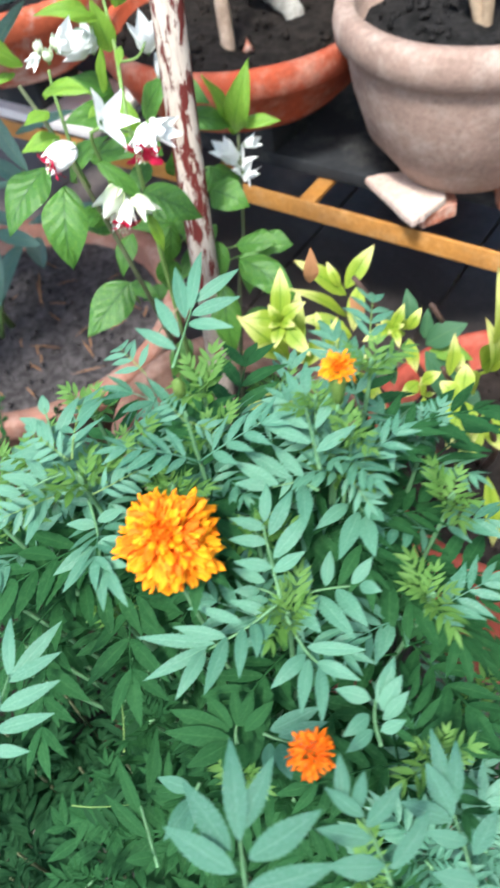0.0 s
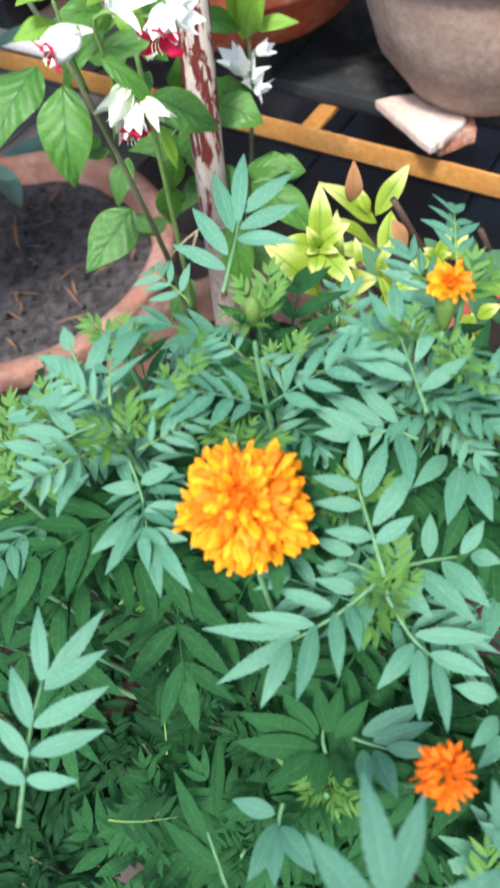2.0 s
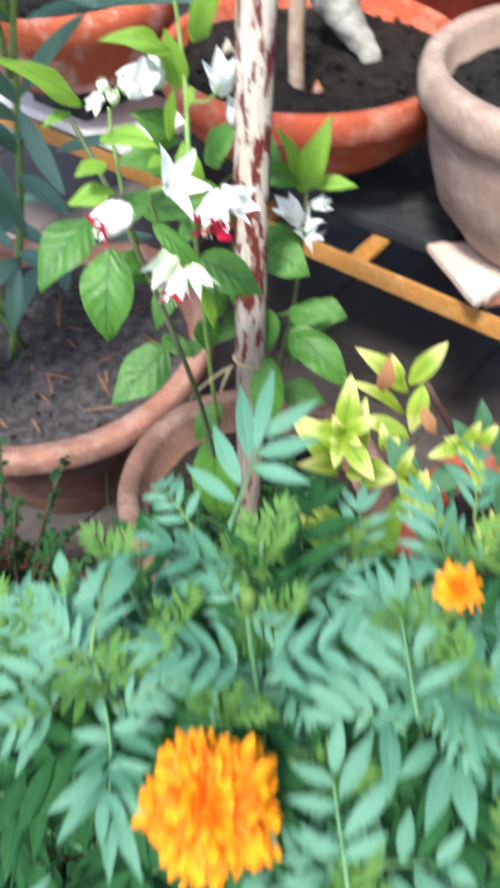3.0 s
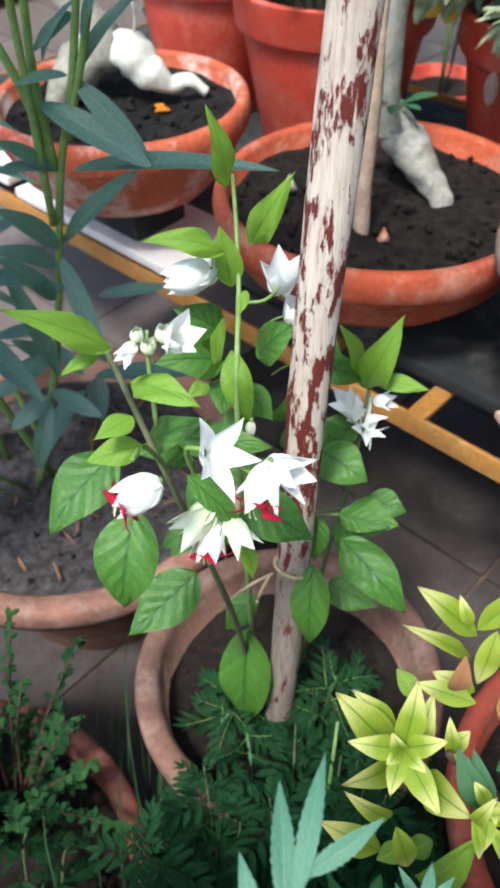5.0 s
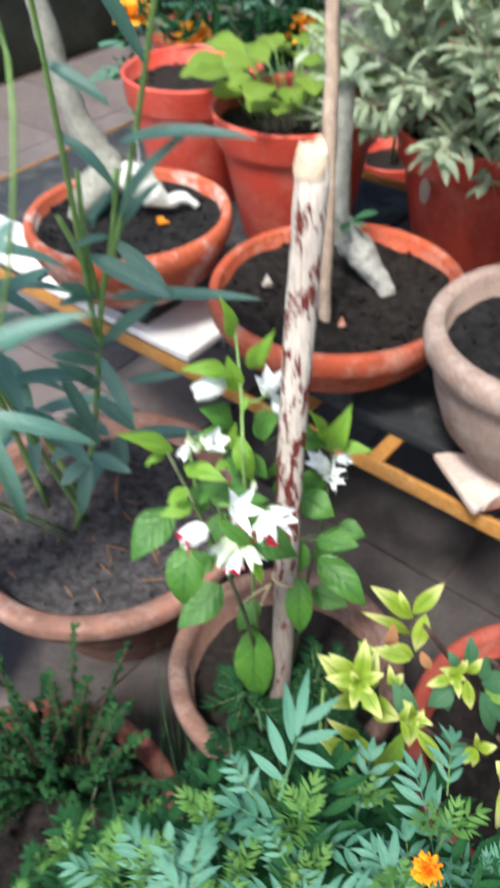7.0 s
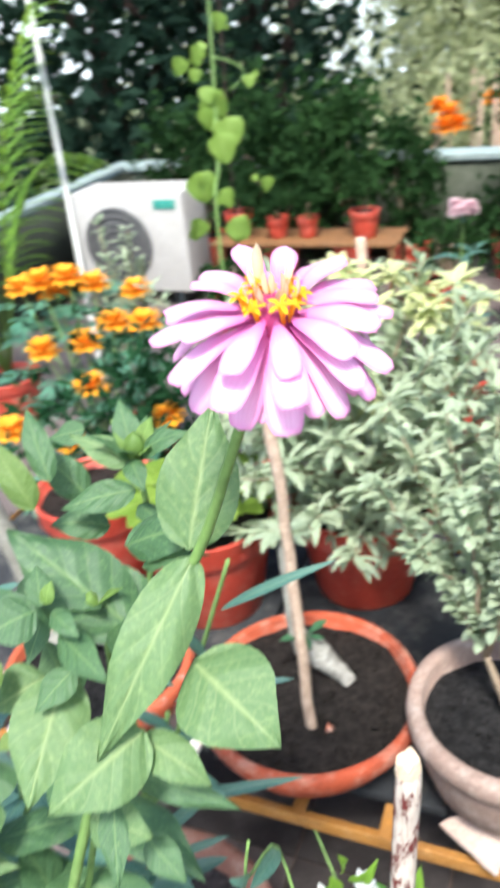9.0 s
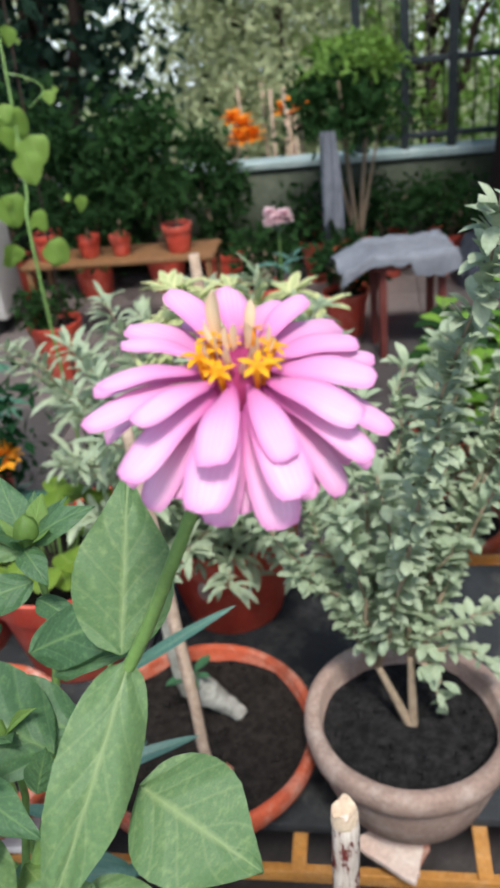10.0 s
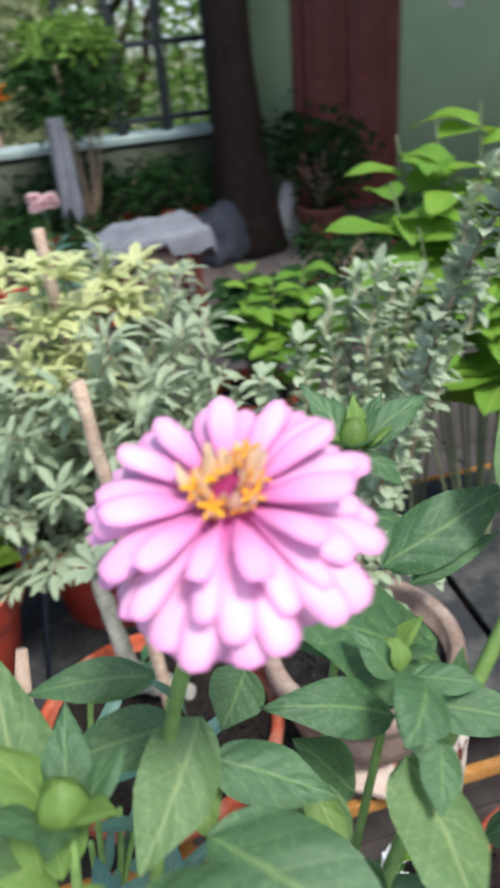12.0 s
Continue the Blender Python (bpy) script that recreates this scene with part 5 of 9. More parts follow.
lime_leaf((0.066, 0.425, 0.551), (0.075, 0.410, 0.555), 0.017)
lime_leaf((0.060, 0.400, 0.537), (0.068, 0.390, 0.511), 0.014)
lime_leaf((0.125, 0.525, 0.511), (0.084, 0.535, 0.549), 0.021)
lime_leaf((0.124, 0.522, 0.490), (0.074, 0.515, 0.538), 0.012)
lime_leaf((0.119, 0.525, 0.521), (0.111, 0.535, 0.541), 0.010)
lime_leaf((0.124, 0.525, 0.518), (0.151, 0.535, 0.550), 0.018)
lime_leaf((0.135, 0.522, 0.522), (0.126, 0.505, 0.487), 0.018)
lime_leaf((0.124, 0.500, 0.487), (0.098, 0.510, 0.493), 0.018)
lime_leaf((0.158, 0.462, 0.515), (0.133, 0.458, 0.535), 0.011)
lime_leaf((0.158, 0.462, 0.520), (0.155, 0.468, 0.531), 0.008)
lime_leaf((0.160, 0.462, 0.520), (0.171, 0.465, 0.538), 0.011)
lime_leaf((0.160, 0.460, 0.513), (0.164, 0.445, 0.488), 0.013)
lime_leaf((0.163, 0.468, 0.519), (0.164, 0.485, 0.542), 0.016, 1)
lime_leaf((0.153, 0.468, 0.518), (0.145, 0.478, 0.530), 0.012, 1)
lime_leaf((0.175, 0.465, 0.504), (0.179, 0.475, 0.527), 0.013, 1)
lime_leaf((0.175, 0.462, 0.501), (0.205, 0.455, 0.522), 0.024, 1)
lime_leaf((0.178, 0.460, 0.496), (0.209, 0.445, 0.492), 0.019, 2)
lime_leaf((0.149, 0.455, 0.468), (0.147, 0.465, 0.494), 0.010, 1)
lime_leaf((0.173, 0.455, 0.501), (0.188, 0.440, 0.452), 0.015, 1)
lime_leaf((0.151, 0.460, 0.502), (0.128, 0.450, 0.488), 0.023, 1)
lime_leaf((0.173, 0.455, 0.501), (0.208, 0.440, 0.459), 0.015, 1)
lime_leaf((0.150, 0.440, 0.463), (0.143, 0.430, 0.452), 0.017, 1)
lime_leaf((0.099, 0.395, 0.557), (0.106, 0.400, 0.576), 0.011)
lime_leaf((0.097, 0.395, 0.560), (0.095, 0.385, 0.546), 0.008)
lime_leaf((0.100, 0.395, 0.557), (0.122, 0.375, 0.529), 0.013)
lime_leaf((0.098, 0.400, 0.555), (0.093, 0.420, 0.582), 0.015, 1)
lime_leaf((0.156, 0.400, 0.509), (0.154, 0.405, 0.527), 0.006)
lime_leaf((0.156, 0.400, 0.510), (0.153, 0.392, 0.495), 0.007)
lime_leaf((0.157, 0.400, 0.510), (0.164, 0.398, 0.514), 0.005)
lime_leaf((0.162, 0.370, 0.560), (0.166, 0.380, 0.589), 0.012)
lime_leaf((0.161, 0.370, 0.556), (0.163, 0.355, 0.534), 0.012)
lime_leaf((0.174, 0.365, 0.523), (0.177, 0.350, 0.506), 0.014)
lime_leaf((0.068, 0.400, 0.513), (0.053, 0.395, 0.504), 0.014, 2)
lime_leaf((0.086, 0.410, 0.491), (0.070, 0.405, 0.486), 0.016, 2)
lime_leaf((0.136, 0.410, 0.475), (0.155, 0.415, 0.489), 0.016, 1)
lime_leaf((0.146, 0.384, 0.544), (0.130, 0.372, 0.545), 0.012)
lime_leaf((0.148, 0.384, 0.543), (0.160, 0.380, 0.554), 0.011)
lime_leaf((0.166, 0.356, 0.552), (0.149, 0.327, 0.537), 0.018)
lime_leaf((0.167, 0.357, 0.553), (0.175, 0.375, 0.564), 0.016)
lime_leaf((0.164, 0.356, 0.552), (0.154, 0.366, 0.561), 0.015)
lime_leaf((0.163, 0.352, 0.555), (0.165, 0.328, 0.546), 0.017)
lime_leaf((0.171, 0.400, 0.546), (0.179, 0.387, 0.548), 0.017)
lime_leaf((0.200, 0.443, 0.464), (0.210, 0.419, 0.456), 0.021, 1)
for at_d, d_d in (((0.113, 0.452, 0.572), (0.3, -0.2, -0.6)),):
    put("dry_leaf", LIME_SHAPES[1].mesh("dry_leaf", DRY_LEAF), lime, aim(at_d, d_d, (0, -1, 0.3), 0.022), "brown dried leaf")
put("dry_leaf", LIME_SHAPES[2].mesh("dry_leaf", DRY_LEAF), lime, aim((0.083, 0.44, 0.60), (0.1, 0.15, 1), (0, -1, 0.1), 0.026), "brown dried leaf")
stem([(0.26, 0.55, 0.22), (0.19, 0.50, 0.42), (0.122, 0.48, 0.565)], 0.004, 0.0022, RED_STEM, lime)
stem([(0.25, 0.54, 0.22), (0.15, 0.46, 0.42), (0.085, 0.425, 0.565)], 0.004, 0.0022, RED_STEM, lime)
stem([(0.25, 0.53, 0.22), (0.16, 0.43, 0.44), (0.105, 0.395, 0.56)], 0.0035, 0.002, RED_STEM, lime)
stem([(0.28, 0.54, 0.22), (0.23, 0.49, 0.42), (0.176, 0.458, 0.545)], 0.0035, 0.002, RED_STEM, lime)
stem([(0.27, 0.53, 0.22), (0.22, 0.44, 0.40), (0.165, 0.392, 0.545)], 0.0035, 0.002, RED_STEM, lime)
stem([(0.27, 0.53, 0.22), (0.23, 0.42, 0.40), (0.182, 0.35, 0.54)], 0.0035, 0.002, RED_STEM, lime)

# ---- the marigold in front ----
marigold = thing("marigold_plant", (0.02, 0.21, 0.21), "bushy marigold with orange blooms and feathery blue green leaves", "flowering plant")


def frond_plan(pairs, bend, narrow, seed):
    """The rib of a feathered leaf one unit long, and its toothed leaflets with their poses."""
    own = random.Random(seed)
    line = []
    for i in range(9):
        t = i / 8
        ang = bend * t
        line.append(Vector((0.03 * math.sin(t * 3 + seed), math.sin(ang) / bend, -(1 - math.cos(ang)) / bend)))
    rib = tube(line, [0.013 - 0.008 * i / 8 for i in range(9)], 5)
    leaflets = []
    for i in range(pairs):
        t = 0.20 + 0.68 * i / (pairs - 1)
        at = line[min(int(t * 8), 7)].lerp(line[min(int(t * 8) + 1, 8)], t * 8 % 1)
        ahead = (line[min(int(t * 8) + 1, 8)] - line[min(int(t * 8), 7)]).normalized()
        size = (0.31 + 0.20 * math.sin(math.pi * (0.15 + 0.8 * t))) * (narrow / 0.25) * own.uniform(0.85, 1.1)
        for side in (-1, 1):
            spread = radians(own.uniform(42, 62) - 16 * t)
            d = ahead * math.cos(spread) + Vector((side, 0, own.uniform(-0.05, 0.25))) * math.sin(spread)
            leaflets.append(aim(at, d, (-side * 0.15, 0, 1), size, own.uniform(-0.25, 0.25)))
    leaflets.append(aim(line[7], line[8] - line[7], (0, 0, 1), 0.44 * narrow / 0.25))
    return rib, leaflets


LEAFLET_GEO = [leaf(1, 0.25 + 0.02 * i, 18, 0.43, 1.0, 0.25, 0.15 + 0.18 * i, 0.015, 0.13, 0.1, 5, 0.1 * (i - 1), 0.2) for i in range(3)]


def frond(pairs, bend, narrow, seed):
    """A feathered leaf as one piece."""
    rib, leaflets = frond_plan(pairs, bend, narrow, seed)
    g = Geo().join(rib)
    for k, m in enumerate(leaflets):
        g.join(LEAFLET_GEO[k % 3], m)
    return g


FROND_KINDS = [(4 + i % 2, 0.35 + 0.2 * (i % 4), 0.25, i) for i in range(6)]
FROND_GEO = [frond(*kind) for kind in FROND_KINDS]
FROND_PLANS = [frond_plan(*kind) for kind in FROND_KINDS] + [frond_plan(3, 0.3, 0.33, 21), frond_plan(6, 0.25, 0.15, 22)]
RIB_MESH = [plan[0].mesh("frond", STEM_GREEN) for plan in FROND_PLANS]
FINGERS = [bowed(leaf(1, 0.28, 26, 0.42, 0.95, 0.22, 0.2 + 0.2 * i, 0.012, 0.12, 0.12, 7, 0.08 * (i - 1), 0.1)) for i in range(3)]
FINGER_MESH = [[g.mesh("leaflet", mat) for g in FINGERS] for mat in (MARIGOLD_LEAF, MARIGOLD_SHADED, MARIGOLD_BLUE)]
LEAFLET_MESH = [[g.mesh("leaflet", mat) for g in LEAFLET_GEO] for mat in (MARIGOLD_LEAF, MARIGOLD_DARK)]
FRONDS = [g.mesh("frond", MARIGOLD_LEAF) for g in FROND_GEO]
FRONDS_YOUNG = [g.mesh("young_frond", MARIGOLD_YOUNG) for g in FROND_GEO]
LEAFLET_LOW = [leaf(1, 0.27, 5, 0.45, 0.82, 0.3, 0.3, cols=3)]
FROND_LOW = []
for kind in FROND_KINDS:
    plan = frond_plan(*kind)
    g = Geo().join(tube([(0, 0, 0), (0, 0.5, -0.05), (0, 0.95, -0.2)], [0.012, 0.009, 0.005], 3, cap=False))
    for m in plan[1]:
        g.join(LEAFLET_LOW[0], m)
    FROND_LOW.append(g)
FRONDS_SHADED = [g.mesh("shaded_frond", MARIGOLD_SHADED) for g in FROND_GEO]
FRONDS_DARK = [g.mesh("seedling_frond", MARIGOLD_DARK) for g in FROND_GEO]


def shoot(plant, root, apex, size=0.055, turns=4, start=0.0, old=None, young=None, reach=1.0, bare=False, stem_r=0.0013, bark=None, gather=None, split=False):
    """A shoot with crossed pairs of feathered leaves that open downwards from its tip."""
    apex, root = Vector(apex), Vector(root)
    middle = root.lerp(apex, 0.55) + Vector((0, 0, 0.02))
    stem([root, middle, apex - Vector((0, 0, 0.012)), apex], stem_r * 1.5, stem_r * 0.55, bark or RIB_GREEN, plant)
    axis = (apex - middle).normalized()
    for k in range(0 if bare or gather or split else 4):
        a = start + 0.8 + k * 1.57
        d = Vector((math.cos(a), math.sin(a), 0)) * 0.45 + axis
        put("frond", (young or FRONDS_YOUNG)[rnd.randrange(6)], plant, aim(apex - axis * 0.004, d, axis, size * 0.26 * reach))
    for level in range(turns):
        down = 0.006 + 0.019 * level
        at = apex - axis * down
        grown = min(1.0, 0.38 + 0.26 * level) * reach
        lift = max(0.05, 1.25 - 0.42 * level)
        for k in range(2):
            a = start + level * 1.45 + k * math.pi + rnd.uniform(-0.25, 0.25)
            d = Vector((math.cos(a), math.sin(a), 0)) + axis * lift
            if bare and level == 0:
                continue
            # lower pairs take the mesh whose colour holds the shade
            mesh = (young or FRONDS_YOUNG) if level == 0 else (old or (FRONDS if level < 2 else FRONDS_SHADED))
            pick, pose_s = rnd.randrange(6), aim(at, d, axis, size * grown * rnd.uniform(0.9, 1.12))
            if gather:
                gather.join(FROND_LOW[pick], pose_s)
            elif split:
                rib = put("frond", RIB_MESH[pick], plant, pose_s)
                for q, m in enumerate(FROND_PLANS[pick][1]):
                    put("leaflet", LEAFLET_MESH[1][q % 3], rib, pose_s @ m)
            else:
                put("frond", mesh[pick], plant, pose_s)


ROOT = (0.02, 0.21, 0.21)
shoot(marigold, ROOT, (-0.050, 0.235, 0.680), 0.067, 4, 0.4)
shoot(marigold, ROOT, (0.000, 0.238, 0.704), 0.056, 4, 1.9, bare=True, stem_r=0.0010)
shoot(marigold, ROOT, (0.006, 0.252, 0.676), 0.052, 4, 0.6, stem_r=0.0015)
shoot(marigold, ROOT, (-0.012, 0.228, 0.672), 0.050, 4, 2.7, stem_r=0.0015)
shoot(marigold, ROOT, (0.006, 0.282, 0.678), 0.070, 4, 1.2)
shoot(marigold, ROOT, (0.060, 0.236, 0.656), 0.070, 4, 2.2)
shoot(marigold, ROOT, (0.027, 0.171, 0.650), 0.058, 4, 0.9)
shoot(marigold, ROOT, (-0.004, 0.128, 0.595), 0.044, 4, 2.5, FRONDS_SHADED)
shoot(marigold, ROOT, (-0.052, 0.212, 0.600), 0.052, 3, 3.0, FRONDS_SHADED)
shoot(marigold, ROOT, (0.040, 0.082, 0.585), 0.050, 4, 1.4, FRONDS_SHADED)
shoot(marigold, ROOT, (0.085, 0.275, 0.678), 0.067, 4, 0.2)
shoot(marigold, ROOT, (0.062, 0.238, 0.692), 0.052, 4, 0.7, bare=True, stem_r=0.0010)
shoot(marigold, ROOT, (0.066, 0.228, 0.690), 0.046, 4, 1.9, stem_r=0.001)
shoot(marigold, ROOT, (0.054, 0.244, 0.694), 0.044, 4, 0.4, stem_r=0.001)
shoot(marigold, ROOT, (0.090, 0.180, 0.628), 0.062, 4, 2.0)
shoot(marigold, ROOT, (0.075, 0.115, 0.620), 0.055, 4, 0.3, FRONDS_SHADED)
shoot(marigold, ROOT, (-0.095, 0.240, 0.655), 0.062, 4, 2.7)
shoot(marigold, ROOT, (-0.015, 0.305, 0.625), 0.060, 4, 0.8)
shoot(marigold, ROOT, (0.045, 0.315, 0.630), 0.062, 4, 2.9)
shoot(marigold, ROOT, (0.112, 0.226, 0.632), 0.066, 4, 1.7)
shoot(marigold, ROOT, (0.124, 0.178, 0.500), 0.055, 3, 0.7)
for at, size, turn in (((-0.078, 0.262, 0.668), 0.060, 0.9), ((-0.048, 0.286, 0.672), 0.058, 2.1), ((-0.105, 0.272, 0.640), 0.060, 1.5), ((0.020, 0.205, 0.660), 0.056, 0.2), ((-0.030, 0.255, 0.670), 0.056, 1.1)):
    shoot(marigold, ROOT, at, size, 4, turn)
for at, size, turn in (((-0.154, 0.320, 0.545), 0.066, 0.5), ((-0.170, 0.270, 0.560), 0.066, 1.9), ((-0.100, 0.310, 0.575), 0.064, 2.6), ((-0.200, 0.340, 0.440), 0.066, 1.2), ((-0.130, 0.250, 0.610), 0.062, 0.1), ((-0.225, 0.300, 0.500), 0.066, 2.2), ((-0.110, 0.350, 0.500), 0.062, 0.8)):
    shoot(marigold, ROOT, at, size, 4, turn, FRONDS_SHADED, stem_r=0.0015)
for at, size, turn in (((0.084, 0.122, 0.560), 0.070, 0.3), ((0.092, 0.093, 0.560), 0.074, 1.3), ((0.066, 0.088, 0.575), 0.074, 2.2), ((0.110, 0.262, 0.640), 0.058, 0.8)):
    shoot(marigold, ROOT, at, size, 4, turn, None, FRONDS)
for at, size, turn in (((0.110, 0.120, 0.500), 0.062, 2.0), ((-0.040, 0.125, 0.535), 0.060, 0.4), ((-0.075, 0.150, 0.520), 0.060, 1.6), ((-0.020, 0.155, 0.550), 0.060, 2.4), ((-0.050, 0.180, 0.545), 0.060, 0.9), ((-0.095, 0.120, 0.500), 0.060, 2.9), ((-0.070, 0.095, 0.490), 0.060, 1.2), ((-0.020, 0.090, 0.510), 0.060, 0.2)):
    shoot(marigold, ROOT, at, size, 4, turn, FRONDS_SHADED, FRONDS_SHADED)
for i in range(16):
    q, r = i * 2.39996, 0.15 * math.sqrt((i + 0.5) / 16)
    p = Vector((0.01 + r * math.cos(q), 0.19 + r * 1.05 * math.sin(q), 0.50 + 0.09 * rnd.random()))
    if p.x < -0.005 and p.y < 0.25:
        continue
    shoot(marigold, ROOT, p - Vector((0, 0, 0.03)), 0.056, 3, q, FRONDS_SHADED, FRONDS_SHADED)


def near_frond(base, tip, dark=0):
    """A feathered leaf whose leaflets are pieces of their own."""
    base, tip = Vector(base), Vector(tip)
    kind = rnd.randrange(6)
    pose_f = aim(base, tip - base, (rnd.uniform(-0.2, 0.2), -0.5, 0.85), (tip - base).length / 1.25)
    rib = put("frond", RIB_MESH[kind], marigold, pose_f)
    for k, m in enumerate(FROND_PLANS[kind][1]):
        put("leaflet", LEAFLET_MESH[dark][k % 3], rib, pose_f @ m)


def frond_rib(*points):
    """The rib of a feathered leaf."""
    return stem(points, 0.0008, 0.0004, RIB_GREEN, marigold, "frond", sides=5)


def leaflet(parent, base, tip, width, old=0):
    """One toothed leaflet from the rib to its tip; old 1 is shade-dark, 2 bluish."""
    flat_leaf(parent, FINGER_MESH[old], base, tip, width, (rnd.uniform(-0.25, 0.25), -0.5, 0.85), 0.28).name = "leaflet"


rib = frond_rib((-0.095, 0.121, 0.655), (-0.091, 0.144, 0.658), (-0.086, 0.161, 0.660))
leaflet(rib, (-0.086, 0.160, 0.658), (-0.087, 0.187, 0.660), 0.0059)
leaflet(rib, (-0.086, 0.160, 0.658), (-0.065, 0.181, 0.660), 0.0062)
leaflet(rib, (-0.087, 0.159, 0.658), (-0.065, 0.167, 0.660), 0.0059)
leaflet(rib, (-0.090, 0.148, 0.658), (-0.065, 0.155, 0.660), 0.0068)
leaflet(rib, (-0.091, 0.140, 0.658), (-0.067, 0.142, 0.660), 0.0064)
leaflet(rib, (-0.092, 0.133, 0.658), (-0.076, 0.129, 0.660), 0.0053)
leaflet(rib, (-0.090, 0.147, 0.658), (-0.096, 0.168, 0.660), 0.0063)
leaflet(rib, (-0.091, 0.139, 0.658), (-0.101, 0.153, 0.660), 0.0061)
leaflet(rib, (-0.092, 0.132, 0.658), (-0.102, 0.140, 0.660), 0.0055)
rib = frond_rib((-0.000, 0.063, 0.690), (0.000, 0.070, 0.690), (0.000, 0.080, 0.690))
leaflet(rib, (0.000, 0.078, 0.692), (0.001, 0.108, 0.696), 0.0078, 2)
leaflet(rib, (0.001, 0.081, 0.692), (0.014, 0.100, 0.696), 0.0068, 2)
leaflet(rib, (-0.003, 0.076, 0.692), (-0.015, 0.097, 0.696), 0.0081, 2)
leaflet(rib, (0.002, 0.073, 0.692), (0.026, 0.082, 0.696), 0.0090, 2)
leaflet(rib, (-0.002, 0.070, 0.692), (-0.022, 0.085, 0.696), 0.0086, 2)
leaflet(rib, (0.000, 0.065, 0.692), (0.028, 0.067, 0.696), 0.0085, 2)
rib = frond_rib((0.043, 0.064, 0.670), (0.041, 0.076, 0.670), (0.038, 0.086, 0.670))
leaflet(rib, (0.039, 0.081, 0.672), (0.053, 0.091, 0.676), 0.0065, 2)
leaflet(rib, (0.040, 0.077, 0.672), (0.023, 0.082, 0.676), 0.0072, 2)
leaflet(rib, (0.042, 0.069, 0.672), (0.024, 0.071, 0.676), 0.0081, 2)
leaflet(rib, (0.044, 0.068, 0.672), (0.060, 0.082, 0.676), 0.0066, 2)
leaflet(rib, (0.039, 0.084, 0.672), (0.028, 0.094, 0.676), 0.0055, 2)
leaflet(rib, (0.037, 0.086, 0.672), (0.042, 0.097, 0.676), 0.0048, 2)
leaflet(rib, (0.033, 0.088, 0.672), (0.035, 0.104, 0.676), 0.0055, 2)
rib = frond_rib((0.073, 0.063, 0.638), (0.073, 0.082, 0.638), (0.072, 0.096, 0.638))
leaflet(rib, (0.072, 0.087, 0.640), (0.067, 0.106, 0.644), 0.0088, 2)
leaflet(rib, (0.072, 0.095, 0.640), (0.072, 0.118, 0.644), 0.0061, 2)
leaflet(rib, (0.074, 0.091, 0.640), (0.080, 0.112, 0.644), 0.0061, 2)
leaflet(rib, (0.071, 0.086, 0.640), (0.054, 0.094, 0.644), 0.0076, 2)
leaflet(rib, (0.074, 0.078, 0.640), (0.060, 0.083, 0.644), 0.0067, 2)
leaflet(rib, (0.075, 0.074, 0.640), (0.087, 0.086, 0.644), 0.0074, 2)
leaflet(rib, (0.074, 0.065, 0.640), (0.059, 0.070, 0.644), 0.0076, 2)
rib = frond_rib((0.053, 0.116, 0.638), (0.053, 0.127, 0.638), (0.057, 0.139, 0.638))
leaflet(rib, (0.055, 0.132, 0.640), (0.066, 0.148, 0.644), 0.0071)
leaflet(rib, (0.056, 0.129, 0.640), (0.067, 0.140, 0.644), 0.0070)
leaflet(rib, (0.056, 0.125, 0.640), (0.068, 0.133, 0.644), 0.0061)
leaflet(rib, (0.053, 0.134, 0.640), (0.040, 0.139, 0.644), 0.0071)
leaflet(rib, (0.051, 0.128, 0.640), (0.039, 0.120, 0.644), 0.0066)
leaflet(rib, (0.051, 0.122, 0.640), (0.039, 0.114, 0.644), 0.0057)
leaflet(rib, (0.054, 0.121, 0.640), (0.064, 0.122, 0.644), 0.0056)
rib = frond_rib((-0.042, 0.097, 0.600), (-0.045, 0.110, 0.602), (-0.047, 0.120, 0.605))
leaflet(rib, (-0.047, 0.115, 0.602), (-0.056, 0.142, 0.606), 0.0059, 1)
leaflet(rib, (-0.044, 0.125, 0.602), (-0.038, 0.152, 0.606), 0.0054, 1)
leaflet(rib, (-0.041, 0.125, 0.602), (-0.022, 0.123, 0.606), 0.0060, 1)
leaflet(rib, (-0.038, 0.100, 0.602), (-0.021, 0.116, 0.606), 0.0062, 1)
leaflet(rib, (-0.045, 0.108, 0.602), (-0.062, 0.127, 0.606), 0.0064, 1)
leaflet(rib, (-0.043, 0.101, 0.602), (-0.054, 0.100, 0.606), 0.0060, 1)
rib = frond_rib((-0.006, 0.288, 0.688), (0.001, 0.307, 0.690), (0.007, 0.324, 0.692))
leaflet(rib, (0.006, 0.323, 0.690), (0.016, 0.367, 0.693), 0.0071)
leaflet(rib, (0.008, 0.330, 0.690), (0.034, 0.347, 0.693), 0.0071)
leaflet(rib, (0.006, 0.321, 0.690), (0.032, 0.325, 0.693), 0.0074)
leaflet(rib, (0.004, 0.315, 0.690), (0.026, 0.303, 0.693), 0.0069)
leaflet(rib, (0.003, 0.319, 0.690), (0.001, 0.358, 0.693), 0.0081)
leaflet(rib, (-0.001, 0.306, 0.690), (-0.011, 0.336, 0.693), 0.0075)
leaflet(rib, (-0.003, 0.298, 0.690), (-0.022, 0.315, 0.693), 0.0063)
rib = frond_rib((0.025, 0.169, 0.668), (0.024, 0.182, 0.674), (0.023, 0.197, 0.680))
leaflet(rib, (0.024, 0.202, 0.674), (0.028, 0.220, 0.677), 0.0057)
leaflet(rib, (0.025, 0.195, 0.674), (0.038, 0.214, 0.677), 0.0068)
leaflet(rib, (0.025, 0.184, 0.674), (0.043, 0.201, 0.677), 0.0072)
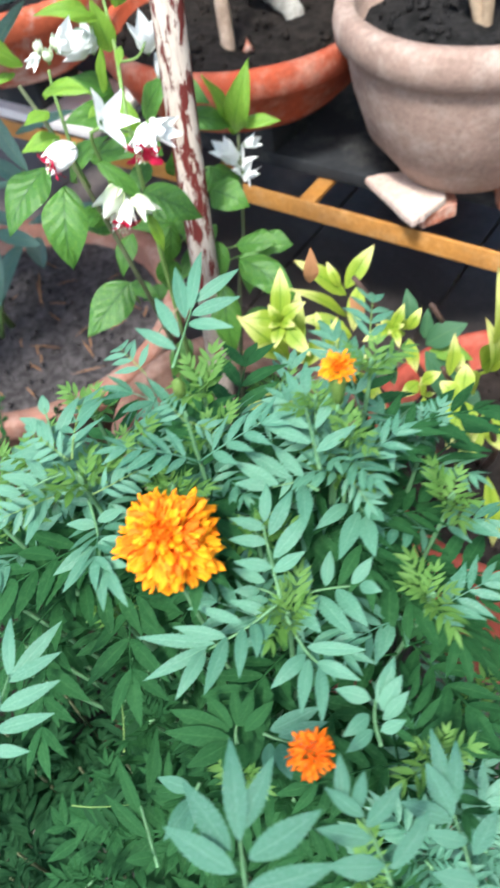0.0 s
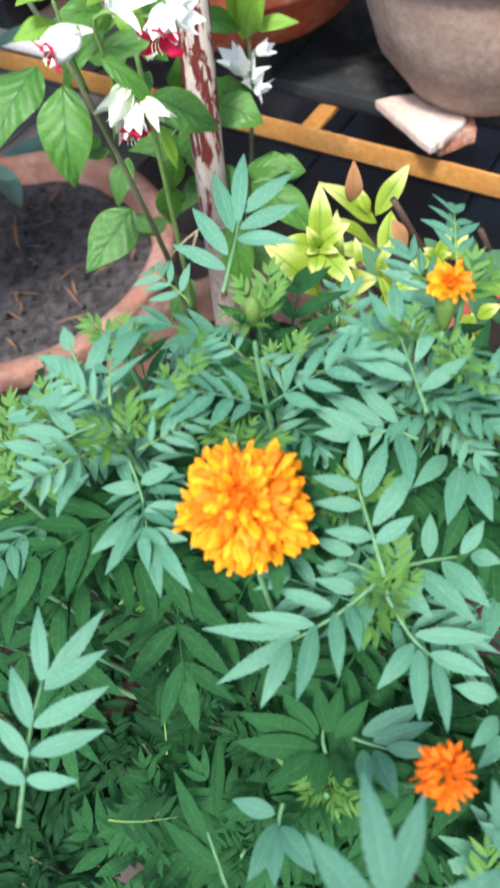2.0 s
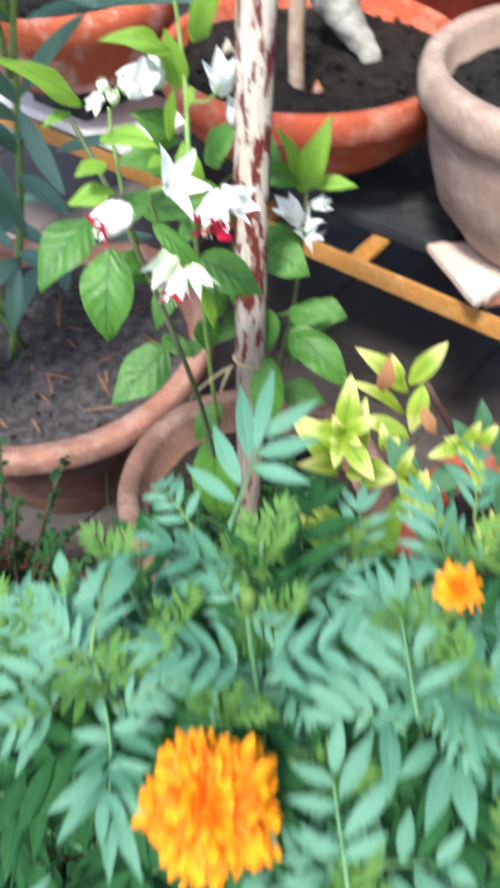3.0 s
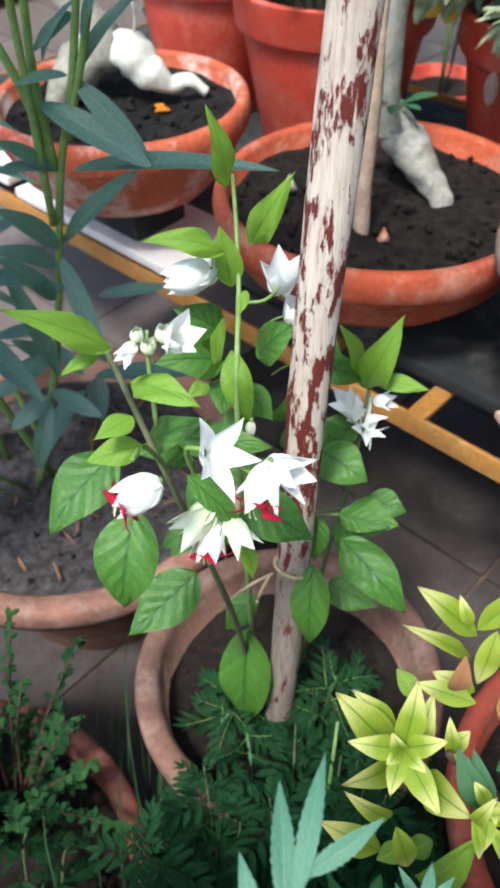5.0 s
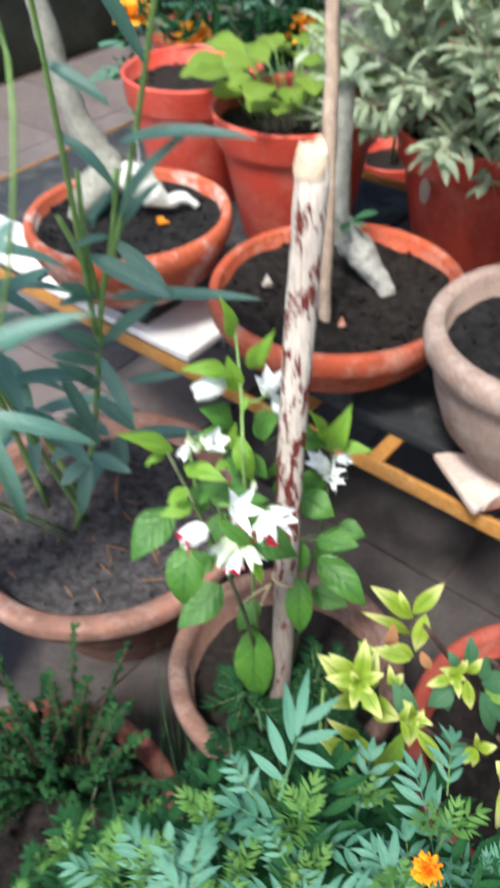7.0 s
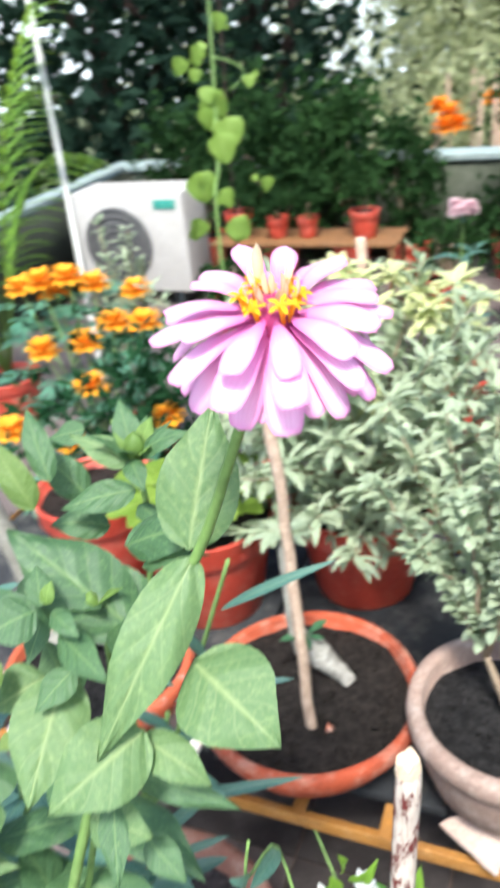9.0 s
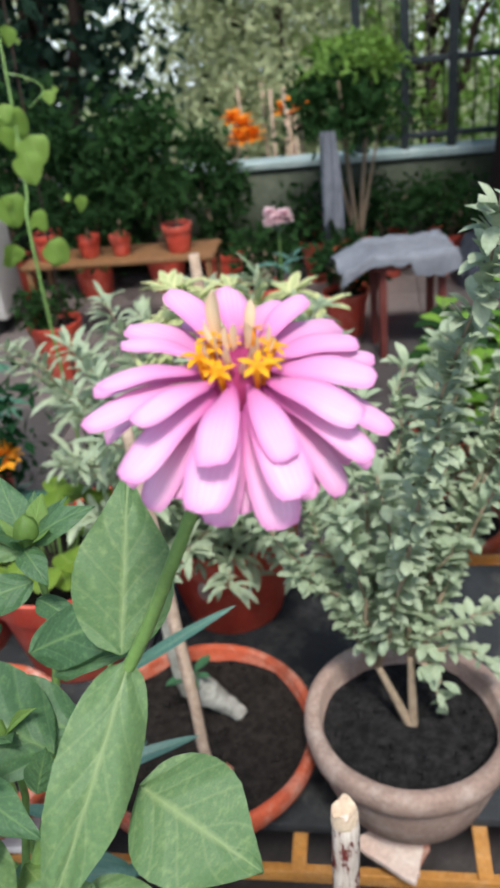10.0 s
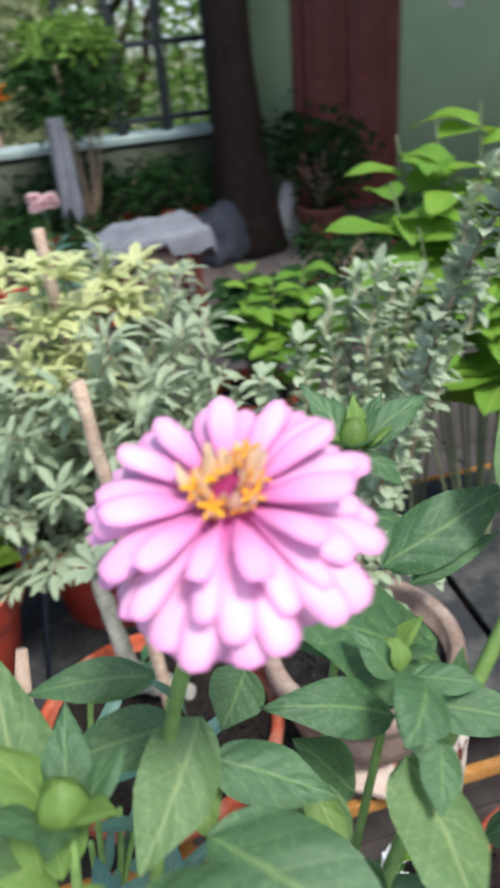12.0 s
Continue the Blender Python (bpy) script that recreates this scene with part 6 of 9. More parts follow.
leaflet(rib, (0.024, 0.199, 0.674), (0.010, 0.205, 0.677), 0.0054)
leaflet(rib, (0.024, 0.192, 0.674), (0.008, 0.195, 0.677), 0.0053)
leaflet(rib, (0.024, 0.180, 0.674), (0.009, 0.184, 0.677), 0.0055)
leaflet(rib, (0.024, 0.178, 0.674), (0.038, 0.183, 0.677), 0.0057)
rib = frond_rib((0.023, 0.171, 0.660), (0.009, 0.165, 0.656), (-0.007, 0.161, 0.652))
leaflet(rib, (0.008, 0.168, 0.656), (-0.010, 0.177, 0.659), 0.0050)
leaflet(rib, (0.001, 0.163, 0.656), (-0.020, 0.170, 0.659), 0.0058)
leaflet(rib, (-0.004, 0.161, 0.656), (-0.035, 0.168, 0.659), 0.0058)
leaflet(rib, (-0.007, 0.160, 0.656), (-0.033, 0.149, 0.659), 0.0058)
leaflet(rib, (-0.008, 0.159, 0.656), (-0.021, 0.139, 0.659), 0.0063)
leaflet(rib, (0.001, 0.163, 0.656), (-0.010, 0.139, 0.659), 0.0067)
leaflet(rib, (0.008, 0.166, 0.656), (0.004, 0.143, 0.659), 0.0056)
leaflet(rib, (0.013, 0.168, 0.656), (0.012, 0.150, 0.659), 0.0056)
rib = frond_rib((0.049, 0.214, 0.673), (0.042, 0.220, 0.673), (0.030, 0.220, 0.673))
leaflet(rib, (0.039, 0.221, 0.675), (0.020, 0.239, 0.679), 0.0069)
leaflet(rib, (0.033, 0.219, 0.675), (0.015, 0.233, 0.679), 0.0068)
leaflet(rib, (0.043, 0.217, 0.675), (0.039, 0.191, 0.679), 0.0075)
leaflet(rib, (0.044, 0.221, 0.675), (0.033, 0.239, 0.679), 0.0061)
leaflet(rib, (0.029, 0.219, 0.675), (0.014, 0.221, 0.679), 0.0057)
rib = frond_rib((0.030, 0.181, 0.646), (0.044, 0.182, 0.646), (0.059, 0.181, 0.646))
leaflet(rib, (0.031, 0.176, 0.648), (0.039, 0.159, 0.652), 0.0075)
leaflet(rib, (0.040, 0.179, 0.648), (0.052, 0.154, 0.652), 0.0079)
leaflet(rib, (0.049, 0.180, 0.648), (0.058, 0.158, 0.652), 0.0079)
leaflet(rib, (0.036, 0.180, 0.648), (0.039, 0.195, 0.652), 0.0060)
leaflet(rib, (0.045, 0.182, 0.648), (0.050, 0.197, 0.652), 0.0061)
leaflet(rib, (0.056, 0.181, 0.648), (0.067, 0.190, 0.652), 0.0061)
leaflet(rib, (0.059, 0.180, 0.648), (0.067, 0.173, 0.652), 0.0064)
rib = frond_rib((0.063, 0.228, 0.653), (0.066, 0.221, 0.653), (0.068, 0.213, 0.653))
leaflet(rib, (0.066, 0.212, 0.655), (0.052, 0.187, 0.659), 0.0084)
leaflet(rib, (0.068, 0.209, 0.655), (0.067, 0.185, 0.659), 0.0083)
leaflet(rib, (0.062, 0.217, 0.655), (0.045, 0.204, 0.659), 0.0068)
leaflet(rib, (0.069, 0.214, 0.655), (0.075, 0.202, 0.659), 0.0072)
leaflet(rib, (0.065, 0.221, 0.655), (0.079, 0.216, 0.659), 0.0069)
rib = frond_rib((0.026, 0.178, 0.650), (0.021, 0.183, 0.650), (0.016, 0.186, 0.650))
leaflet(rib, (0.017, 0.183, 0.652), (0.006, 0.183, 0.656), 0.0049)
leaflet(rib, (0.020, 0.187, 0.652), (0.007, 0.194, 0.656), 0.0053)
leaflet(rib, (0.020, 0.178, 0.652), (0.010, 0.178, 0.656), 0.0044)
leaflet(rib, (0.019, 0.173, 0.652), (0.004, 0.179, 0.656), 0.0055)
leaflet(rib, (0.016, 0.172, 0.652), (0.014, 0.151, 0.656), 0.0058)
leaflet(rib, (0.020, 0.171, 0.652), (0.018, 0.160, 0.656), 0.0047)
rib = frond_rib((-0.003, 0.133, 0.620), (-0.003, 0.137, 0.620), (-0.002, 0.141, 0.620))
leaflet(rib, (-0.005, 0.135, 0.622), (-0.032, 0.141, 0.626), 0.0087, 1)
leaflet(rib, (-0.006, 0.133, 0.622), (-0.024, 0.125, 0.626), 0.0079, 1)
leaflet(rib, (-0.005, 0.138, 0.622), (-0.029, 0.150, 0.626), 0.0087, 1)
leaflet(rib, (-0.004, 0.139, 0.622), (-0.013, 0.154, 0.626), 0.0076, 1)
leaflet(rib, (-0.001, 0.139, 0.622), (-0.001, 0.155, 0.626), 0.0061, 1)
leaflet(rib, (0.000, 0.139, 0.622), (0.007, 0.152, 0.626), 0.0061, 1)
leaflet(rib, (0.001, 0.137, 0.622), (0.015, 0.146, 0.626), 0.0065, 1)
leaflet(rib, (-0.004, 0.133, 0.622), (-0.009, 0.120, 0.626), 0.0071, 1)
leaflet(rib, (-0.000, 0.132, 0.622), (-0.001, 0.120, 0.626), 0.0064, 1)
rib = frond_rib((0.008, 0.139, 0.610), (0.013, 0.136, 0.610), (0.019, 0.133, 0.610))
leaflet(rib, (0.011, 0.139, 0.612), (0.034, 0.144, 0.616), 0.0083, 2)
leaflet(rib, (0.014, 0.136, 0.612), (0.036, 0.137, 0.616), 0.0070, 2)
leaflet(rib, (0.018, 0.133, 0.612), (0.034, 0.128, 0.616), 0.0062, 2)
leaflet(rib, (0.014, 0.133, 0.612), (0.017, 0.116, 0.616), 0.0082, 2)
leaflet(rib, (0.010, 0.134, 0.612), (0.008, 0.119, 0.616), 0.0066, 2)
rib = frond_rib((-0.020, 0.121, 0.618), (-0.022, 0.117, 0.618), (-0.023, 0.113, 0.618))
leaflet(rib, (-0.023, 0.115, 0.620), (-0.035, 0.100, 0.624), 0.0076, 2)
leaflet(rib, (-0.022, 0.114, 0.620), (-0.014, 0.098, 0.624), 0.0076, 2)
leaflet(rib, (-0.023, 0.118, 0.620), (-0.036, 0.124, 0.624), 0.0066, 2)
leaflet(rib, (-0.024, 0.113, 0.620), (-0.027, 0.097, 0.624), 0.0065, 2)
rib = frond_rib((0.026, 0.168, 0.655), (0.031, 0.155, 0.649), (0.039, 0.147, 0.642))
leaflet(rib, (0.031, 0.153, 0.649), (0.015, 0.140, 0.652), 0.0065)
leaflet(rib, (0.032, 0.151, 0.649), (0.025, 0.128, 0.652), 0.0061)
leaflet(rib, (0.036, 0.147, 0.649), (0.032, 0.123, 0.652), 0.0058)
leaflet(rib, (0.035, 0.149, 0.649), (0.050, 0.137, 0.652), 0.0061)
leaflet(rib, (0.032, 0.156, 0.649), (0.055, 0.149, 0.652), 0.0059)
leaflet(rib, (0.030, 0.163, 0.649), (0.041, 0.175, 0.652), 0.0051)
rib = frond_rib((-0.051, 0.232, 0.672), (-0.048, 0.217, 0.668), (-0.048, 0.203, 0.664))
leaflet(rib, (-0.050, 0.209, 0.668), (-0.066, 0.196, 0.671), 0.0065)
leaflet(rib, (-0.049, 0.207, 0.668), (-0.062, 0.187, 0.671), 0.0061)
leaflet(rib, (-0.047, 0.200, 0.668), (-0.045, 0.175, 0.671), 0.0057)
leaflet(rib, (-0.045, 0.199, 0.668), (-0.035, 0.175, 0.671), 0.0057)
leaflet(rib, (-0.047, 0.202, 0.668), (-0.034, 0.194, 0.671), 0.0052)
leaflet(rib, (-0.048, 0.210, 0.668), (-0.033, 0.208, 0.671), 0.0055)
leaflet(rib, (-0.048, 0.220, 0.668), (-0.061, 0.221, 0.671), 0.0054)
leaflet(rib, (-0.048, 0.222, 0.668), (-0.035, 0.224, 0.671), 0.0054)
rib = frond_rib((0.050, 0.212, 0.690), (0.050, 0.228, 0.692), (0.050, 0.249, 0.694))
leaflet(rib, (0.050, 0.233, 0.692), (0.031, 0.248, 0.695), 0.0059)
leaflet(rib, (0.049, 0.225, 0.692), (0.030, 0.237, 0.695), 0.0057)
leaflet(rib, (0.050, 0.243, 0.692), (0.045, 0.267, 0.695), 0.0060)
leaflet(rib, (0.051, 0.250, 0.692), (0.055, 0.270, 0.695), 0.0055)
leaflet(rib, (0.052, 0.232, 0.692), (0.066, 0.252, 0.695), 0.0055)
leaflet(rib, (0.050, 0.220, 0.692), (0.069, 0.228, 0.695), 0.0057)
rib = frond_rib((-0.058, 0.238, 0.685), (-0.068, 0.237, 0.683), (-0.084, 0.232, 0.680))
leaflet(rib, (-0.070, 0.237, 0.683), (-0.086, 0.242, 0.686), 0.0060)
leaflet(rib, (-0.077, 0.232, 0.683), (-0.091, 0.237, 0.686), 0.0055)
leaflet(rib, (-0.066, 0.237, 0.683), (-0.076, 0.252, 0.686), 0.0056)
leaflet(rib, (-0.074, 0.230, 0.683), (-0.085, 0.212, 0.686), 0.0058)
leaflet(rib, (-0.066, 0.228, 0.683), (-0.073, 0.202, 0.686), 0.0058)
rib = frond_rib((-0.056, 0.240, 0.690), (-0.060, 0.252, 0.695), (-0.063, 0.264, 0.700))
leaflet(rib, (-0.064, 0.265, 0.695), (-0.065, 0.275, 0.698), 0.0055)
leaflet(rib, (-0.061, 0.255, 0.695), (-0.075, 0.263, 0.698), 0.0056)
leaflet(rib, (-0.059, 0.249, 0.695), (-0.048, 0.270, 0.698), 0.0059)
leaflet(rib, (-0.057, 0.239, 0.695), (-0.041, 0.252, 0.698), 0.0055)
leaflet(rib, (-0.059, 0.244, 0.695), (-0.078, 0.241, 0.698), 0.0055)
near_frond((-0.020, 0.291, 0.683), (-0.036, 0.318, 0.695))
near_frond((-0.052, 0.235, 0.697), (-0.074, 0.251, 0.708))
near_frond((-0.060, 0.223, 0.688), (-0.082, 0.209, 0.702))
near_frond((-0.050, 0.235, 0.697), (-0.050, 0.280, 0.705))
near_frond((-0.045, 0.222, 0.688), (-0.017, 0.229, 0.694))
near_frond((0.062, 0.233, 0.668), (0.035, 0.247, 0.684))
near_frond((0.064, 0.229, 0.666), (0.071, 0.203, 0.666))
near_frond((0.064, 0.239, 0.667), (0.062, 0.283, 0.680))
near_frond((0.091, 0.295, 0.671), (0.103, 0.336, 0.682))
near_frond((0.029, 0.255, 0.677), (0.048, 0.248, 0.673))
near_frond((-0.002, 0.253, 0.687), (0.018, 0.240, 0.684))
near_frond((-0.004, 0.257, 0.683), (-0.016, 0.281, 0.688))
# leaves deep in the gap, shade-dark in colour
near_frond((-0.067, 0.165, 0.548), (-0.063, 0.210, 0.562), 1)
near_frond((-0.093, 0.145, 0.546), (-0.059, 0.134, 0.551), 1)
PETAL_GEO = [leaf(1, 0.21 + 0.03 * i, 10, 0.80, 0.42, 0.25, 0.1 + 0.3 * i, 0.34, 0.16, 0.2, 7, 0.4 * (i - 1.5)) for i in range(5)]


def ruffled(parent, at, axis, radius, count, material, name="bloom", reach=105, seed=1):
    """A double bloom: small ruffled petals standing all over a dome, the lowest hanging, on a green cup."""
    own = random.Random(seed)
    axis = Vector(axis).normalized()
    side = axis.cross(Vector((1, 0.3, 0))).normalized()
    other = axis.cross(side)
    at = Vector(at)
    cup = lathe([(radius * 0.10, -radius * 1.25), (radius * 0.26, -radius * 1.0), (radius * 0.34, -radius * 0.6), (radius * 0.30, -radius * 0.35), (radius * 0.1, -radius * 0.2)], 14, 0.06)
    bloom = part(name, Geo().join(cup, aim(at, side, axis)), BUD_GREEN, parent, "orange ruffled marigold bloom")
    meshes = [g.mesh("petal", material) for g in PETAL_GEO]
    deep = [g.mesh("petal", MARIGOLD_DEEP) for g in PETAL_GEO]
    for k in range(count):
        t = (k + 0.5) / count
        polar = radians(reach) * t ** 0.62
        q = k * 2.39996 + own.uniform(-0.25, 0.25)
        outward = side * math.cos(q) + other * math.sin(q)
        n = outward * math.sin(polar) + axis * math.cos(polar) * 0.75
        if count > 300 and t > 0.5 and outward.y < -0.88 and abs(outward.x + 0.22) < 0.13:
            continue
        lean = min(max(own.uniform(0.0, 0.6), polar * 1.2 + 0.1), 2.1)
        d = outward * math.sin(lean) + axis * math.cos(lean)
        d = (d + Vector((own.gauss(0, 1), own.gauss(0, 1), own.gauss(0, 1))) * 0.2).normalized()
        foot = at + n * radius * 0.40
        put("petal", (deep if t < 0.30 and k % 2 else meshes)[own.randrange(5)], bloom, aim(foot, d, axis * 1.0 - outward * 0.6, radius * (0.52 + 0.15 * t) * (1 + 0.13 * math.sin(5 * q + 1)) * own.uniform(0.65, 1.22), own.uniform(-0.8, 0.8)))
    for k in range(count // 8):
        q = k * 2.39996
        foot = at + axis * radius * 0.42 + (side * math.cos(q) + other * math.sin(q)) * radius * 0.22 * math.sqrt(8 * k / count)
        put("petal", (deep if k % 3 else meshes)[own.randrange(5)], bloom, aim(foot, spray(axis, 0.28), side, radius * own.uniform(0.26, 0.44), own.uniform(-1.5, 1.5)))
    return bloom


ruffled(marigold, (-0.014, 0.189, 0.693), (-0.05, -0.30, 0.9), 0.0200, 760, MARIGOLD_PETAL, seed=3)
ruffled(marigold, (0.026, 0.110, 0.662), (0.1, -0.1, 0.95), 0.0090, 170, MARIGOLD_DEEP, seed=4)
ruffled(marigold, (0.064, 0.241, 0.715), (0.02, -0.1, 1), 0.0084, 150, MARIGOLD_PETAL, reach=52, seed=5)
part("calyx", Geo().join(lathe([(0.0012, -0.017), (0.0028, -0.011), (0.0040, -0.004), (0.0043, 0.002), (0.0030, 0.002)], 14, 0.10), Matrix.Translation((0.064, 0.241, 0.713))), BUD_GREEN, marigold, "green ribbed calyx")
bud = part("bud", Geo().join(lathe([(0.0015, -0.009), (0.0034, -0.006), (0.0042, 0), (0.0038, 0.004), (0.002, 0.0065), (0.0005, 0.007)], 12, 0.08), Matrix.Translation((0.0, 0.236, 0.727)) @ Matrix.Scale(0.62, 4)), BUD_GREEN, marigold, "pale green flower bud")
for p, s in (((-0.014, 0.186, 0.66), 1), ((0.026, 0.110, 0.65), 1), ((0.064, 0.241, 0.70), 1)):
    stem([ROOT, Vector(ROOT).lerp(Vector(p), 0.6) + Vector((0, 0, 0.01)), p], 0.0020, 0.0009, RIB_GREEN, marigold)

# ---- small growth between the pots ----
seedling = thing("marigold_seedling", (0.055, 0.60, 0.224), "dark green marigold seedlings at the foot of the stake", "seedling")
for p, s in (((0.050, 0.590, 0.34), 0.05), ((0.075, 0.600, 0.31), 0.05), ((0.03, 0.57, 0.30), 0.045), ((-0.045, 0.565, 0.31), 0.045), ((-0.02, 0.54, 0.29), 0.05), ((0.09, 0.57, 0.28), 0.05)):
    shoot(seedling, (0.045 if p[0] > 0 else -0.03, 0.60, 0.222), p, s, 4, p[0] * 40, FRONDS_DARK, FRONDS_DARK, split=True)
ferny = thing("feathery_weed", (0.02, 0.42, 0.0), "tangle of dark feathery weeds between the pots", "weeds")
weed = Geo()
for i in range(22):
    x, y = rnd.uniform(-0.10, 0.10), rnd.uniform(0.38, 0.50)
    shoot(ferny, (x * 0.7, y, 0.0), (x + rnd.uniform(-0.04, 0.04), y + rnd.uniform(-0.03, 0.03), rnd.uniform(0.24, 0.37)), 0.045, 4, i * 1.3, FRONDS_DARK, FRONDS_DARK, stem_r=0.0009, bark=STEM_DARK, gather=weed)
for i in range(6):
    x, y = rnd.uniform(-0.34, -0.17), rnd.uniform(0.34, 0.47)
    shoot(ferny, (x, y, 0.145), (x + rnd.uniform(-0.03, 0.03), y + rnd.uniform(-0.03, 0.03), rnd.uniform(0.20, 0.27)), 0.045, 4, i * 1.3, FRONDS_DARK, FRONDS_DARK, stem_r=0.0009, bark=STEM_DARK, gather=weed)
over = random.Random(9)
for i in range(13):
    x = over.uniform(-0.07, 0.10)
    shoot(ferny, (x * 0.8, 0.455, 0.0), (x, over.uniform(0.485, 0.545), over.uniform(0.30, 0.38)), 0.042, 4, i * 1.7, FRONDS_DARK, FRONDS_DARK, stem_r=0.0009, bark=STEM_DARK, gather=weed)
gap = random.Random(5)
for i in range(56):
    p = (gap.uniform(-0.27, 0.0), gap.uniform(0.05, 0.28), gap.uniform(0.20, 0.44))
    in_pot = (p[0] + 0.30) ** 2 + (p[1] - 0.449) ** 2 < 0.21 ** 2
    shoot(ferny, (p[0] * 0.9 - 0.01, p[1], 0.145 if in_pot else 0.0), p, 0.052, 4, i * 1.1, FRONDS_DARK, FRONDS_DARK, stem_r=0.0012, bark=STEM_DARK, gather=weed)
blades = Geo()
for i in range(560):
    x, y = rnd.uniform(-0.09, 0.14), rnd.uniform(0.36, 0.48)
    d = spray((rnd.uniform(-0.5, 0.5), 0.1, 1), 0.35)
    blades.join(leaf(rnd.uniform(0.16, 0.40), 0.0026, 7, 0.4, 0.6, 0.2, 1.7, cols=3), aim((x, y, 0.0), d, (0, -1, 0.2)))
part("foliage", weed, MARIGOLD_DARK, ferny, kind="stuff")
part("grass", blades, SIDE_GRASS, ferny, kind="stuff")
part("dry_stalk", tube(bent((0.0, 0.43, 0.0), (0.045, 0.52, 0.40), 0.01, 8, (1, 0, 0)), [0.0028 - 0.0002 * i for i in range(9)], 7), STEM_GREEN, ferny)

herb = thing("feathery_herb", (-0.275, 0.545, 0.15), "dark green parsley like herb with small crowded leaves", "herb")
for i in range(64):
    cx_h = -0.235 if i % 2 else -0.345
    a, r = i * 2.4, 0.030 + 0.05 * rnd.random()
    tip = Vector((cx_h + math.cos(a) * r * 1.5, 0.53 + math.sin(a) * r * 1.3, rnd.uniform(0.20, 0.36)))
    base_h = Vector((cx_h * 0.5 - 0.14 + math.cos(a) * 0.02, 0.545 + math.sin(a) * 0.02, 0.147))
    g = Geo()
    for k in range(58):
        t = 0.12 + 0.88 * (k / 58)
        p = base_h.lerp(tip, t) + Vector((0, 0, 0.02 * math.sin(t * 3)))
        g.join(leaf(rnd.uniform(0.006, 0.013), 0.0055, 4, 0.6, 0.6, 0.2, 0.4, cols=3), aim(p, spray((math.cos(a), math.sin(a), 0.4), 0.8)))
    sprig = stem([base_h, base_h.lerp(tip, 0.5) + Vector((0, 0, 0.02)), tip], 0.002, 0.0009, RED_STEM, herb, "stalk", sides=5)
    part("foliage", g, HERB_LEAF if i % 3 else MARIGOLD_DARK, sprig, kind="stuff")

# ---- tall zinnias ----
zinnia = thing("zinnia_plant", (-0.59, 0.71, 0.22), "tall zinnias with pale pink blooms and broad rough leaves", "flowering plant")
ZIN_SHAPES = [bowed(leaf(1, 0.45, 24, 0.37, 0.74, 0.18, 0.25 + 0.3 * i, 0.06, 0.012, 0.30, 9, 0.15 * (i - 1), 0.75)) for i in range(4)]
ZIN_MESH = [[s.mesh("zinnia_leaf", mat) for s in ZIN_SHAPES] for mat in (ZINNIA_LEAF, ZINNIA_DARK, BUD_GREEN, ZINNIA_PALE)]


def zinnia_leaf(base, tip, width, tone=0):
    flat_leaf(zinnia, ZIN_MESH[tone], base, tip, width, (rnd.uniform(-0.3, 0.1), -0.55, 0.75), 0.45)


zinnia_leaf((-0.143, 0.522, 1.266), (-0.111, 0.555, 1.330), 0.044)
zinnia_leaf((-0.141, 0.519, 1.264), (-0.215, 0.481, 1.185), 0.035)
zinnia_leaf((-0.154, 0.504, 1.207), (-0.127, 0.450, 1.185), 0.056)
zinnia_leaf((-0.163, 0.572, 1.226), (-0.127, 0.545, 1.241), 0.012, 1)
zinnia_leaf((-0.152, 0.607, 1.277), (-0.184, 0.633, 1.293), 0.019)
zinnia_leaf((-0.151, 0.608, 1.280), (-0.150, 0.635, 1.308), 0.018, 1)
zinnia_leaf((-0.148, 0.607, 1.282), (-0.119, 0.587, 1.299), 0.016, 1)
zinnia_leaf((-0.154, 0.605, 1.281), (-0.152, 0.582, 1.270), 0.014, 1)
zinnia_leaf((-0.192, 0.541, 1.194), (-0.182, 0.539, 1.220), 0.016, 1)
zinnia_leaf((-0.169, 0.584, 1.236), (-0.117, 0.543, 1.264), 0.029, 1)
zinnia_leaf((-0.162, 0.559, 1.196), (-0.214, 0.610, 1.215), 0.039, 1)
zinnia_leaf((-0.224, 0.552, 1.213), (-0.261, 0.589, 1.233), 0.023, 1)
zinnia_leaf((-0.218, 0.544, 1.220), (-0.200, 0.499, 1.216), 0.020, 1)
zinnia_leaf((-0.222, 0.546, 1.189), (-0.257, 0.497, 1.150), 0.043)
zinnia_leaf((-0.311, 0.577, 1.230), (-0.305, 0.501, 1.215), 0.042, 1)
zinnia_leaf((-0.346, 0.580, 1.233), (-0.320, 0.522, 1.242), 0.031, 1)
zinnia_leaf((-0.291, 0.589, 1.238), (-0.275, 0.548, 1.227), 0.024, 1)
zinnia_leaf((-0.287, 0.596, 1.251), (-0.337, 0.584, 1.237), 0.029)
zinnia_leaf((-0.350, 0.624, 1.213), (-0.318, 0.660, 1.280), 0.035)
zinnia_leaf((-0.351, 0.606, 1.229), (-0.367, 0.618, 1.244), 0.015, 2)
zinnia_leaf((-0.356, 0.609, 1.226), (-0.390, 0.582, 1.195), 0.035)
zinnia_leaf((-0.330, 0.576, 1.198), (-0.369, 0.567, 1.183), 0.036, 3)
zinnia_leaf((-0.279, 0.616, 1.226), (-0.314, 0.647, 1.222), 0.023, 1)
zinnia_leaf((-0.271, 0.633, 1.235), (-0.306, 0.668, 1.238), 0.017, 1)
zinnia_leaf((-0.147, 0.607, 1.286), (-0.135, 0.616, 1.300), 0.011, 2)
zinnia_leaf((-0.224, 0.552, 1.235), (-0.221, 0.572, 1.249), 0.015, 1)
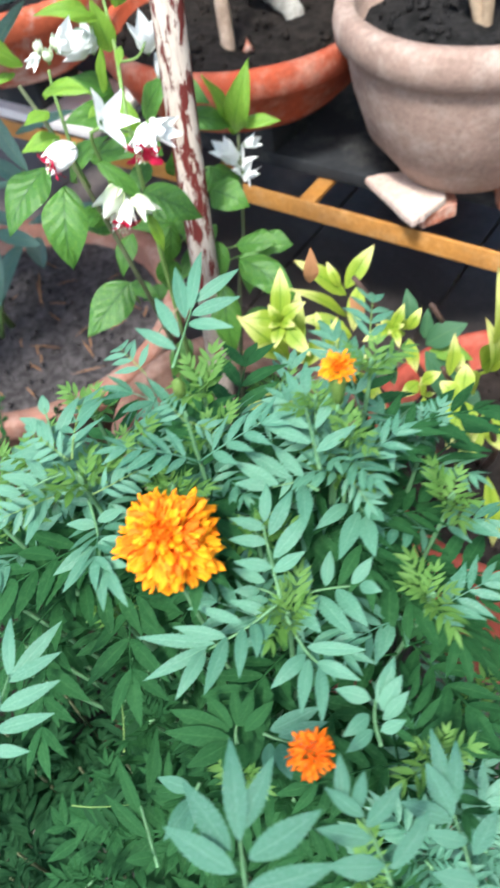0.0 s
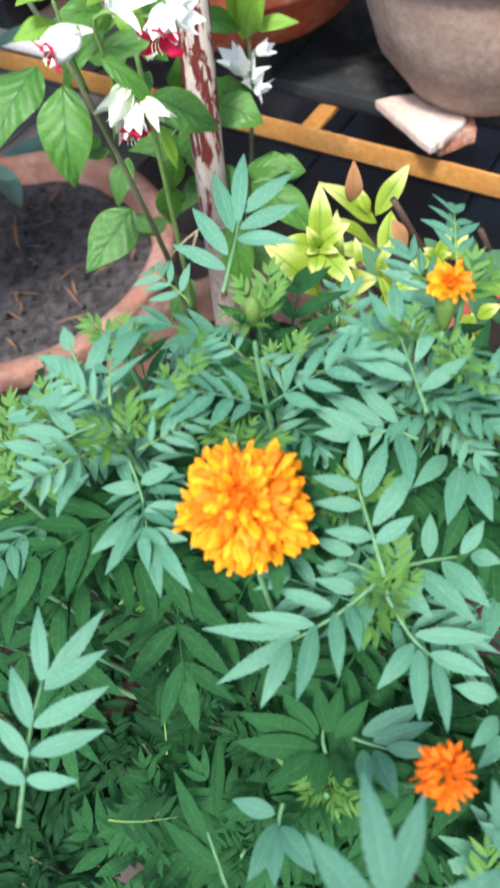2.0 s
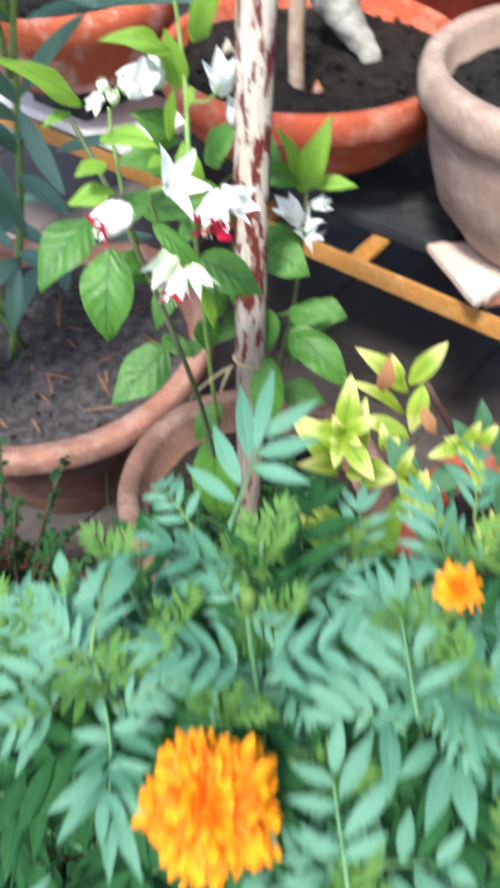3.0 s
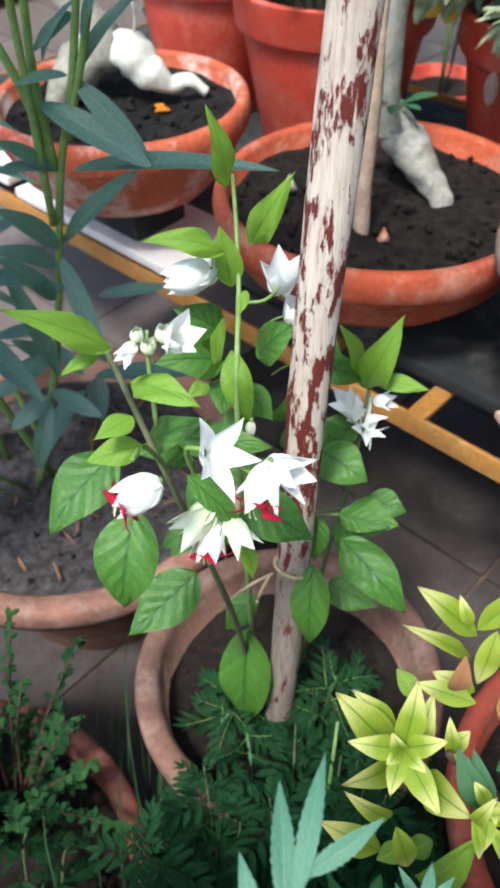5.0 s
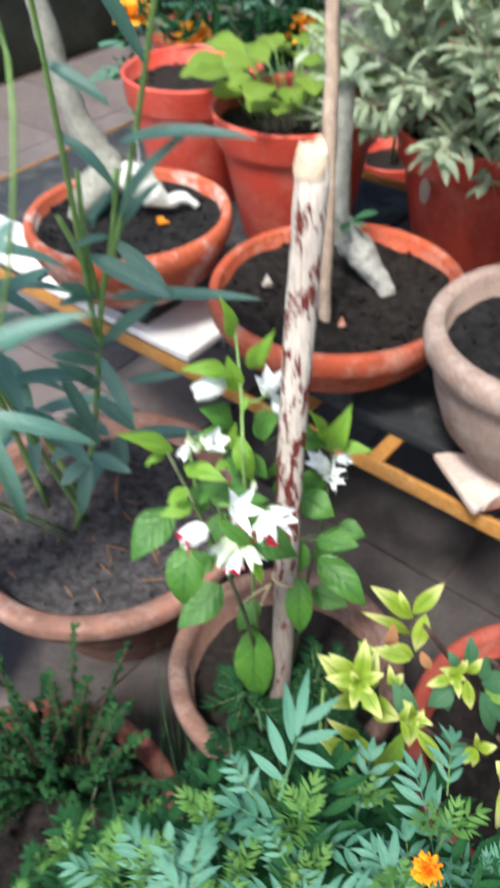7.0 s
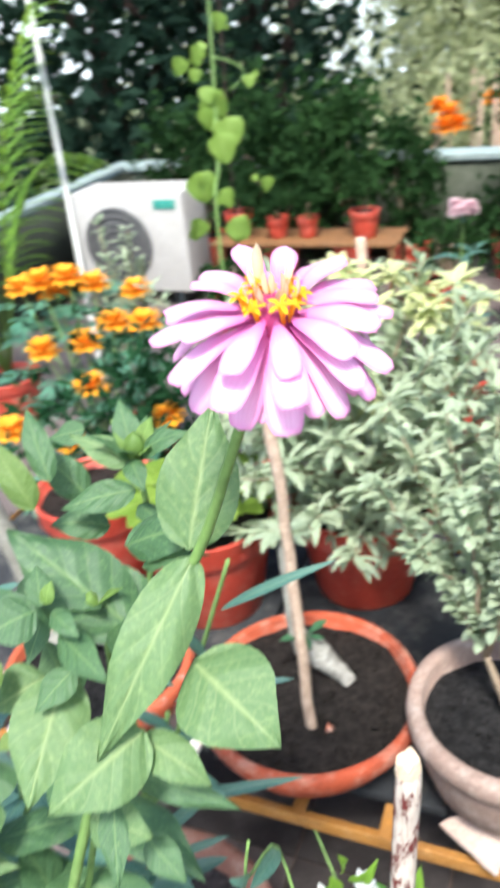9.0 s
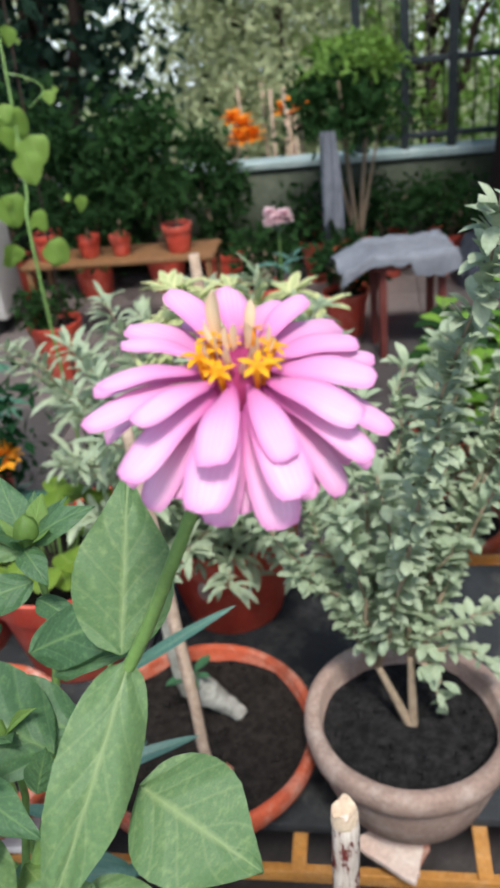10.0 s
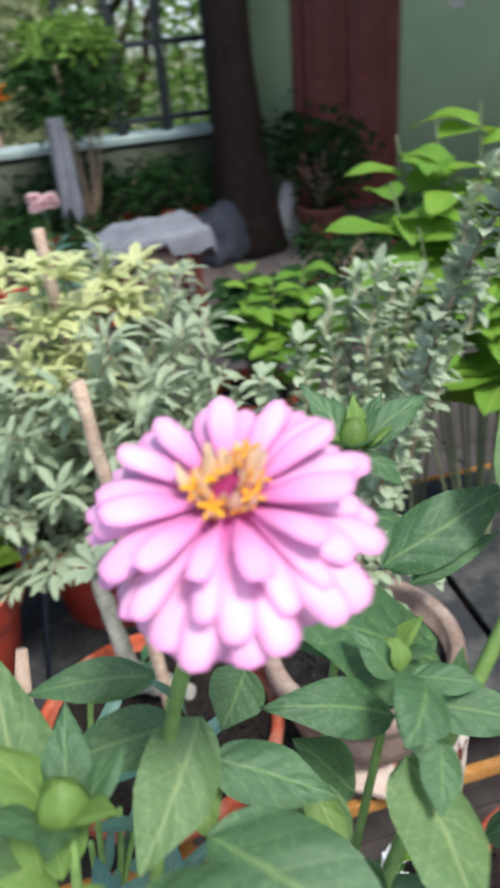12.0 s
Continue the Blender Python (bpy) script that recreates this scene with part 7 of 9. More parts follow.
zinnia_leaf((-0.219, 0.546, 1.234), (-0.208, 0.521, 1.232), 0.013, 1)
zinnia_leaf((-0.221, 0.550, 1.237), (-0.215, 0.556, 1.247), 0.009, 2)
zinnia_leaf((-0.226, 0.547, 1.228), (-0.238, 0.534, 1.214), 0.013, 1)
zinnia_leaf((-0.292, 0.605, 1.236), (-0.305, 0.581, 1.213), 0.021, 3)
zinnia_leaf((-0.259, 0.570, 1.195), (-0.270, 0.549, 1.177), 0.016, 3)
zinnia_leaf((-0.208, 0.546, 1.148), (-0.202, 0.520, 1.143), 0.018, 3)
zinnia_leaf((-0.353, 0.609, 1.240), (-0.342, 0.627, 1.262), 0.012, 2)
zinnia_leaf((-0.348, 0.604, 1.239), (-0.331, 0.611, 1.256), 0.011, 2)
zinnia_leaf((-0.351, 0.601, 1.242), (-0.342, 0.614, 1.258), 0.009, 2)
zinnia_leaf((-0.349, 0.600, 1.233), (-0.350, 0.580, 1.227), 0.014, 2)
zinnia_leaf((-0.256, 0.548, 1.154), (-0.270, 0.543, 1.151), 0.011, 3)
zinnia_leaf((-0.296, 0.589, 1.157), (-0.324, 0.572, 1.143), 0.033, 1)
zinnia_leaf((-0.278, 0.570, 1.117), (-0.289, 0.539, 1.106), 0.032, 1)
zinnia_leaf((-0.227, 0.562, 1.108), (-0.254, 0.548, 1.080), 0.025, 1)
zinnia_leaf((-0.178, 0.551, 1.201), (-0.233, 0.605, 1.256), 0.053, 1)
zinnia_leaf((-0.154, 0.604, 1.260), (-0.200, 0.616, 1.253), 0.021, 1)
zinnia_leaf((-0.182, 0.629, 1.249), (-0.205, 0.651, 1.278), 0.024, 1)
zinnia_leaf((-0.173, 0.622, 1.228), (-0.209, 0.635, 1.232), 0.022, 1)
zinnia_leaf((-0.222, 0.570, 1.146), (-0.230, 0.596, 1.176), 0.030, 1)
zinnia_leaf((-0.235, 0.576, 1.164), (-0.269, 0.568, 1.159), 0.034, 0)
zinnia_leaf((-0.235, 0.570, 1.134), (-0.265, 0.570, 1.125), 0.027, 3)
zinnia_leaf((-0.154, 0.608, 1.246), (-0.142, 0.580, 1.237), 0.015, 1)
zinnia_leaf((-0.172, 0.669, 1.276), (-0.196, 0.680, 1.270), 0.019, 1)
zinnia_leaf((-0.219, 0.628, 1.193), (-0.246, 0.624, 1.181), 0.028, 1)
zinnia_leaf((-0.188, 0.492, 1.183), (-0.245, 0.475, 1.167), 0.044, 0)
zinnia_leaf((-0.190, 0.498, 1.173), (-0.162, 0.467, 1.154), 0.024, 0)
zinnia_leaf((-0.203, 0.515, 1.133), (-0.147, 0.476, 1.115), 0.019, 1)
zinnia_leaf((-0.212, 0.497, 1.139), (-0.222, 0.460, 1.112), 0.018, 1)
zinnia_leaf((-0.227, 0.496, 1.130), (-0.198, 0.472, 1.125), 0.028, 0)
zinnia_leaf((-0.227, 0.538, 1.244), (-0.255, 0.533, 1.240), 0.027, 1)
zinnia_leaf((-0.216, 0.534, 1.201), (-0.241, 0.523, 1.190), 0.019, 1)
zinnia_leaf((-0.201, 0.500, 1.089), (-0.186, 0.474, 1.073), 0.020, 1)
zinnia_leaf((-0.202, 0.610, 1.277), (-0.205, 0.644, 1.312), 0.017, 1)
zinnia_leaf((-0.215, 0.606, 1.264), (-0.227, 0.632, 1.301), 0.020, 3)

ZROOT = Vector((-0.585, 0.705, 0.22))
NODE1, NODE2 = Vector((-0.140, 0.517, 1.265)), Vector((-0.178, 0.530, 1.212))
stem([ZROOT, (-0.34, 0.60, 0.75), (-0.225, 0.555, 1.08), NODE2, NODE1, (-0.122, 0.480, 1.345), (-0.109, 0.456, 1.400)], 0.0046, 0.0022, STEM_GREEN, zinnia, sides=9)
stem([ZROOT + Vector((-0.02, 0.01, 0)), (-0.40, 0.63, 0.75), (-0.31, 0.615, 1.15), (-0.300, 0.594, 1.27), (-0.297, 0.567, 1.345)], 0.0042, 0.0019, STEM_GREEN, zinnia, sides=9)
stem([ZROOT + Vector((0.02, 0.02, 0)), (-0.30, 0.62, 0.75), (-0.165, 0.612, 1.15), (-0.149, 0.609, 1.275)], 0.0036, 0.0018, STEM_GREEN, zinnia)
stem([ZROOT + Vector((0.02, -0.01, 0)), (-0.32, 0.60, 0.75), (-0.205, 0.572, 1.12), (-0.197, 0.567, 1.208)], 0.0036, 0.0016, STEM_GREEN, zinnia)
stem([ZROOT + Vector((-0.03, 0.0, 0)), (-0.43, 0.62, 0.75), (-0.36, 0.61, 1.12), (-0.343, 0.602, 1.255)], 0.0036, 0.0016, STEM_GREEN, zinnia)
for p, s in (((-0.149, 0.609, 1.285), 1.0), ((-0.197, 0.567, 1.215), 0.8), ((-0.343, 0.602, 1.265), 1.2)):
    part("bud", Geo().join(lathe([(0.003, -0.008), (0.0065, -0.003), (0.0072, 0.002), (0.005, 0.008), (0.001, 0.011)], 12, 0.1), Matrix.Translation(p) @ Matrix.Scale(s, 4)), BUD_GREEN, zinnia, "tight green flower bud")
    for k in range(6):
        q = k * 1.05 + p[0] * 50
        d = Vector((math.cos(q), math.sin(q), 0.9))
        put("leaf", ZIN_MESH[2 if k % 3 == 0 else 1][k % 4], zinnia, aim(Vector(p) - Vector((0, 0, 0.008)), d, (0, 0, 1), 0.030 * s * rnd.uniform(0.8, 1.2)))
low = random.Random(31)
for i in range(64):
    line = (Vector((-0.55, 0.68, 0.3)), Vector((-0.20, 0.575, 1.10)), Vector((-0.36, 0.61, 1.10)), Vector((-0.27, 0.60, 1.10)))
    t = low.uniform(0.25, 0.93)
    p = line[0].lerp(line[1 + i % 3], t)
    d = Vector((low.uniform(-1, 1), low.uniform(-1, 1), low.uniform(-0.3, 0.5)))
    put("leaf", ZIN_MESH[1 if low.random() < 0.7 else 0][i % 4], zinnia, aim(p, d, (0, 0, 1), low.uniform(0.06, 0.10)) @ Matrix.Diagonal((low.uniform(0.9, 1.25), 1, 1, 1)))

ZPETALS = [leaf(1, 0.33, 22, 0.70, 0.33, 0.10, dr, 0.05, 0, 0.35, 7, tw).mesh("petal", ZINNIA_PETAL) for dr, tw in ((0.25, 0.05), (0.6, -0.06), (0.95, 0.04), (1.2, 0.0))]
FLORET = leaf(1, 0.24, 7, 0.6, 0.5, 0.6, 0.3, cols=5)
STAR = Geo()
for k in range(5):
    STAR.join(leaf(0.6, 0.22, 4, 0.5, 0.8, 0.2, 0.6, cols=3), aim((0, 0, 0.9), (math.cos(k * 1.257), math.sin(k * 1.257), 0.35)))
STAR.join(tube([(0, 0, 0), (0, 0, 0.9)], [0.08, 0.14], 6))
STAR_MESH = STAR.mesh("star_floret", ZINNIA_STAR)
CREAM_MESH = FLORET.mesh("inner_floret", ZINNIA_CREAM)


def zinnia_bloom(at, axis, radius, layers, spin, stars, creams):
    """A zinnia: drooping ray petals in tiers, a dark cone, yellow star florets round it."""
    axis = Vector(axis).normalized()
    side = axis.cross(Vector((1, 0.3, 0))).normalized()
    other = axis.cross(side)
    at = Vector(at)
    cone = lathe([(radius * 0.10, -radius * 0.42), (radius * 0.22, -radius * 0.34), (radius * 0.24, -radius * 0.05), (radius * 0.22, radius * 0.08), (radius * 0.14, radius * 0.17), (radius * 0.03, radius * 0.2)], 18, 0.12)
    bloom = part("bloom", Geo().join(cone, aim(at, side, axis)), ZINNIA_DISC, zinnia, "pale pink zinnia bloom with yellow star florets")
    own = random.Random(int(spin * 100))
    for n, (count, tilt, length, lift, shape) in enumerate(layers):
        for k in range(count):
            q = 2 * math.pi * (k + 0.37 * n) / count + spin + own.uniform(-0.07, 0.07)
            outward = side * math.cos(q) + other * math.sin(q)
            t = radians(tilt + own.uniform(-6, 6))
            d = outward * math.cos(t) + axis * math.sin(t)
            m = aim(at + outward * radius * 0.20 + axis * radius * lift, d, axis * math.cos(t) - outward * math.sin(t), radius * length * own.uniform(0.93, 1.06), own.uniform(-0.15, 0.15))
            put("petal", ZPETALS[shape], bloom, m @ Matrix.Diagonal((own.uniform(0.74, 1.12), 1, 1, 1)))
    for k in range(stars):
        q = 2 * math.pi * k / stars + own.uniform(-0.3, 0.3)
        outward = side * math.cos(q) + other * math.sin(q)
        put("star_floret", STAR_MESH, bloom, aim(at + outward * radius * own.uniform(0.14, 0.29) + axis * radius * own.uniform(-0.02, 0.08), side + other * own.uniform(-1, 1), axis + outward * own.uniform(0.1, 0.7), radius * own.uniform(0.15, 0.25)))
    for k in range(creams):
        q = 2.4 * k
        outward = side * math.cos(q) + other * math.sin(q)
        put("inner_floret", CREAM_MESH, bloom, aim(at + outward * radius * own.uniform(0.06, 0.22) + axis * radius * 0.12, axis + outward * own.uniform(0.2, 0.8), outward, radius * own.uniform(0.22, 0.38)))


zinnia_bloom((-0.107, 0.455, 1.409), (-0.06, -0.24, 0.96), 0.0412, ((11, 18, 0.82, 0.08, 1), (12, 7, 1.0, 0.0, 1), (13, -5, 1.0, -0.07, 2), (10, -17, 0.84, -0.12, 1)), 0.3, 12, 14)
put("petal", CREAM_MESH, zinnia.children[-1], aim((-0.109, 0.460, 1.416), (-0.05, 0.1, 1), (0, 1, 0), 0.020), "curled cream petal")
zinnia_bloom((-0.3013, 0.5615, 1.3650), (-0.25, -0.19, 0.93), 0.0325, ((11, 24, 0.70, 0.10, 0), (17, 12, 0.86, 0.05, 1), (20, 2, 1.0, -0.02, 1), (21, -11, 1.02, -0.10, 2), (19, -26, 0.96, -0.17, 2)), 1.1, 9, 30)

stake2 = thing("garden_stake", (-0.56, 0.69, 0.22), "pale rough wooden stake among the zinnia leaves", "stake")
part("shaft", tube(bent((-0.560, 0.690, 0.20), (-0.276, 0.712, 1.212), 0.004, 16, (1, 0, 0), 0.001), [0.0085] * 15 + [0.0072, 0.0028], 9, 0.2), STICK_WOOD, stake2)

# ---- oleander in the large clay pot ----
oleander = thing("oleander", (-0.26, 0.94, 0.22), "oleander with long dark narrow leaves in whorls", "shrub")
OLE_SHAPES = [leaf(1, 0.23, 12, 0.46, 0.7, 0.35, 0.25 + 0.25 * i, 0.01, 0, 0.1, 5, 0.2 * (i - 1)) for i in range(4)]
OLE_MESH = [s.mesh("oleander_leaf", OLEANDER_LEAF) for s in OLE_SHAPES]


def whorls(plant, points, gap, size, meshes, first=0.25, lift=0.45, r=0.0046):
    stem(points, r, r * 0.55, STEM_GREEN, plant)
    pts_w = [Vector(p) for p in points]
    total = sum((pts_w[i + 1] - pts_w[i]).length for i in range(len(pts_w) - 1))
    n = int(total * (1 - first) / gap)
    for i in range(n + 1):
        t = (first + (1 - first) * i / n) * (len(pts_w) - 1)
        k = min(int(t), len(pts_w) - 2)
        at = pts_w[k].lerp(pts_w[k + 1], t - k)
        axis = (pts_w[k + 1] - pts_w[k]).normalized()
        near_top = i / n
        for j in range(3):
            a = j * 2.094 + i * 1.05 + rnd.uniform(-0.2, 0.2)
            d = Vector((math.cos(a), math.sin(a), 0)) + axis * (lift * 0.4 + lift * 1.6 * near_top ** 3)
            put("leaf", meshes[rnd.randrange(len(meshes))], plant, aim(at, d, (0, 0, 1), size * rnd.uniform(0.8, 1.1) * (1 - 0.45 * near_top ** 4)))


OLE_BOWED = [bowed(s).mesh("oleander_leaf", OLEANDER_LEAF) for s in OLE_SHAPES]


def oleander_leaf(base, tip, width):
    flat_leaf(oleander, OLE_BOWED, base, tip, width * 0.78, (rnd.uniform(-0.3, 0.3), -0.55, 0.75), 0.23)


oleander_leaf((-0.157, 0.860, 0.725), (-0.101, 0.830, 0.679), 0.022)
oleander_leaf((-0.172, 0.860, 0.653), (-0.003, 0.800, 0.683), 0.013)
oleander_leaf((-0.151, 0.860, 0.732), (-0.099, 0.870, 0.783), 0.017)
oleander_leaf((-0.178, 0.860, 0.737), (-0.145, 0.870, 0.779), 0.013)
oleander_leaf((-0.194, 0.870, 0.580), (-0.112, 0.840, 0.665), 0.022)
oleander_leaf((-0.194, 0.860, 0.574), (-0.160, 0.820, 0.505), 0.024)
oleander_leaf((-0.194, 0.860, 0.581), (-0.227, 0.820, 0.641), 0.024)
oleander_leaf((-0.199, 0.860, 0.564), (-0.244, 0.830, 0.599), 0.022)
oleander_leaf((-0.174, 0.880, 0.519), (-0.098, 0.860, 0.544), 0.015)
oleander_leaf((-0.217, 0.860, 0.468), (-0.275, 0.820, 0.442), 0.028)
oleander_leaf((-0.161, 0.860, 0.728), (-0.196, 0.840, 0.728), 0.013)
oleander_leaf((-0.204, 0.850, 0.535), (-0.237, 0.820, 0.599), 0.022)
oleander_leaf((-0.236, 0.870, 0.408), (-0.180, 0.840, 0.400), 0.025)
oleander_leaf((-0.240, 0.870, 0.400), (-0.278, 0.840, 0.379), 0.026)
oleander_leaf((-0.240, 0.870, 0.396), (-0.265, 0.850, 0.308), 0.025)
oleander_leaf((-0.224, 0.870, 0.446), (-0.256, 0.850, 0.489), 0.022)
oleander_leaf((-0.185, 0.860, 0.654), (-0.217, 0.830, 0.691), 0.020)
oleander_leaf((-0.189, 0.860, 0.654), (-0.219, 0.820, 0.671), 0.020)
oleander_leaf((-0.151, 0.870, 0.768), (-0.183, 0.860, 0.745), 0.015)
oleander_leaf((-0.214, 0.870, 0.501), (-0.167, 0.850, 0.463), 0.027)
stem([(-0.142, 0.860, 0.800), (-0.158, 0.860, 0.725), (-0.181, 0.865, 0.652), (-0.200, 0.870, 0.563), (-0.223, 0.875, 0.456), (-0.247, 0.880, 0.375), (-0.294, 0.900, 0.224)], 0.0030, 0.0044, STEM_GREEN, oleander)
stem([(-0.181, 0.860, 0.800), (-0.187, 0.860, 0.725), (-0.186, 0.865, 0.656)], 0.0030, 0.0044, STEM_GREEN, oleander)
stem([(-0.210, 0.860, 0.753), (-0.195, 0.860, 0.708), (-0.186, 0.865, 0.652)], 0.0030, 0.0044, STEM_GREEN, oleander)
oleander_leaf((-0.094, 0.800, 0.915), (-0.152, 0.780, 1.032), 0.020)
oleander_leaf((-0.074, 0.800, 0.976), (0.040, 0.760, 1.027), 0.014)
oleander_leaf((-0.134, 0.840, 0.834), (-0.003, 0.800, 0.848), 0.020)
oleander_leaf((-0.144, 0.850, 0.751), (-0.052, 0.820, 0.858), 0.021)
oleander_leaf((-0.188, 0.860, 0.708), (-0.096, 0.820, 0.674), 0.027)
oleander_leaf((-0.188, 0.840, 0.908), (-0.132, 0.820, 0.876), 0.018)
oleander_leaf((-0.177, 0.450, 0.875), (-0.095, 0.460, 0.896), 0.014)
oleander_leaf((-0.180, 0.460, 0.829), (-0.112, 0.470, 0.791), 0.015)
oleander_leaf((-0.181, 0.450, 0.835), (-0.194, 0.430, 0.730), 0.020)
oleander_leaf((-0.188, 0.450, 0.835), (-0.218, 0.430, 0.781), 0.016)
oleander_leaf((-0.174, 0.460, 0.826), (-0.165, 0.450, 0.743), 0.014)
oleander_leaf((-0.193, 0.440, 0.908), (-0.199, 0.430, 0.950), 0.013)
oleander_leaf((-0.190, 0.440, 0.904), (-0.212, 0.430, 0.881), 0.014)
oleander_leaf((-0.123, 0.500, 1.032), (-0.153, 0.460, 1.066), 0.014)
oleander_leaf((-0.129, 0.470, 0.948), (-0.168, 0.450, 0.887), 0.016)
oleander_leaf((-0.153, 0.460, 1.078), (-0.165, 0.450, 1.099), 0.010)
oleander_leaf((-0.160, 0.460, 1.053), (-0.176, 0.440, 1.052), 0.011)
oleander_leaf((-0.182, 0.820, 0.960), (-0.133, 0.820, 0.993), 0.015)
oleander_leaf((-0.188, 0.820, 0.992), (-0.219, 0.800, 1.031), 0.016)
oleander_leaf((-0.189, 0.840, 0.846), (-0.140, 0.830, 0.791), 0.018)
oleander_leaf((-0.245, 0.820, 0.899), (-0.229, 0.820, 0.964), 0.014)
oleander_leaf((-0.249, 0.860, 0.559), (-0.216, 0.850, 0.440), 0.023)
stem([(-0.195, 0.860, 0.605), (-0.187, 0.840, 0.803), (-0.183, 0.820, 0.951), (-0.181, 0.800, 1.047)], 0.0034, 0.0022, STEM_GREEN, oleander)
stem([(-0.169, 0.860, 0.680), (-0.137, 0.850, 0.773), (-0.093, 0.820, 0.922), (-0.060, 0.790, 1.043)], 0.0034, 0.0022, STEM_GREEN, oleander)
stem([(-0.31, 0.90, 0.22), (-0.34, 0.72, 0.50), (-0.27, 0.52, 0.72), (-0.180, 0.460, 0.829), (-0.189, 0.440, 0.908), (-0.194, 0.440, 0.972)], 0.0024, 0.0012, STEM_GREEN, oleander)
stem([(-0.30, 0.88, 0.22), (-0.32, 0.70, 0.52), (-0.20, 0.54, 0.78), (-0.129, 0.470, 0.948), (-0.123, 0.500, 1.032), (-0.153, 0.460, 1.078), (-0.151, 0.450, 1.124)], 0.0016, 0.0009, STEM_GREEN, oleander)
whorls(oleander, [(-0.345, 0.95, 0.22), (-0.36, 0.92, 0.55), (-0.36, 0.90, 0.85), (-0.34, 0.88, 1.05)], 0.085, 0.13, OLE_MESH, 0.28)
whorls(oleander, [(-0.30, 0.97, 0.22), (-0.38, 1.0, 0.55), (-0.42, 1.0, 0.85)], 0.085, 0.13, OLE_MESH, 0.25)
whorls(oleander, [(-0.28, 0.92, 0.22), (-0.31, 0.83, 0.55), (-0.30, 0.72, 0.85), (-0.28, 0.64, 1.02)], 0.075, 0.12, OLE_MESH, 0.35)
hang = random.Random(17)
for i in range(8):
    foot, knee = [((-0.215, 0.955, 0.22), (-0.215, 0.945, 0.45)), ((-0.245, 0.985, 0.22), (-0.215, 0.95, 0.50)), ((-0.31, 0.90, 0.22), (-0.305, 0.89, 0.55)), ((-0.345, 0.95, 0.22), (-0.36, 0.92, 0.55)), ((-0.30, 0.97, 0.22), (-0.38, 1.0, 0.55)), ((-0.28, 0.92, 0.22), (-0.31, 0.83, 0.55))][i % 6]
    q = i * 2.4
    put("leaf", OLE_MESH[i % 4], oleander, aim(Vector(foot).lerp(Vector(knee), hang.uniform(0.25, 0.95)), (math.cos(q), math.sin(q), hang.uniform(-0.4, 0.3)), (0, 0, 1), hang.uniform(0.08, 0.125)))
straw = Geo()
for i in range(34):
    q, r = rnd.uniform(0, 6.283), 0.17 * math.sqrt(rnd.random())
    straw.join(leaf(rnd.uniform(0.015, 0.05), 0.0022, 4, 0.5, 0.6, 0.1, rnd.uniform(-0.5, 0.8), cols=3), aim((-0.251 + r * math.cos(q), 0.923 + r * math.sin(q), 0.228), (rnd.uniform(-1, 1), rnd.uniform(-1, 1), rnd.uniform(0, 0.2))))
solo("dry_straw", straw, DRY_LEAF, "dry straw and fallen blades on the soil", "dry leaves", kind="stuff")

# ---- shrubs on the rack ----
def twiggy(plant, base, tips, leaf_geo, material, gap, size, first=0.35, spread=0.5, per=2, r=0.004, bark=None, sag=0.02):
    """Thin woody branches from one base, each with many small leaves along it."""
    base = Vector(base)
    for tip in tips:
        tip = Vector(tip)
        line = bent(base, tip, sag, 10, (rnd.uniform(-0.4, 0.4), rnd.uniform(-0.4, 0.4), 1), 0.006)
        branch = part("branch", tube(line, [r * (1 - 0.075 * i) for i in range(11)], 6), bark or TWIG, plant)
        g = Geo()
        n = max(4, int((tip - base).length * (1 - first) / gap))
        for i in range(n):
            t = (first + (1 - first) * i / (n - 1)) * 10
            k = min(int(t), 9)
            at = line[k].lerp(line[k + 1], t - k)
            axis = (line[k + 1] - line[k]).normalized()
            for j in range(per):
                d = (spray(axis, 0.15) * 0.6 + Vector((rnd.gauss(0, 1), rnd.gauss(0, 1), rnd.gauss(0, 0.7) + 0.2)).normalized() * spread * 1.4)
                g.join(leaf_geo[rnd.randrange(len(leaf_geo))], aim(at + d.normalized() * size * 0.1, d, (0, 0, 1), size * rnd.uniform(0.6, 1.15)))
        part("foliage", g, material, branch, kind="stuff")


OVAL = [leaf(1, 0.5, 5, 0.55, 0.55, 0.3, 0.3 + 0.3 * i, cols=3) for i in range(3)]
NARROW = [leaf(1, 0.27, 5, 0.5, 0.7, 0.3, 0.2 + 0.4 * i, cols=3) for i in range(3)]
WIDE = [leaf(1, 0.6, 7, 0.45, 0.65, 0.25, 0.3 + 0.3 * i, 0.05, cols=5) for i in range(3)]

silver = thing("silver_shrub", (0.343, 0.849, 0.555), "silver grey leaved shrub with thin twigs in the pale pot", "shrub")
FORK_A, FORK_B = (0.315, 0.890, 0.666), (0.354, 0.866, 0.680)
for fork in (FORK_A, FORK_B):
    stem([(0.343, 0.849, 0.55), Vector((0.343, 0.849, 0.55)).lerp(Vector(fork), 0.5), fork], 0.008, 0.005, TWIG, silver, "trunk")
main_tips = [(0.196, 0.986, 0.940), (0.242, 0.997, 0.994), (0.292, 0.966, 1.027), (0.351, 0.950, 1.050), (0.413, 0.938, 1.082), (0.467, 0.928, 1.109), (0.420, 0.875, 1.137), (0.230, 0.646, 1.366), (0.257, 0.875, 0.958)]
twiggy(silver, FORK_A, main_tips, OVAL, SILVER_LEAF, 0.0082, 0.027, 0.10, 0.55, 4)
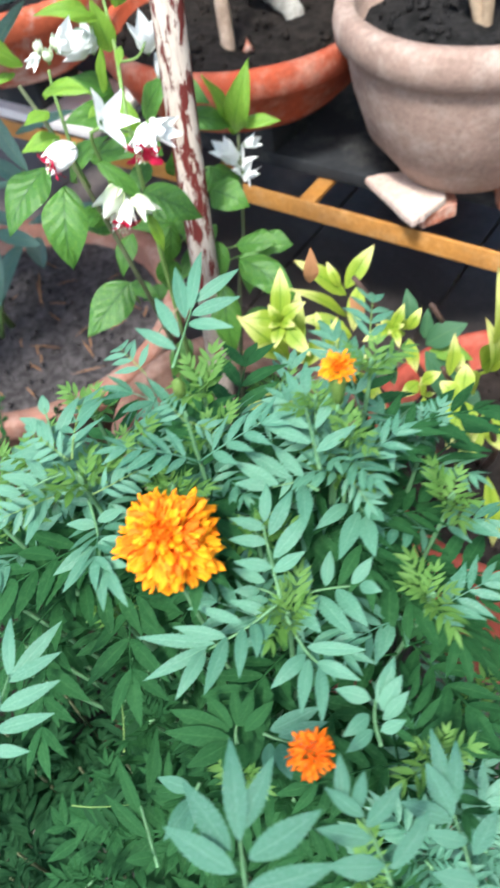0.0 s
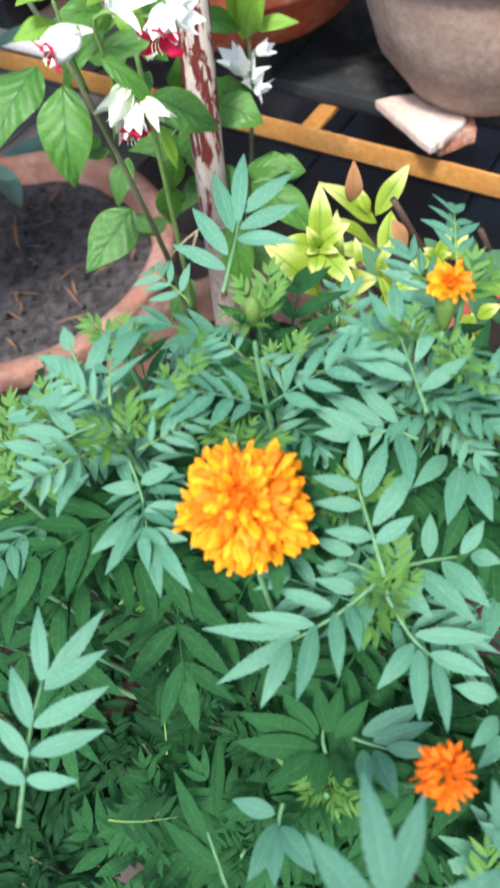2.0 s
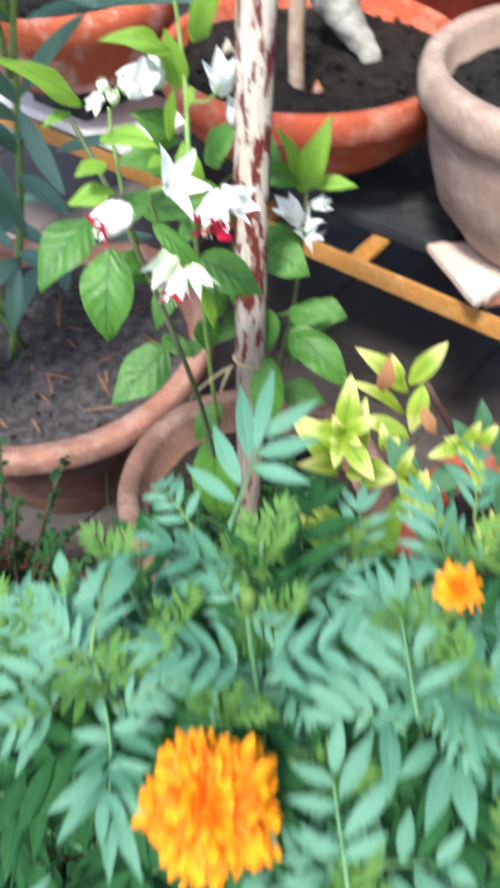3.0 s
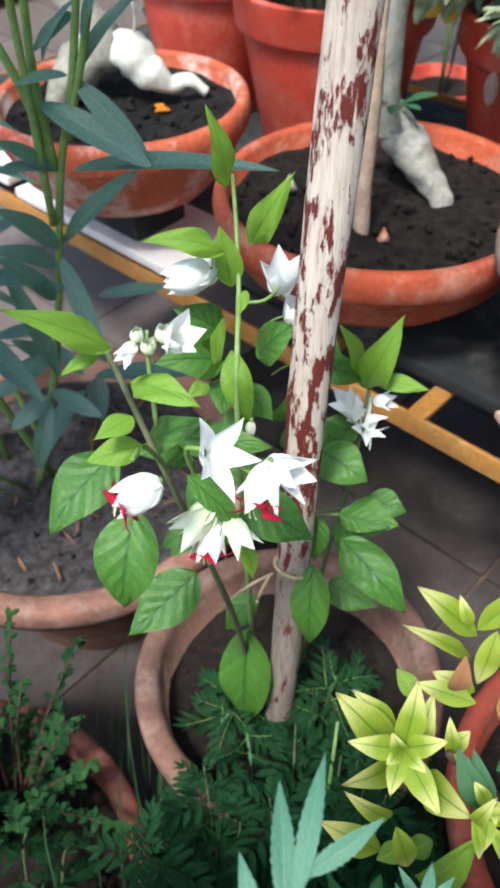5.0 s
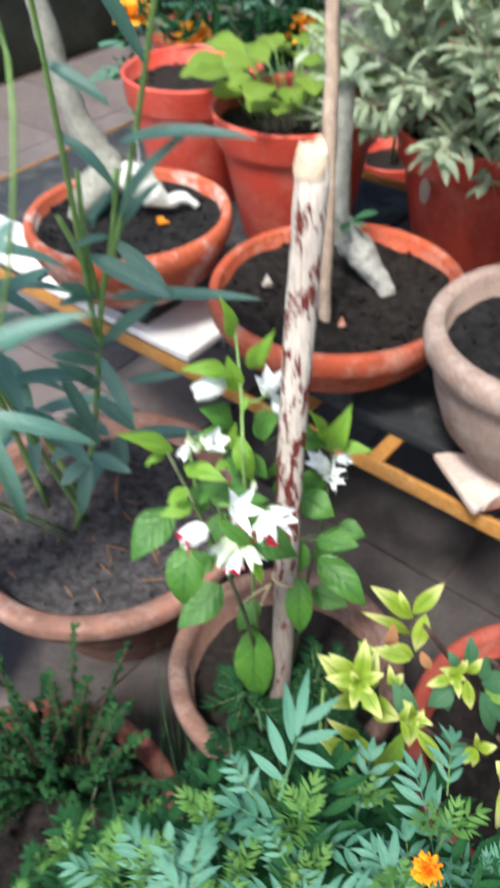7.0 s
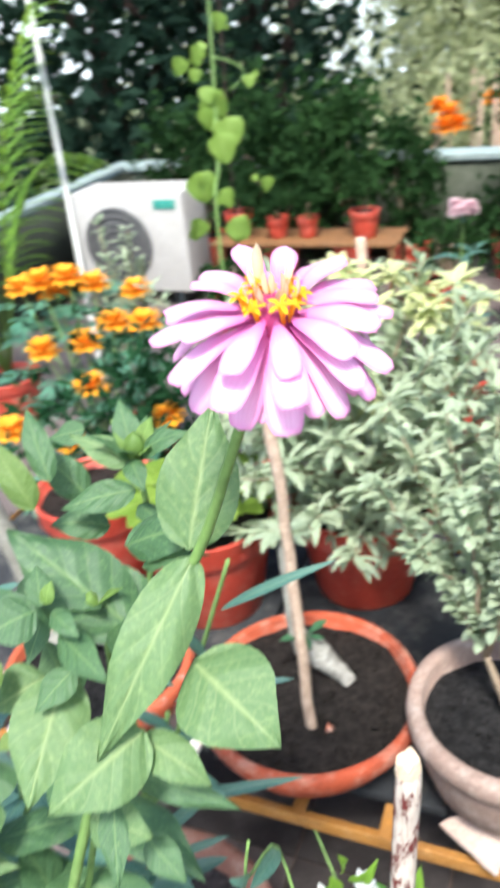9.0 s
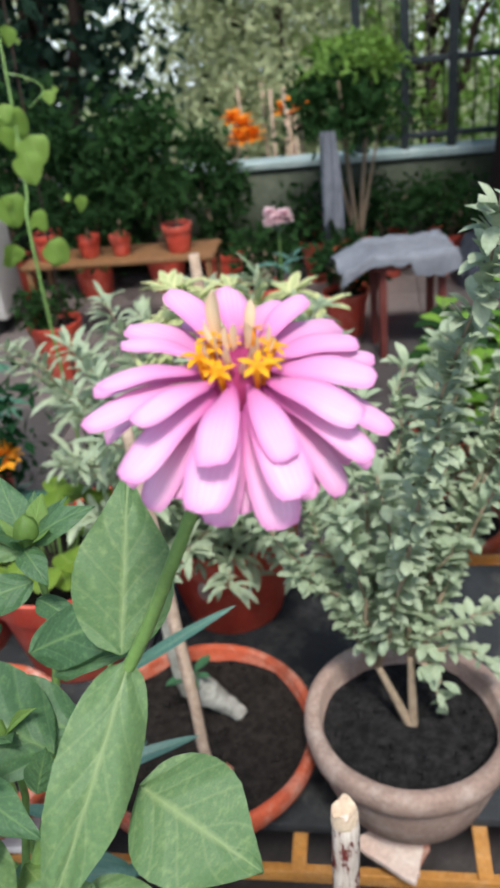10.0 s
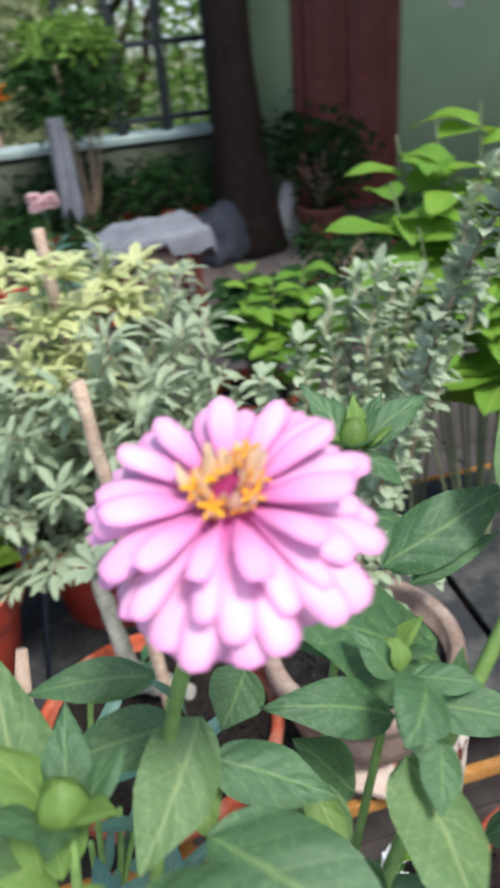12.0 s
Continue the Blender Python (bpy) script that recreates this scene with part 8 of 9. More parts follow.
more_tips = [(0.299, 0.841, 0.919), (0.385, 0.823, 0.881), (0.484, 0.856, 0.910), (0.232, 0.942, 0.841), (0.491, 0.844, 0.999), (0.307, 0.873, 0.996), (0.292, 0.912, 0.783), (0.372, 0.867, 0.999), (0.541, 0.873, 1.083), (0.431, 0.865, 1.042)]
twiggy(silver, FORK_B, more_tips, OVAL, SILVER_LEAF, 0.0082, 0.027, 0.10, 0.55, 4)
twiggy(silver, FORK_B, [(0.368, 0.819, 0.618), (0.434, 0.793, 0.673), (0.451, 0.806, 0.747), (0.448, 0.864, 1.125), (0.590, 0.810, 1.218), (0.525, 0.764, 1.128)], OVAL, SILVER_LEAF, 0.0088, 0.027, 0.12, 0.55, 4)

silver2 = thing("silver_shrub", (0.385, 1.425, 0.58), "dense shrub of narrow silvery leaves spilling from the red pot", "shrub")
tips2 = []
for i in range(64):
    q, h = i * 2.39996, (i + 0.5) / 64
    r = 0.27 * math.sqrt(1 - (h - 0.35) ** 2)
    tips2.append((0.365 + r * math.cos(q), 1.40 + r * math.sin(q), 0.62 + 0.43 * h))
twiggy(silver2, (0.385, 1.425, 0.585), tips2, NARROW, SILVER_LEAF, 0.011, 0.052, 0.40, 0.6, 3, 0.0035)
twiggy(silver2, (0.385, 1.425, 0.585), [(0.064, 1.677, 1.038), (0.132, 1.643, 0.980), (0.113, 1.576, 0.629), (0.188, 1.520, 0.626), (0.343, 1.258, 0.577), (0.273, 1.330, 0.611)], NARROW, SILVER_LEAF, 0.012, 0.04, 0.4, 0.6, 3, 0.0035)
put("yellow_leaf", WIDE[1].mesh("yellow_leaf", YELLOW_PETAL), silver2, aim((0.227, 1.421, 0.637), (-0.2, -0.3, -0.9), (0, -1, 0.2), 0.05), "yellowed leaf")
put("yellow_leaf", WIDE[1].mesh("yellow_leaf", YELLOW_PETAL), silver2, aim((0.212, 1.415, 0.630), (-0.6, -0.3, -0.7), (0, -1, 0.2), 0.04), "yellowed leaf")

umbrella = thing("variegated_shrub", (0.56, 1.62, 0.0), "tall shrub with yellow and cream variegated leaf rosettes", "shrub")
front_tips = [(0.246, 1.372, 0.984), (0.269, 1.307, 0.965), (0.325, 1.313, 0.993), (0.302, 1.386, 1.021), (0.323, 1.331, 0.993), (0.279, 1.346, 0.952), (0.330, 1.287, 0.961)]
twiggy(umbrella, (0.43, 1.47, 0.60), front_tips, NARROW, SILVER_YELLOW, 0.010, 0.042, 0.35, 0.6, 3, 0.0035)
utips = [(0.365, 1.438, 1.075), (0.370, 1.383, 1.067), (0.385, 1.363, 1.010), (0.343, 1.392, 1.002), (0.347, 1.477, 1.014), (0.532, 1.425, 0.974), (0.614, 1.447, 0.912), (0.446, 1.627, 1.008), (0.446, 1.541, 1.004), (0.529, 1.545, 1.006), (0.541, 1.471, 0.990), (0.611, 1.457, 0.995), (0.675, 1.443, 0.956), (0.441, 1.483, 0.968), (0.525, 1.420, 0.950), (0.593, 1.400, 0.909), (0.398, 1.550, 0.960)]
UMB_MESH = leaf(1, 0.34, 6, 0.5, 0.7, 0.25, 0.6, cols=5).mesh("leaf", SILVER_YELLOW)
for tip in utips:
    stem([(0.56, 1.62, 0.2), Vector((0.56, 1.62, 0.2)).lerp(Vector(tip), 0.6) + Vector((0, 0, 0.06)), tip], 0.005, 0.0025, STEM_GREEN, umbrella)
    for k in range(14):
        q = k * 0.62 + tip[0] * 30
        put("leaf", UMB_MESH, umbrella, aim(tip, (math.cos(q), math.sin(q), rnd.uniform(0.0, 1.3)), (0, 0, 1), rnd.uniform(0.040, 0.068)))
pot("plastic_pot", (0.56, 1.62), 0.0, 0.24, 0.13, 0.09, RED_PLASTIC, "red plastic pot standing behind the rack", "plastic", 0.03, None, 33, 0.05, group="red plastic pots")
stick3 = thing("support_stick", (0.47, 1.52, 0.58), "pale wooden stick standing among the yellow leaves", "stick")
part("shaft", tube(bent((0.42, 1.46, 0.57), (0.436, 1.494, 1.111), 0.003, 8, (1, 0, 0)), 0.010, 8, 0.2), STICK_WOOD, stick3)

lettuce = thing("lush_plant", (0.072, 1.515, 0.59), "lush lime green broad leaved plant in the red pot", "foliage plant")
LET_MESH = [g.mesh("leaf", LETTUCE) for g in WIDE]
for i in range(40):
    q = i * 2.4
    r = 0.02 + 0.09 * math.sqrt(i / 40)
    p = Vector((0.06 + r * 0.6 * math.cos(q), 1.50 + r * 0.6 * math.sin(q), 0.60))
    tip = Vector((0.055 + r * 1.2 * math.cos(q), 1.49 + r * 1.1 * math.sin(q), 0.66 + 0.05 * rnd.random()))
    part("stalk", tube(bent(p, tip, 0.01, 4), 0.0015, 5), STEM_GREEN, lettuce)
    put("leaf", LET_MESH[i % 3], lettuce, aim(tip, (math.cos(q), math.sin(q), 0.25), (0, -0.3, 1), rnd.uniform(0.045, 0.07)) @ Matrix.Diagonal((1.3, 1, 1, 1)))

# ---- the far side of the terrace ----
def potted_bush(at, height, radius, material_leaf, label, seed, count=900, size=0.05, pot_r=0.13, pot_h=0.24, pot_material=None, slim=0.45, clumps=22, name="shrub", bare=0.0):
    """A shrub of many small leaves in its pot."""
    at = Vector(at)
    pot("plastic_pot" if pot_material is None else "clay_pot", (at.x, at.y), at.z, at.z + pot_h, pot_r, pot_r * 0.68, pot_material or RED_PLASTIC, "red plastic pot by the parapet" if pot_material is None else "brown clay pot by the parapet", "plastic" if pot_material is None else "clay", 0.03, None, seed, 0.045, lumps=20)
    top = thing(name, at + Vector((0, 0, pot_h - 0.03)), label, "shrub")
    own = random.Random(seed)
    foot = at + Vector((0, 0, pot_h - 0.035))
    low = max(bare, pot_h)
    mid = at + Vector((0, 0, low + (height - low) * 0.5))
    for i in range(6):
        a = i * 1.05 + seed
        part("branch", tube(bent(foot, mid + Vector((math.cos(a) * radius * 0.6, math.sin(a) * radius * 0.6, (height - pot_h) * own.uniform(0.0, 0.3))), 0.04, 6), [0.012 - 0.0014 * k for k in range(7)], 6), TWIG, top)
    part("crown", crown(count, mid + Vector((0, 0, (height - low) * 0.08)), (radius, radius, (height - low) * 0.52), size, material_leaf, 1.0, seed, clumps, slim), material_leaf, top, kind="stuff", smooth=False)
    return top


# outdoor cooling unit
ac = thing("cooling_unit", rk(-2.1, 3.25, 0.0), "off-white outdoor cooling unit with a dark round fan", "air conditioner")
part("casing", set_box(-2.45, -1.76, 3.13, 3.42, 0.09, 0.65, 0.014), AC_WHITE, ac)
part("fan_grille", Geo().join(lathe([(0.0, 0.0), (0.06, 0.004), (0.2, 0.006), (0.212, 0.002), (0.214, -0.004)], 40, 0, 0, False), Matrix.Translation(rk(-2.19, 3.128, 0.36)) @ Matrix.Rotation(radians(TURN), 4, "Z") @ Matrix.Rotation(radians(90), 4, "X")), AC_DARK, ac)
for k in range(5):
    part("grille_ring", Geo().join(tube([((0.04 + 0.04 * k) * math.cos(q), (0.04 + 0.04 * k) * math.sin(q), 0.010) for q in np.linspace(0, 6.283, 30)], 0.003, 5), Matrix.Translation(rk(-2.19, 3.126, 0.36)) @ Matrix.Rotation(radians(TURN), 4, "Z") @ Matrix.Rotation(radians(90), 4, "X")), BLACK_METAL, ac)
part("sticker", set_box(-1.93, -1.80, 3.124, 3.1285, 0.56, 0.61, 0.001), TEAL, ac, "teal label plate")
for u in (-2.38, -1.88):
    part("foot", set_box(u, u + 0.05, 3.14, 3.40, 0, 0.088, 0.004), BLACK_METAL, ac)

# ochre bench with small red pots
bench = thing("plant_bench", rk(-1.05, 3.05, 0), "brown painted metal bench carrying small red pots", "bench")
part("top", set_box(-1.52, -0.56, 2.92, 3.20, 0.415, 0.435, 0.003), BENCH_PAINT, bench)
for u in (-1.50, -0.60):
    for v in (2.93, 3.17):
        part("leg", set_box(u, u + 0.025, v, v + 0.025, 0, 0.414, 0.002), BENCH_PAINT, bench)
for u, r, h in ((-1.40, 0.075, 0.13), (-1.19, 0.058, 0.10), (-1.03, 0.052, 0.10), (-0.74, 0.072, 0.13)):
    c = rk(u, 3.04)
    pot("small_pot", (c.x, c.y), 0.436, 0.436 + h, r, r * 0.7, RED_PLASTIC, "small red plastic pot on the bench", "plastic", 0.02, None, int(-u * 100), 0.03, group="small red pots", lumps=10)
    sprout = thing("potted_sprout", (c.x, c.y, 0.436 + h - 0.02), "small dark green plant in a red pot", "foliage plant")
    part("stalk", tube([(c.x, c.y, 0.43 + h - 0.02), (c.x + 0.01, c.y, 0.50 + h)], 0.004, 5), TWIG, sprout)
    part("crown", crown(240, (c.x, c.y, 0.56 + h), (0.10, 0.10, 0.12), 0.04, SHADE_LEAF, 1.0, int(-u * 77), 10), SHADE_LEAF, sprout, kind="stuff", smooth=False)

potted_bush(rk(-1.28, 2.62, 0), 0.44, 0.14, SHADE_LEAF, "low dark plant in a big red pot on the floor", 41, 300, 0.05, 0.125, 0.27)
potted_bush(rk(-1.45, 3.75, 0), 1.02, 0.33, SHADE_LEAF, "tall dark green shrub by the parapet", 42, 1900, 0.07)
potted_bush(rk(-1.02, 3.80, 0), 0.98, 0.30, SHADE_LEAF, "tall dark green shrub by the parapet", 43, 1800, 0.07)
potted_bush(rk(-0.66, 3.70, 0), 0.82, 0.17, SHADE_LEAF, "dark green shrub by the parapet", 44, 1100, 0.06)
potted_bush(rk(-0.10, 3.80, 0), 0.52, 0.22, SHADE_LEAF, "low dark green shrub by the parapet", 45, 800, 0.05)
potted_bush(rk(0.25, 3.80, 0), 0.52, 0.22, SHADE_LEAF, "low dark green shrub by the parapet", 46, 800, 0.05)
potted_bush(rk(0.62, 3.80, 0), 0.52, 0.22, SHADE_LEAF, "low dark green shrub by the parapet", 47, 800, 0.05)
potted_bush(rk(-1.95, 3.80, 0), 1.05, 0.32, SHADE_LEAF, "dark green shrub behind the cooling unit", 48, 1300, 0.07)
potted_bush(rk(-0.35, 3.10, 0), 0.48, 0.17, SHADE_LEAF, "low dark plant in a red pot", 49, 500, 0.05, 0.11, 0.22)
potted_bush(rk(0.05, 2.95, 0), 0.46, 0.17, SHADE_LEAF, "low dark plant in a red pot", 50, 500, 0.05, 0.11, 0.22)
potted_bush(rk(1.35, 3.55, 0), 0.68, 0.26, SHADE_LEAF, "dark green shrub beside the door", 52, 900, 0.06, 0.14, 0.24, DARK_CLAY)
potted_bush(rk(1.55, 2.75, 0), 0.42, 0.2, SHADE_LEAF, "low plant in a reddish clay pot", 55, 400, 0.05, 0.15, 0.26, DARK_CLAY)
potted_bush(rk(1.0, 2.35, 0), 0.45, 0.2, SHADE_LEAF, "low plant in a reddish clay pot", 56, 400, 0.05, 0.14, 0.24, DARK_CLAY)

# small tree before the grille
# two leaf colours paint the shaded underside and sunlit top of one crown
small_tree = potted_bush((2.533, 3.546, 0.445)[:2] + (0.0,), 1.10, 0.29, SHADE_LEAF, "small flat crowned tree, shade dark below and sunlit yellow green above", 57, 1900, 0.055, 0.14, 0.25, TERRACOTTA, name="small_tree", bare=0.80)
part("sunlit_crown", crown(900, (2.56, 3.56, 1.17), (0.24, 0.24, 0.10), 0.055, TREE_GREEN, 1.0, 58, 18), TREE_GREEN, small_tree, "yellow green sunlit foliage", kind="stuff", smooth=False)

# post with grey cloth
px0 = Vector((2.216, 3.405, 0.874))
post = thing("cloth_post", (px0.x, px0.y, 0), "black iron post with a grey cloth thrown over it", "post")
part("shaft", tube([(px0.x, px0.y, 0), (px0.x, px0.y, px0.z - 0.01)], 0.018, 8), BLACK_METAL, post)
cloth = Geo()
cv, cu_n, cz_n = [], 14, 22
for j in range(cz_n + 1):
    for i in range(cu_n + 1):
        a = i / cu_n
        s = j / cz_n
        wide = 0.034 + 0.016 * math.sin(s * 2.2)
        q = rk(0, 0) - CORNER + ALONG * ((a - 0.12) * wide * 2) + BACK * (-0.025 + 0.012 * math.sin(a * 14 + s * 3))
        cv.append((px0.x + q.x, px0.y + q.y, px0.z + 0.012 - 0.46 * s * (1 - 0.12 * math.sin(a * 5))))
cloth.add(cv, [(j * (cu_n + 1) + i, j * (cu_n + 1) + i + 1, (j + 1) * (cu_n + 1) + i + 1, (j + 1) * (cu_n + 1) + i) for j in range(cz_n) for i in range(cu_n)])
part("cloth", cloth, GREY_CLOTH, post, "grey cloth hanging in folds")

# low table under a grey sheet
table_c = Vector((2.156, 2.776, 0.457))
sheet_top = thing("covered_table", (table_c.x, table_c.y, 0), "low table covered with a crumpled grey sheet", "table")
part("table_top", Geo().join(box(0.34, 0.26, 0.03, 0.004), Matrix.Translation((table_c.x, table_c.y, table_c.z - 0.03)) @ Matrix.Rotation(radians(TURN + 12), 4, "Z")), MAROON_WOOD, sheet_top)
for sx in (-0.13, 0.13):
    for sy in (-0.09, 0.09):
        part("leg", Geo().join(box(0.03, 0.03, table_c.z - 0.046, 0.002, (sx, sy, (table_c.z - 0.046) / 2)), Matrix.Translation((table_c.x, table_c.y, 0)) @ Matrix.Rotation(radians(TURN + 12), 4, "Z")), MAROON_WOOD, sheet_top)
sv, sn = [], 24
for j in range(sn + 1):
    for i in range(sn + 1):
        x, y = (i / sn - 0.5) * 0.62, (j / sn - 0.5) * 0.44
        drop = max(0, abs(x) - 0.18) + max(0, abs(y) - 0.14)
        z = -drop * (0.5 if x < 0 else 1.3) + 0.03 * noise.noise((x * 9, y * 9, 1)) + 0.02 * noise.noise((x * 25, y * 25, 4)) + 0.03
        sv.append((max(-0.30, min(0.195, x)) * (1 + 0.3 * drop), max(-0.15, min(0.15, y)) * (1 + 0.3 * drop), z))
sheet = Geo().add(sv, [(j * (sn + 1) + i, j * (sn + 1) + i + 1, (j + 1) * (sn + 1) + i + 1, (j + 1) * (sn + 1) + i) for j in range(sn) for i in range(sn)], m=Matrix.Translation((table_c.x, table_c.y, table_c.z - 0.005)) @ Matrix.Rotation(radians(TURN + 12), 4, "Z"))
part("sheet", sheet, GREY_CLOTH, sheet_top, "crumpled grey sheet")

# shallow yellow dish on the floor
solo("dish", Geo().join(lathe([(0.05, 0.0), (0.085, 0.004), (0.115, 0.022), (0.12, 0.028), (0.113, 0.026), (0.082, 0.010), (0.0, 0.008)], 36, 0.01, 3, False), Matrix.Translation((1.09, 3.37, 0.001))), worn("yellow plastic", (0.62, 0.36, 0.03), (0.35, 0.2, 0.03), (0.7, 0.5, 0.15), 8, 0.5), "shallow yellow plastic dish on the floor", "dish")

# old trunk and bundles by the wall
tb = Vector((3.297, 3.117, 0.576))
trunk_thing = thing("old_trunk", (tb.x, tb.y, 0), "dark brown flaring old trunk beside the wall", "tree trunk")
part("bark", tube([(tb.x, tb.y, 0), (tb.x, tb.y, 0.15), (tb.x - 0.01, tb.y, 0.5), (tb.x - 0.02, tb.y + 0.01, 1.0), (tb.x - 0.02, tb.y + 0.01, 1.6), (tb.x, tb.y, 2.4)], [0.26, 0.2, 0.145, 0.115, 0.105, 0.09], 18, 0.2), BARK_BROWN, trunk_thing)
for k in range(5):
    a = k * 1.3
    part("limb", tube(bent((tb.x, tb.y, 2.3), (tb.x + math.cos(a) * 0.8, tb.y + math.sin(a) * 0.8, 3.0 + 0.2 * k), 0.1, 6), [0.07 - 0.008 * j for j in range(7)], 7), BARK_BROWN, trunk_thing)


def bundle(at, sx, sy, sz, material, label, seed):
    """A slumped sack."""
    g = Geo()
    rows_b, cols_b = 16, 26
    vs = []
    for j in range(rows_b + 1):
        for i in range(cols_b):
            ph, th = math.pi * j / rows_b, 2 * math.pi * i / cols_b
            n = 1 + 0.34 * noise.noise((math.cos(th) * 2 + seed, math.sin(th) * 2, math.cos(ph) * 2)) + 0.16 * noise.noise((math.cos(th) * 5 + seed, math.sin(th) * 5, math.cos(ph) * 5))
            vs.append((sx * n * math.sin(ph) * math.cos(th), sy * n * math.sin(ph) * math.sin(th), max(sz * n * math.cos(ph), -sz * 0.6)))
    g.add(vs, [(j * cols_b + i, (j + 1) * cols_b + i, (j + 1) * cols_b + (i + 1) % cols_b, j * cols_b + (i + 1) % cols_b) for j in range(rows_b) for i in range(cols_b)], m=Matrix.Translation((at[0], at[1], sz * 0.6)))
    return solo("sack", g, material, label, "sack")


bundle((3.04, 3.10), 0.17, 0.13, 0.19, DARK_CLOTH, "slumped grey blue sack on the floor", 2)
bundle((3.48, 2.95), 0.08, 0.06, 0.20, AC_WHITE, "whitish tied plastic sack by the wall", 7)

# white mark on the wall
wm = rk(2.42, WALL_V - 0.006, 1.13)
solo("wall_patch", Geo().join(leaf(0.10, 0.12, 8, 0.5, 0.5, 0, 0.02), aim(wm - Vector((0, 0, 0.05)), (0.1, 0.0, 1), -BACK)), AC_WHITE, "small whitish plaster patch on the green wall", "wall patch")

# ---- plants half way ----
def flower_head(parent, at, r, material, name="bloom"):
    bloom = part(name, Geo().join(lathe([(0.001, -r * 0.4), (r * 0.25, -r * 0.25), (r * 0.3, 0), (r * 0.05, r * 0.2)], 8), Matrix.Translation(at)), material, parent)
    petal_mesh = leaf(1, 0.6, 4, 0.7, 0.45, 0.2, 0.5, 0.15, cols=3).mesh("petal", material)
    for n, (count, tilt) in enumerate(((9, 0), (8, 30), (6, 58))):
        for k in range(count):
            q = 6.283 * k / count + n * 0.4
            t = radians(tilt)
            d = Vector((math.cos(q) * math.cos(t), math.sin(q) * math.cos(t), math.sin(t)))
            put("petal", petal_mesh, bloom, aim(at, d, (0, 0, 1), r * rnd.uniform(0.85, 1.1)))
    return bloom


far_mari = thing("marigold_plant", (-0.02, 2.12, 0.30), "marigold with many orange blooms standing behind the rack", "flowering plant")
pot("plastic_pot", (-0.02, 2.12), 0.0, 0.33, 0.15, 0.10, RED_PLASTIC, "red plastic pot holding orange marigolds", "plastic", 0.03, None, 61, 0.05, group="red plastic pots", lumps=20)
for at in ((-0.096, 2.416, 0.884), (-0.021, 2.398, 0.889), (0.043, 2.365, 0.866), (0.149, 2.319, 0.840), (0.056, 2.204, 0.802), (-0.028, 2.205, 0.761), (-0.138, 2.234, 0.756), (0.133, 2.177, 0.793), (-0.046, 2.105, 0.683), (0.119, 2.006, 0.596), (-0.125, 2.012, 0.587), (-0.265, 2.076, 0.625), (-0.062, 2.443, 0.844), (-0.150, 2.478, 0.861)):
    stem([(-0.02, 2.12, 0.29), Vector((-0.02, 2.12, 0.29)).lerp(Vector(at), 0.5) + Vector((0, 0, 0.05)), at], 0.004, 0.002, STEM_GREEN, far_mari)
    flower_head(far_mari, at, 0.050, MARI_FAR)
    for k in range(5):
        q = k * 1.26 + at[0] * 20
        put("frond", FRONDS[k], far_mari, aim(Vector(at) - Vector((0, 0, 0.05 + 0.03 * k)), (math.cos(q), math.sin(q), 0.3), (0, 0, 1), 0.12))
part("foliage", crown(900, (-0.02, 2.12, 0.58), (0.24, 0.24, 0.26), 0.05, MARIGOLD_DARK, 1.0, 62, 24, 0.35), MARIGOLD_DARK, far_mari, kind="stuff", smooth=False)

pale = thing("silver_shrub", (0.157, 2.663, 0.819)[:2] + (0.25,), "small pale silver plant before the cooling unit", "shrub")
pp = Vector((0.166, 2.660, 0.818))
pot("plastic_pot", (pp.x, pp.y), 0.0, 0.28, 0.11, 0.08, RED_PLASTIC, "red plastic pot holding a pale plant", "plastic", 0.03, None, 63, 0.045, group="red plastic pots", lumps=10)
twiggy(pale, (pp.x, pp.y, 0.25), [(pp.x + 0.07 * math.cos(k * 1.05), pp.y + 0.07 * math.sin(k * 1.05), pp.z + 0.06 * (k % 3)) for k in range(7)], OVAL, SILVER_LEAF, 0.02, 0.035, 0.4, 0.6, 3)

# climbing vine with lime heart leaves on a thin cane
climb = thing("climbing_vine", (0.378, 2.222, 0.993)[:2] + (0.18,), "climbing vine with lime heart shaped leaves on a thin cane", "climber")
cb = Vector((0.378, 2.222, 0.993))
pot("plastic_pot", (cb.x, cb.y), 0.0, 0.22, 0.11, 0.08, RED_PLASTIC, "red plastic pot holding a climbing vine", "plastic", 0.03, None, 64, 0.045, group="red plastic pots", lumps=10)
stem([(cb.x, cb.y, 0.19), cb, (0.416, 2.287, 1.123), (0.453, 2.367, 1.279), (0.487, 2.448, 1.436), (0.522, 2.530, 1.592)], 0.005, 0.0022, STEM_GREEN, climb)
part("cane", tube([(cb.x + 0.012, cb.y, 0.19), Vector((0.570, 2.585, 1.670))], 0.003, 6), BARK_BROWN, climb)
HEART = [leaf(1, 0.95, 8, 0.32, 0.6, 0.15, 0.3 + 0.2 * i, 0.04).mesh("heart_leaf", CLIMB_LEAF) for i in range(2)]
n_h = 0
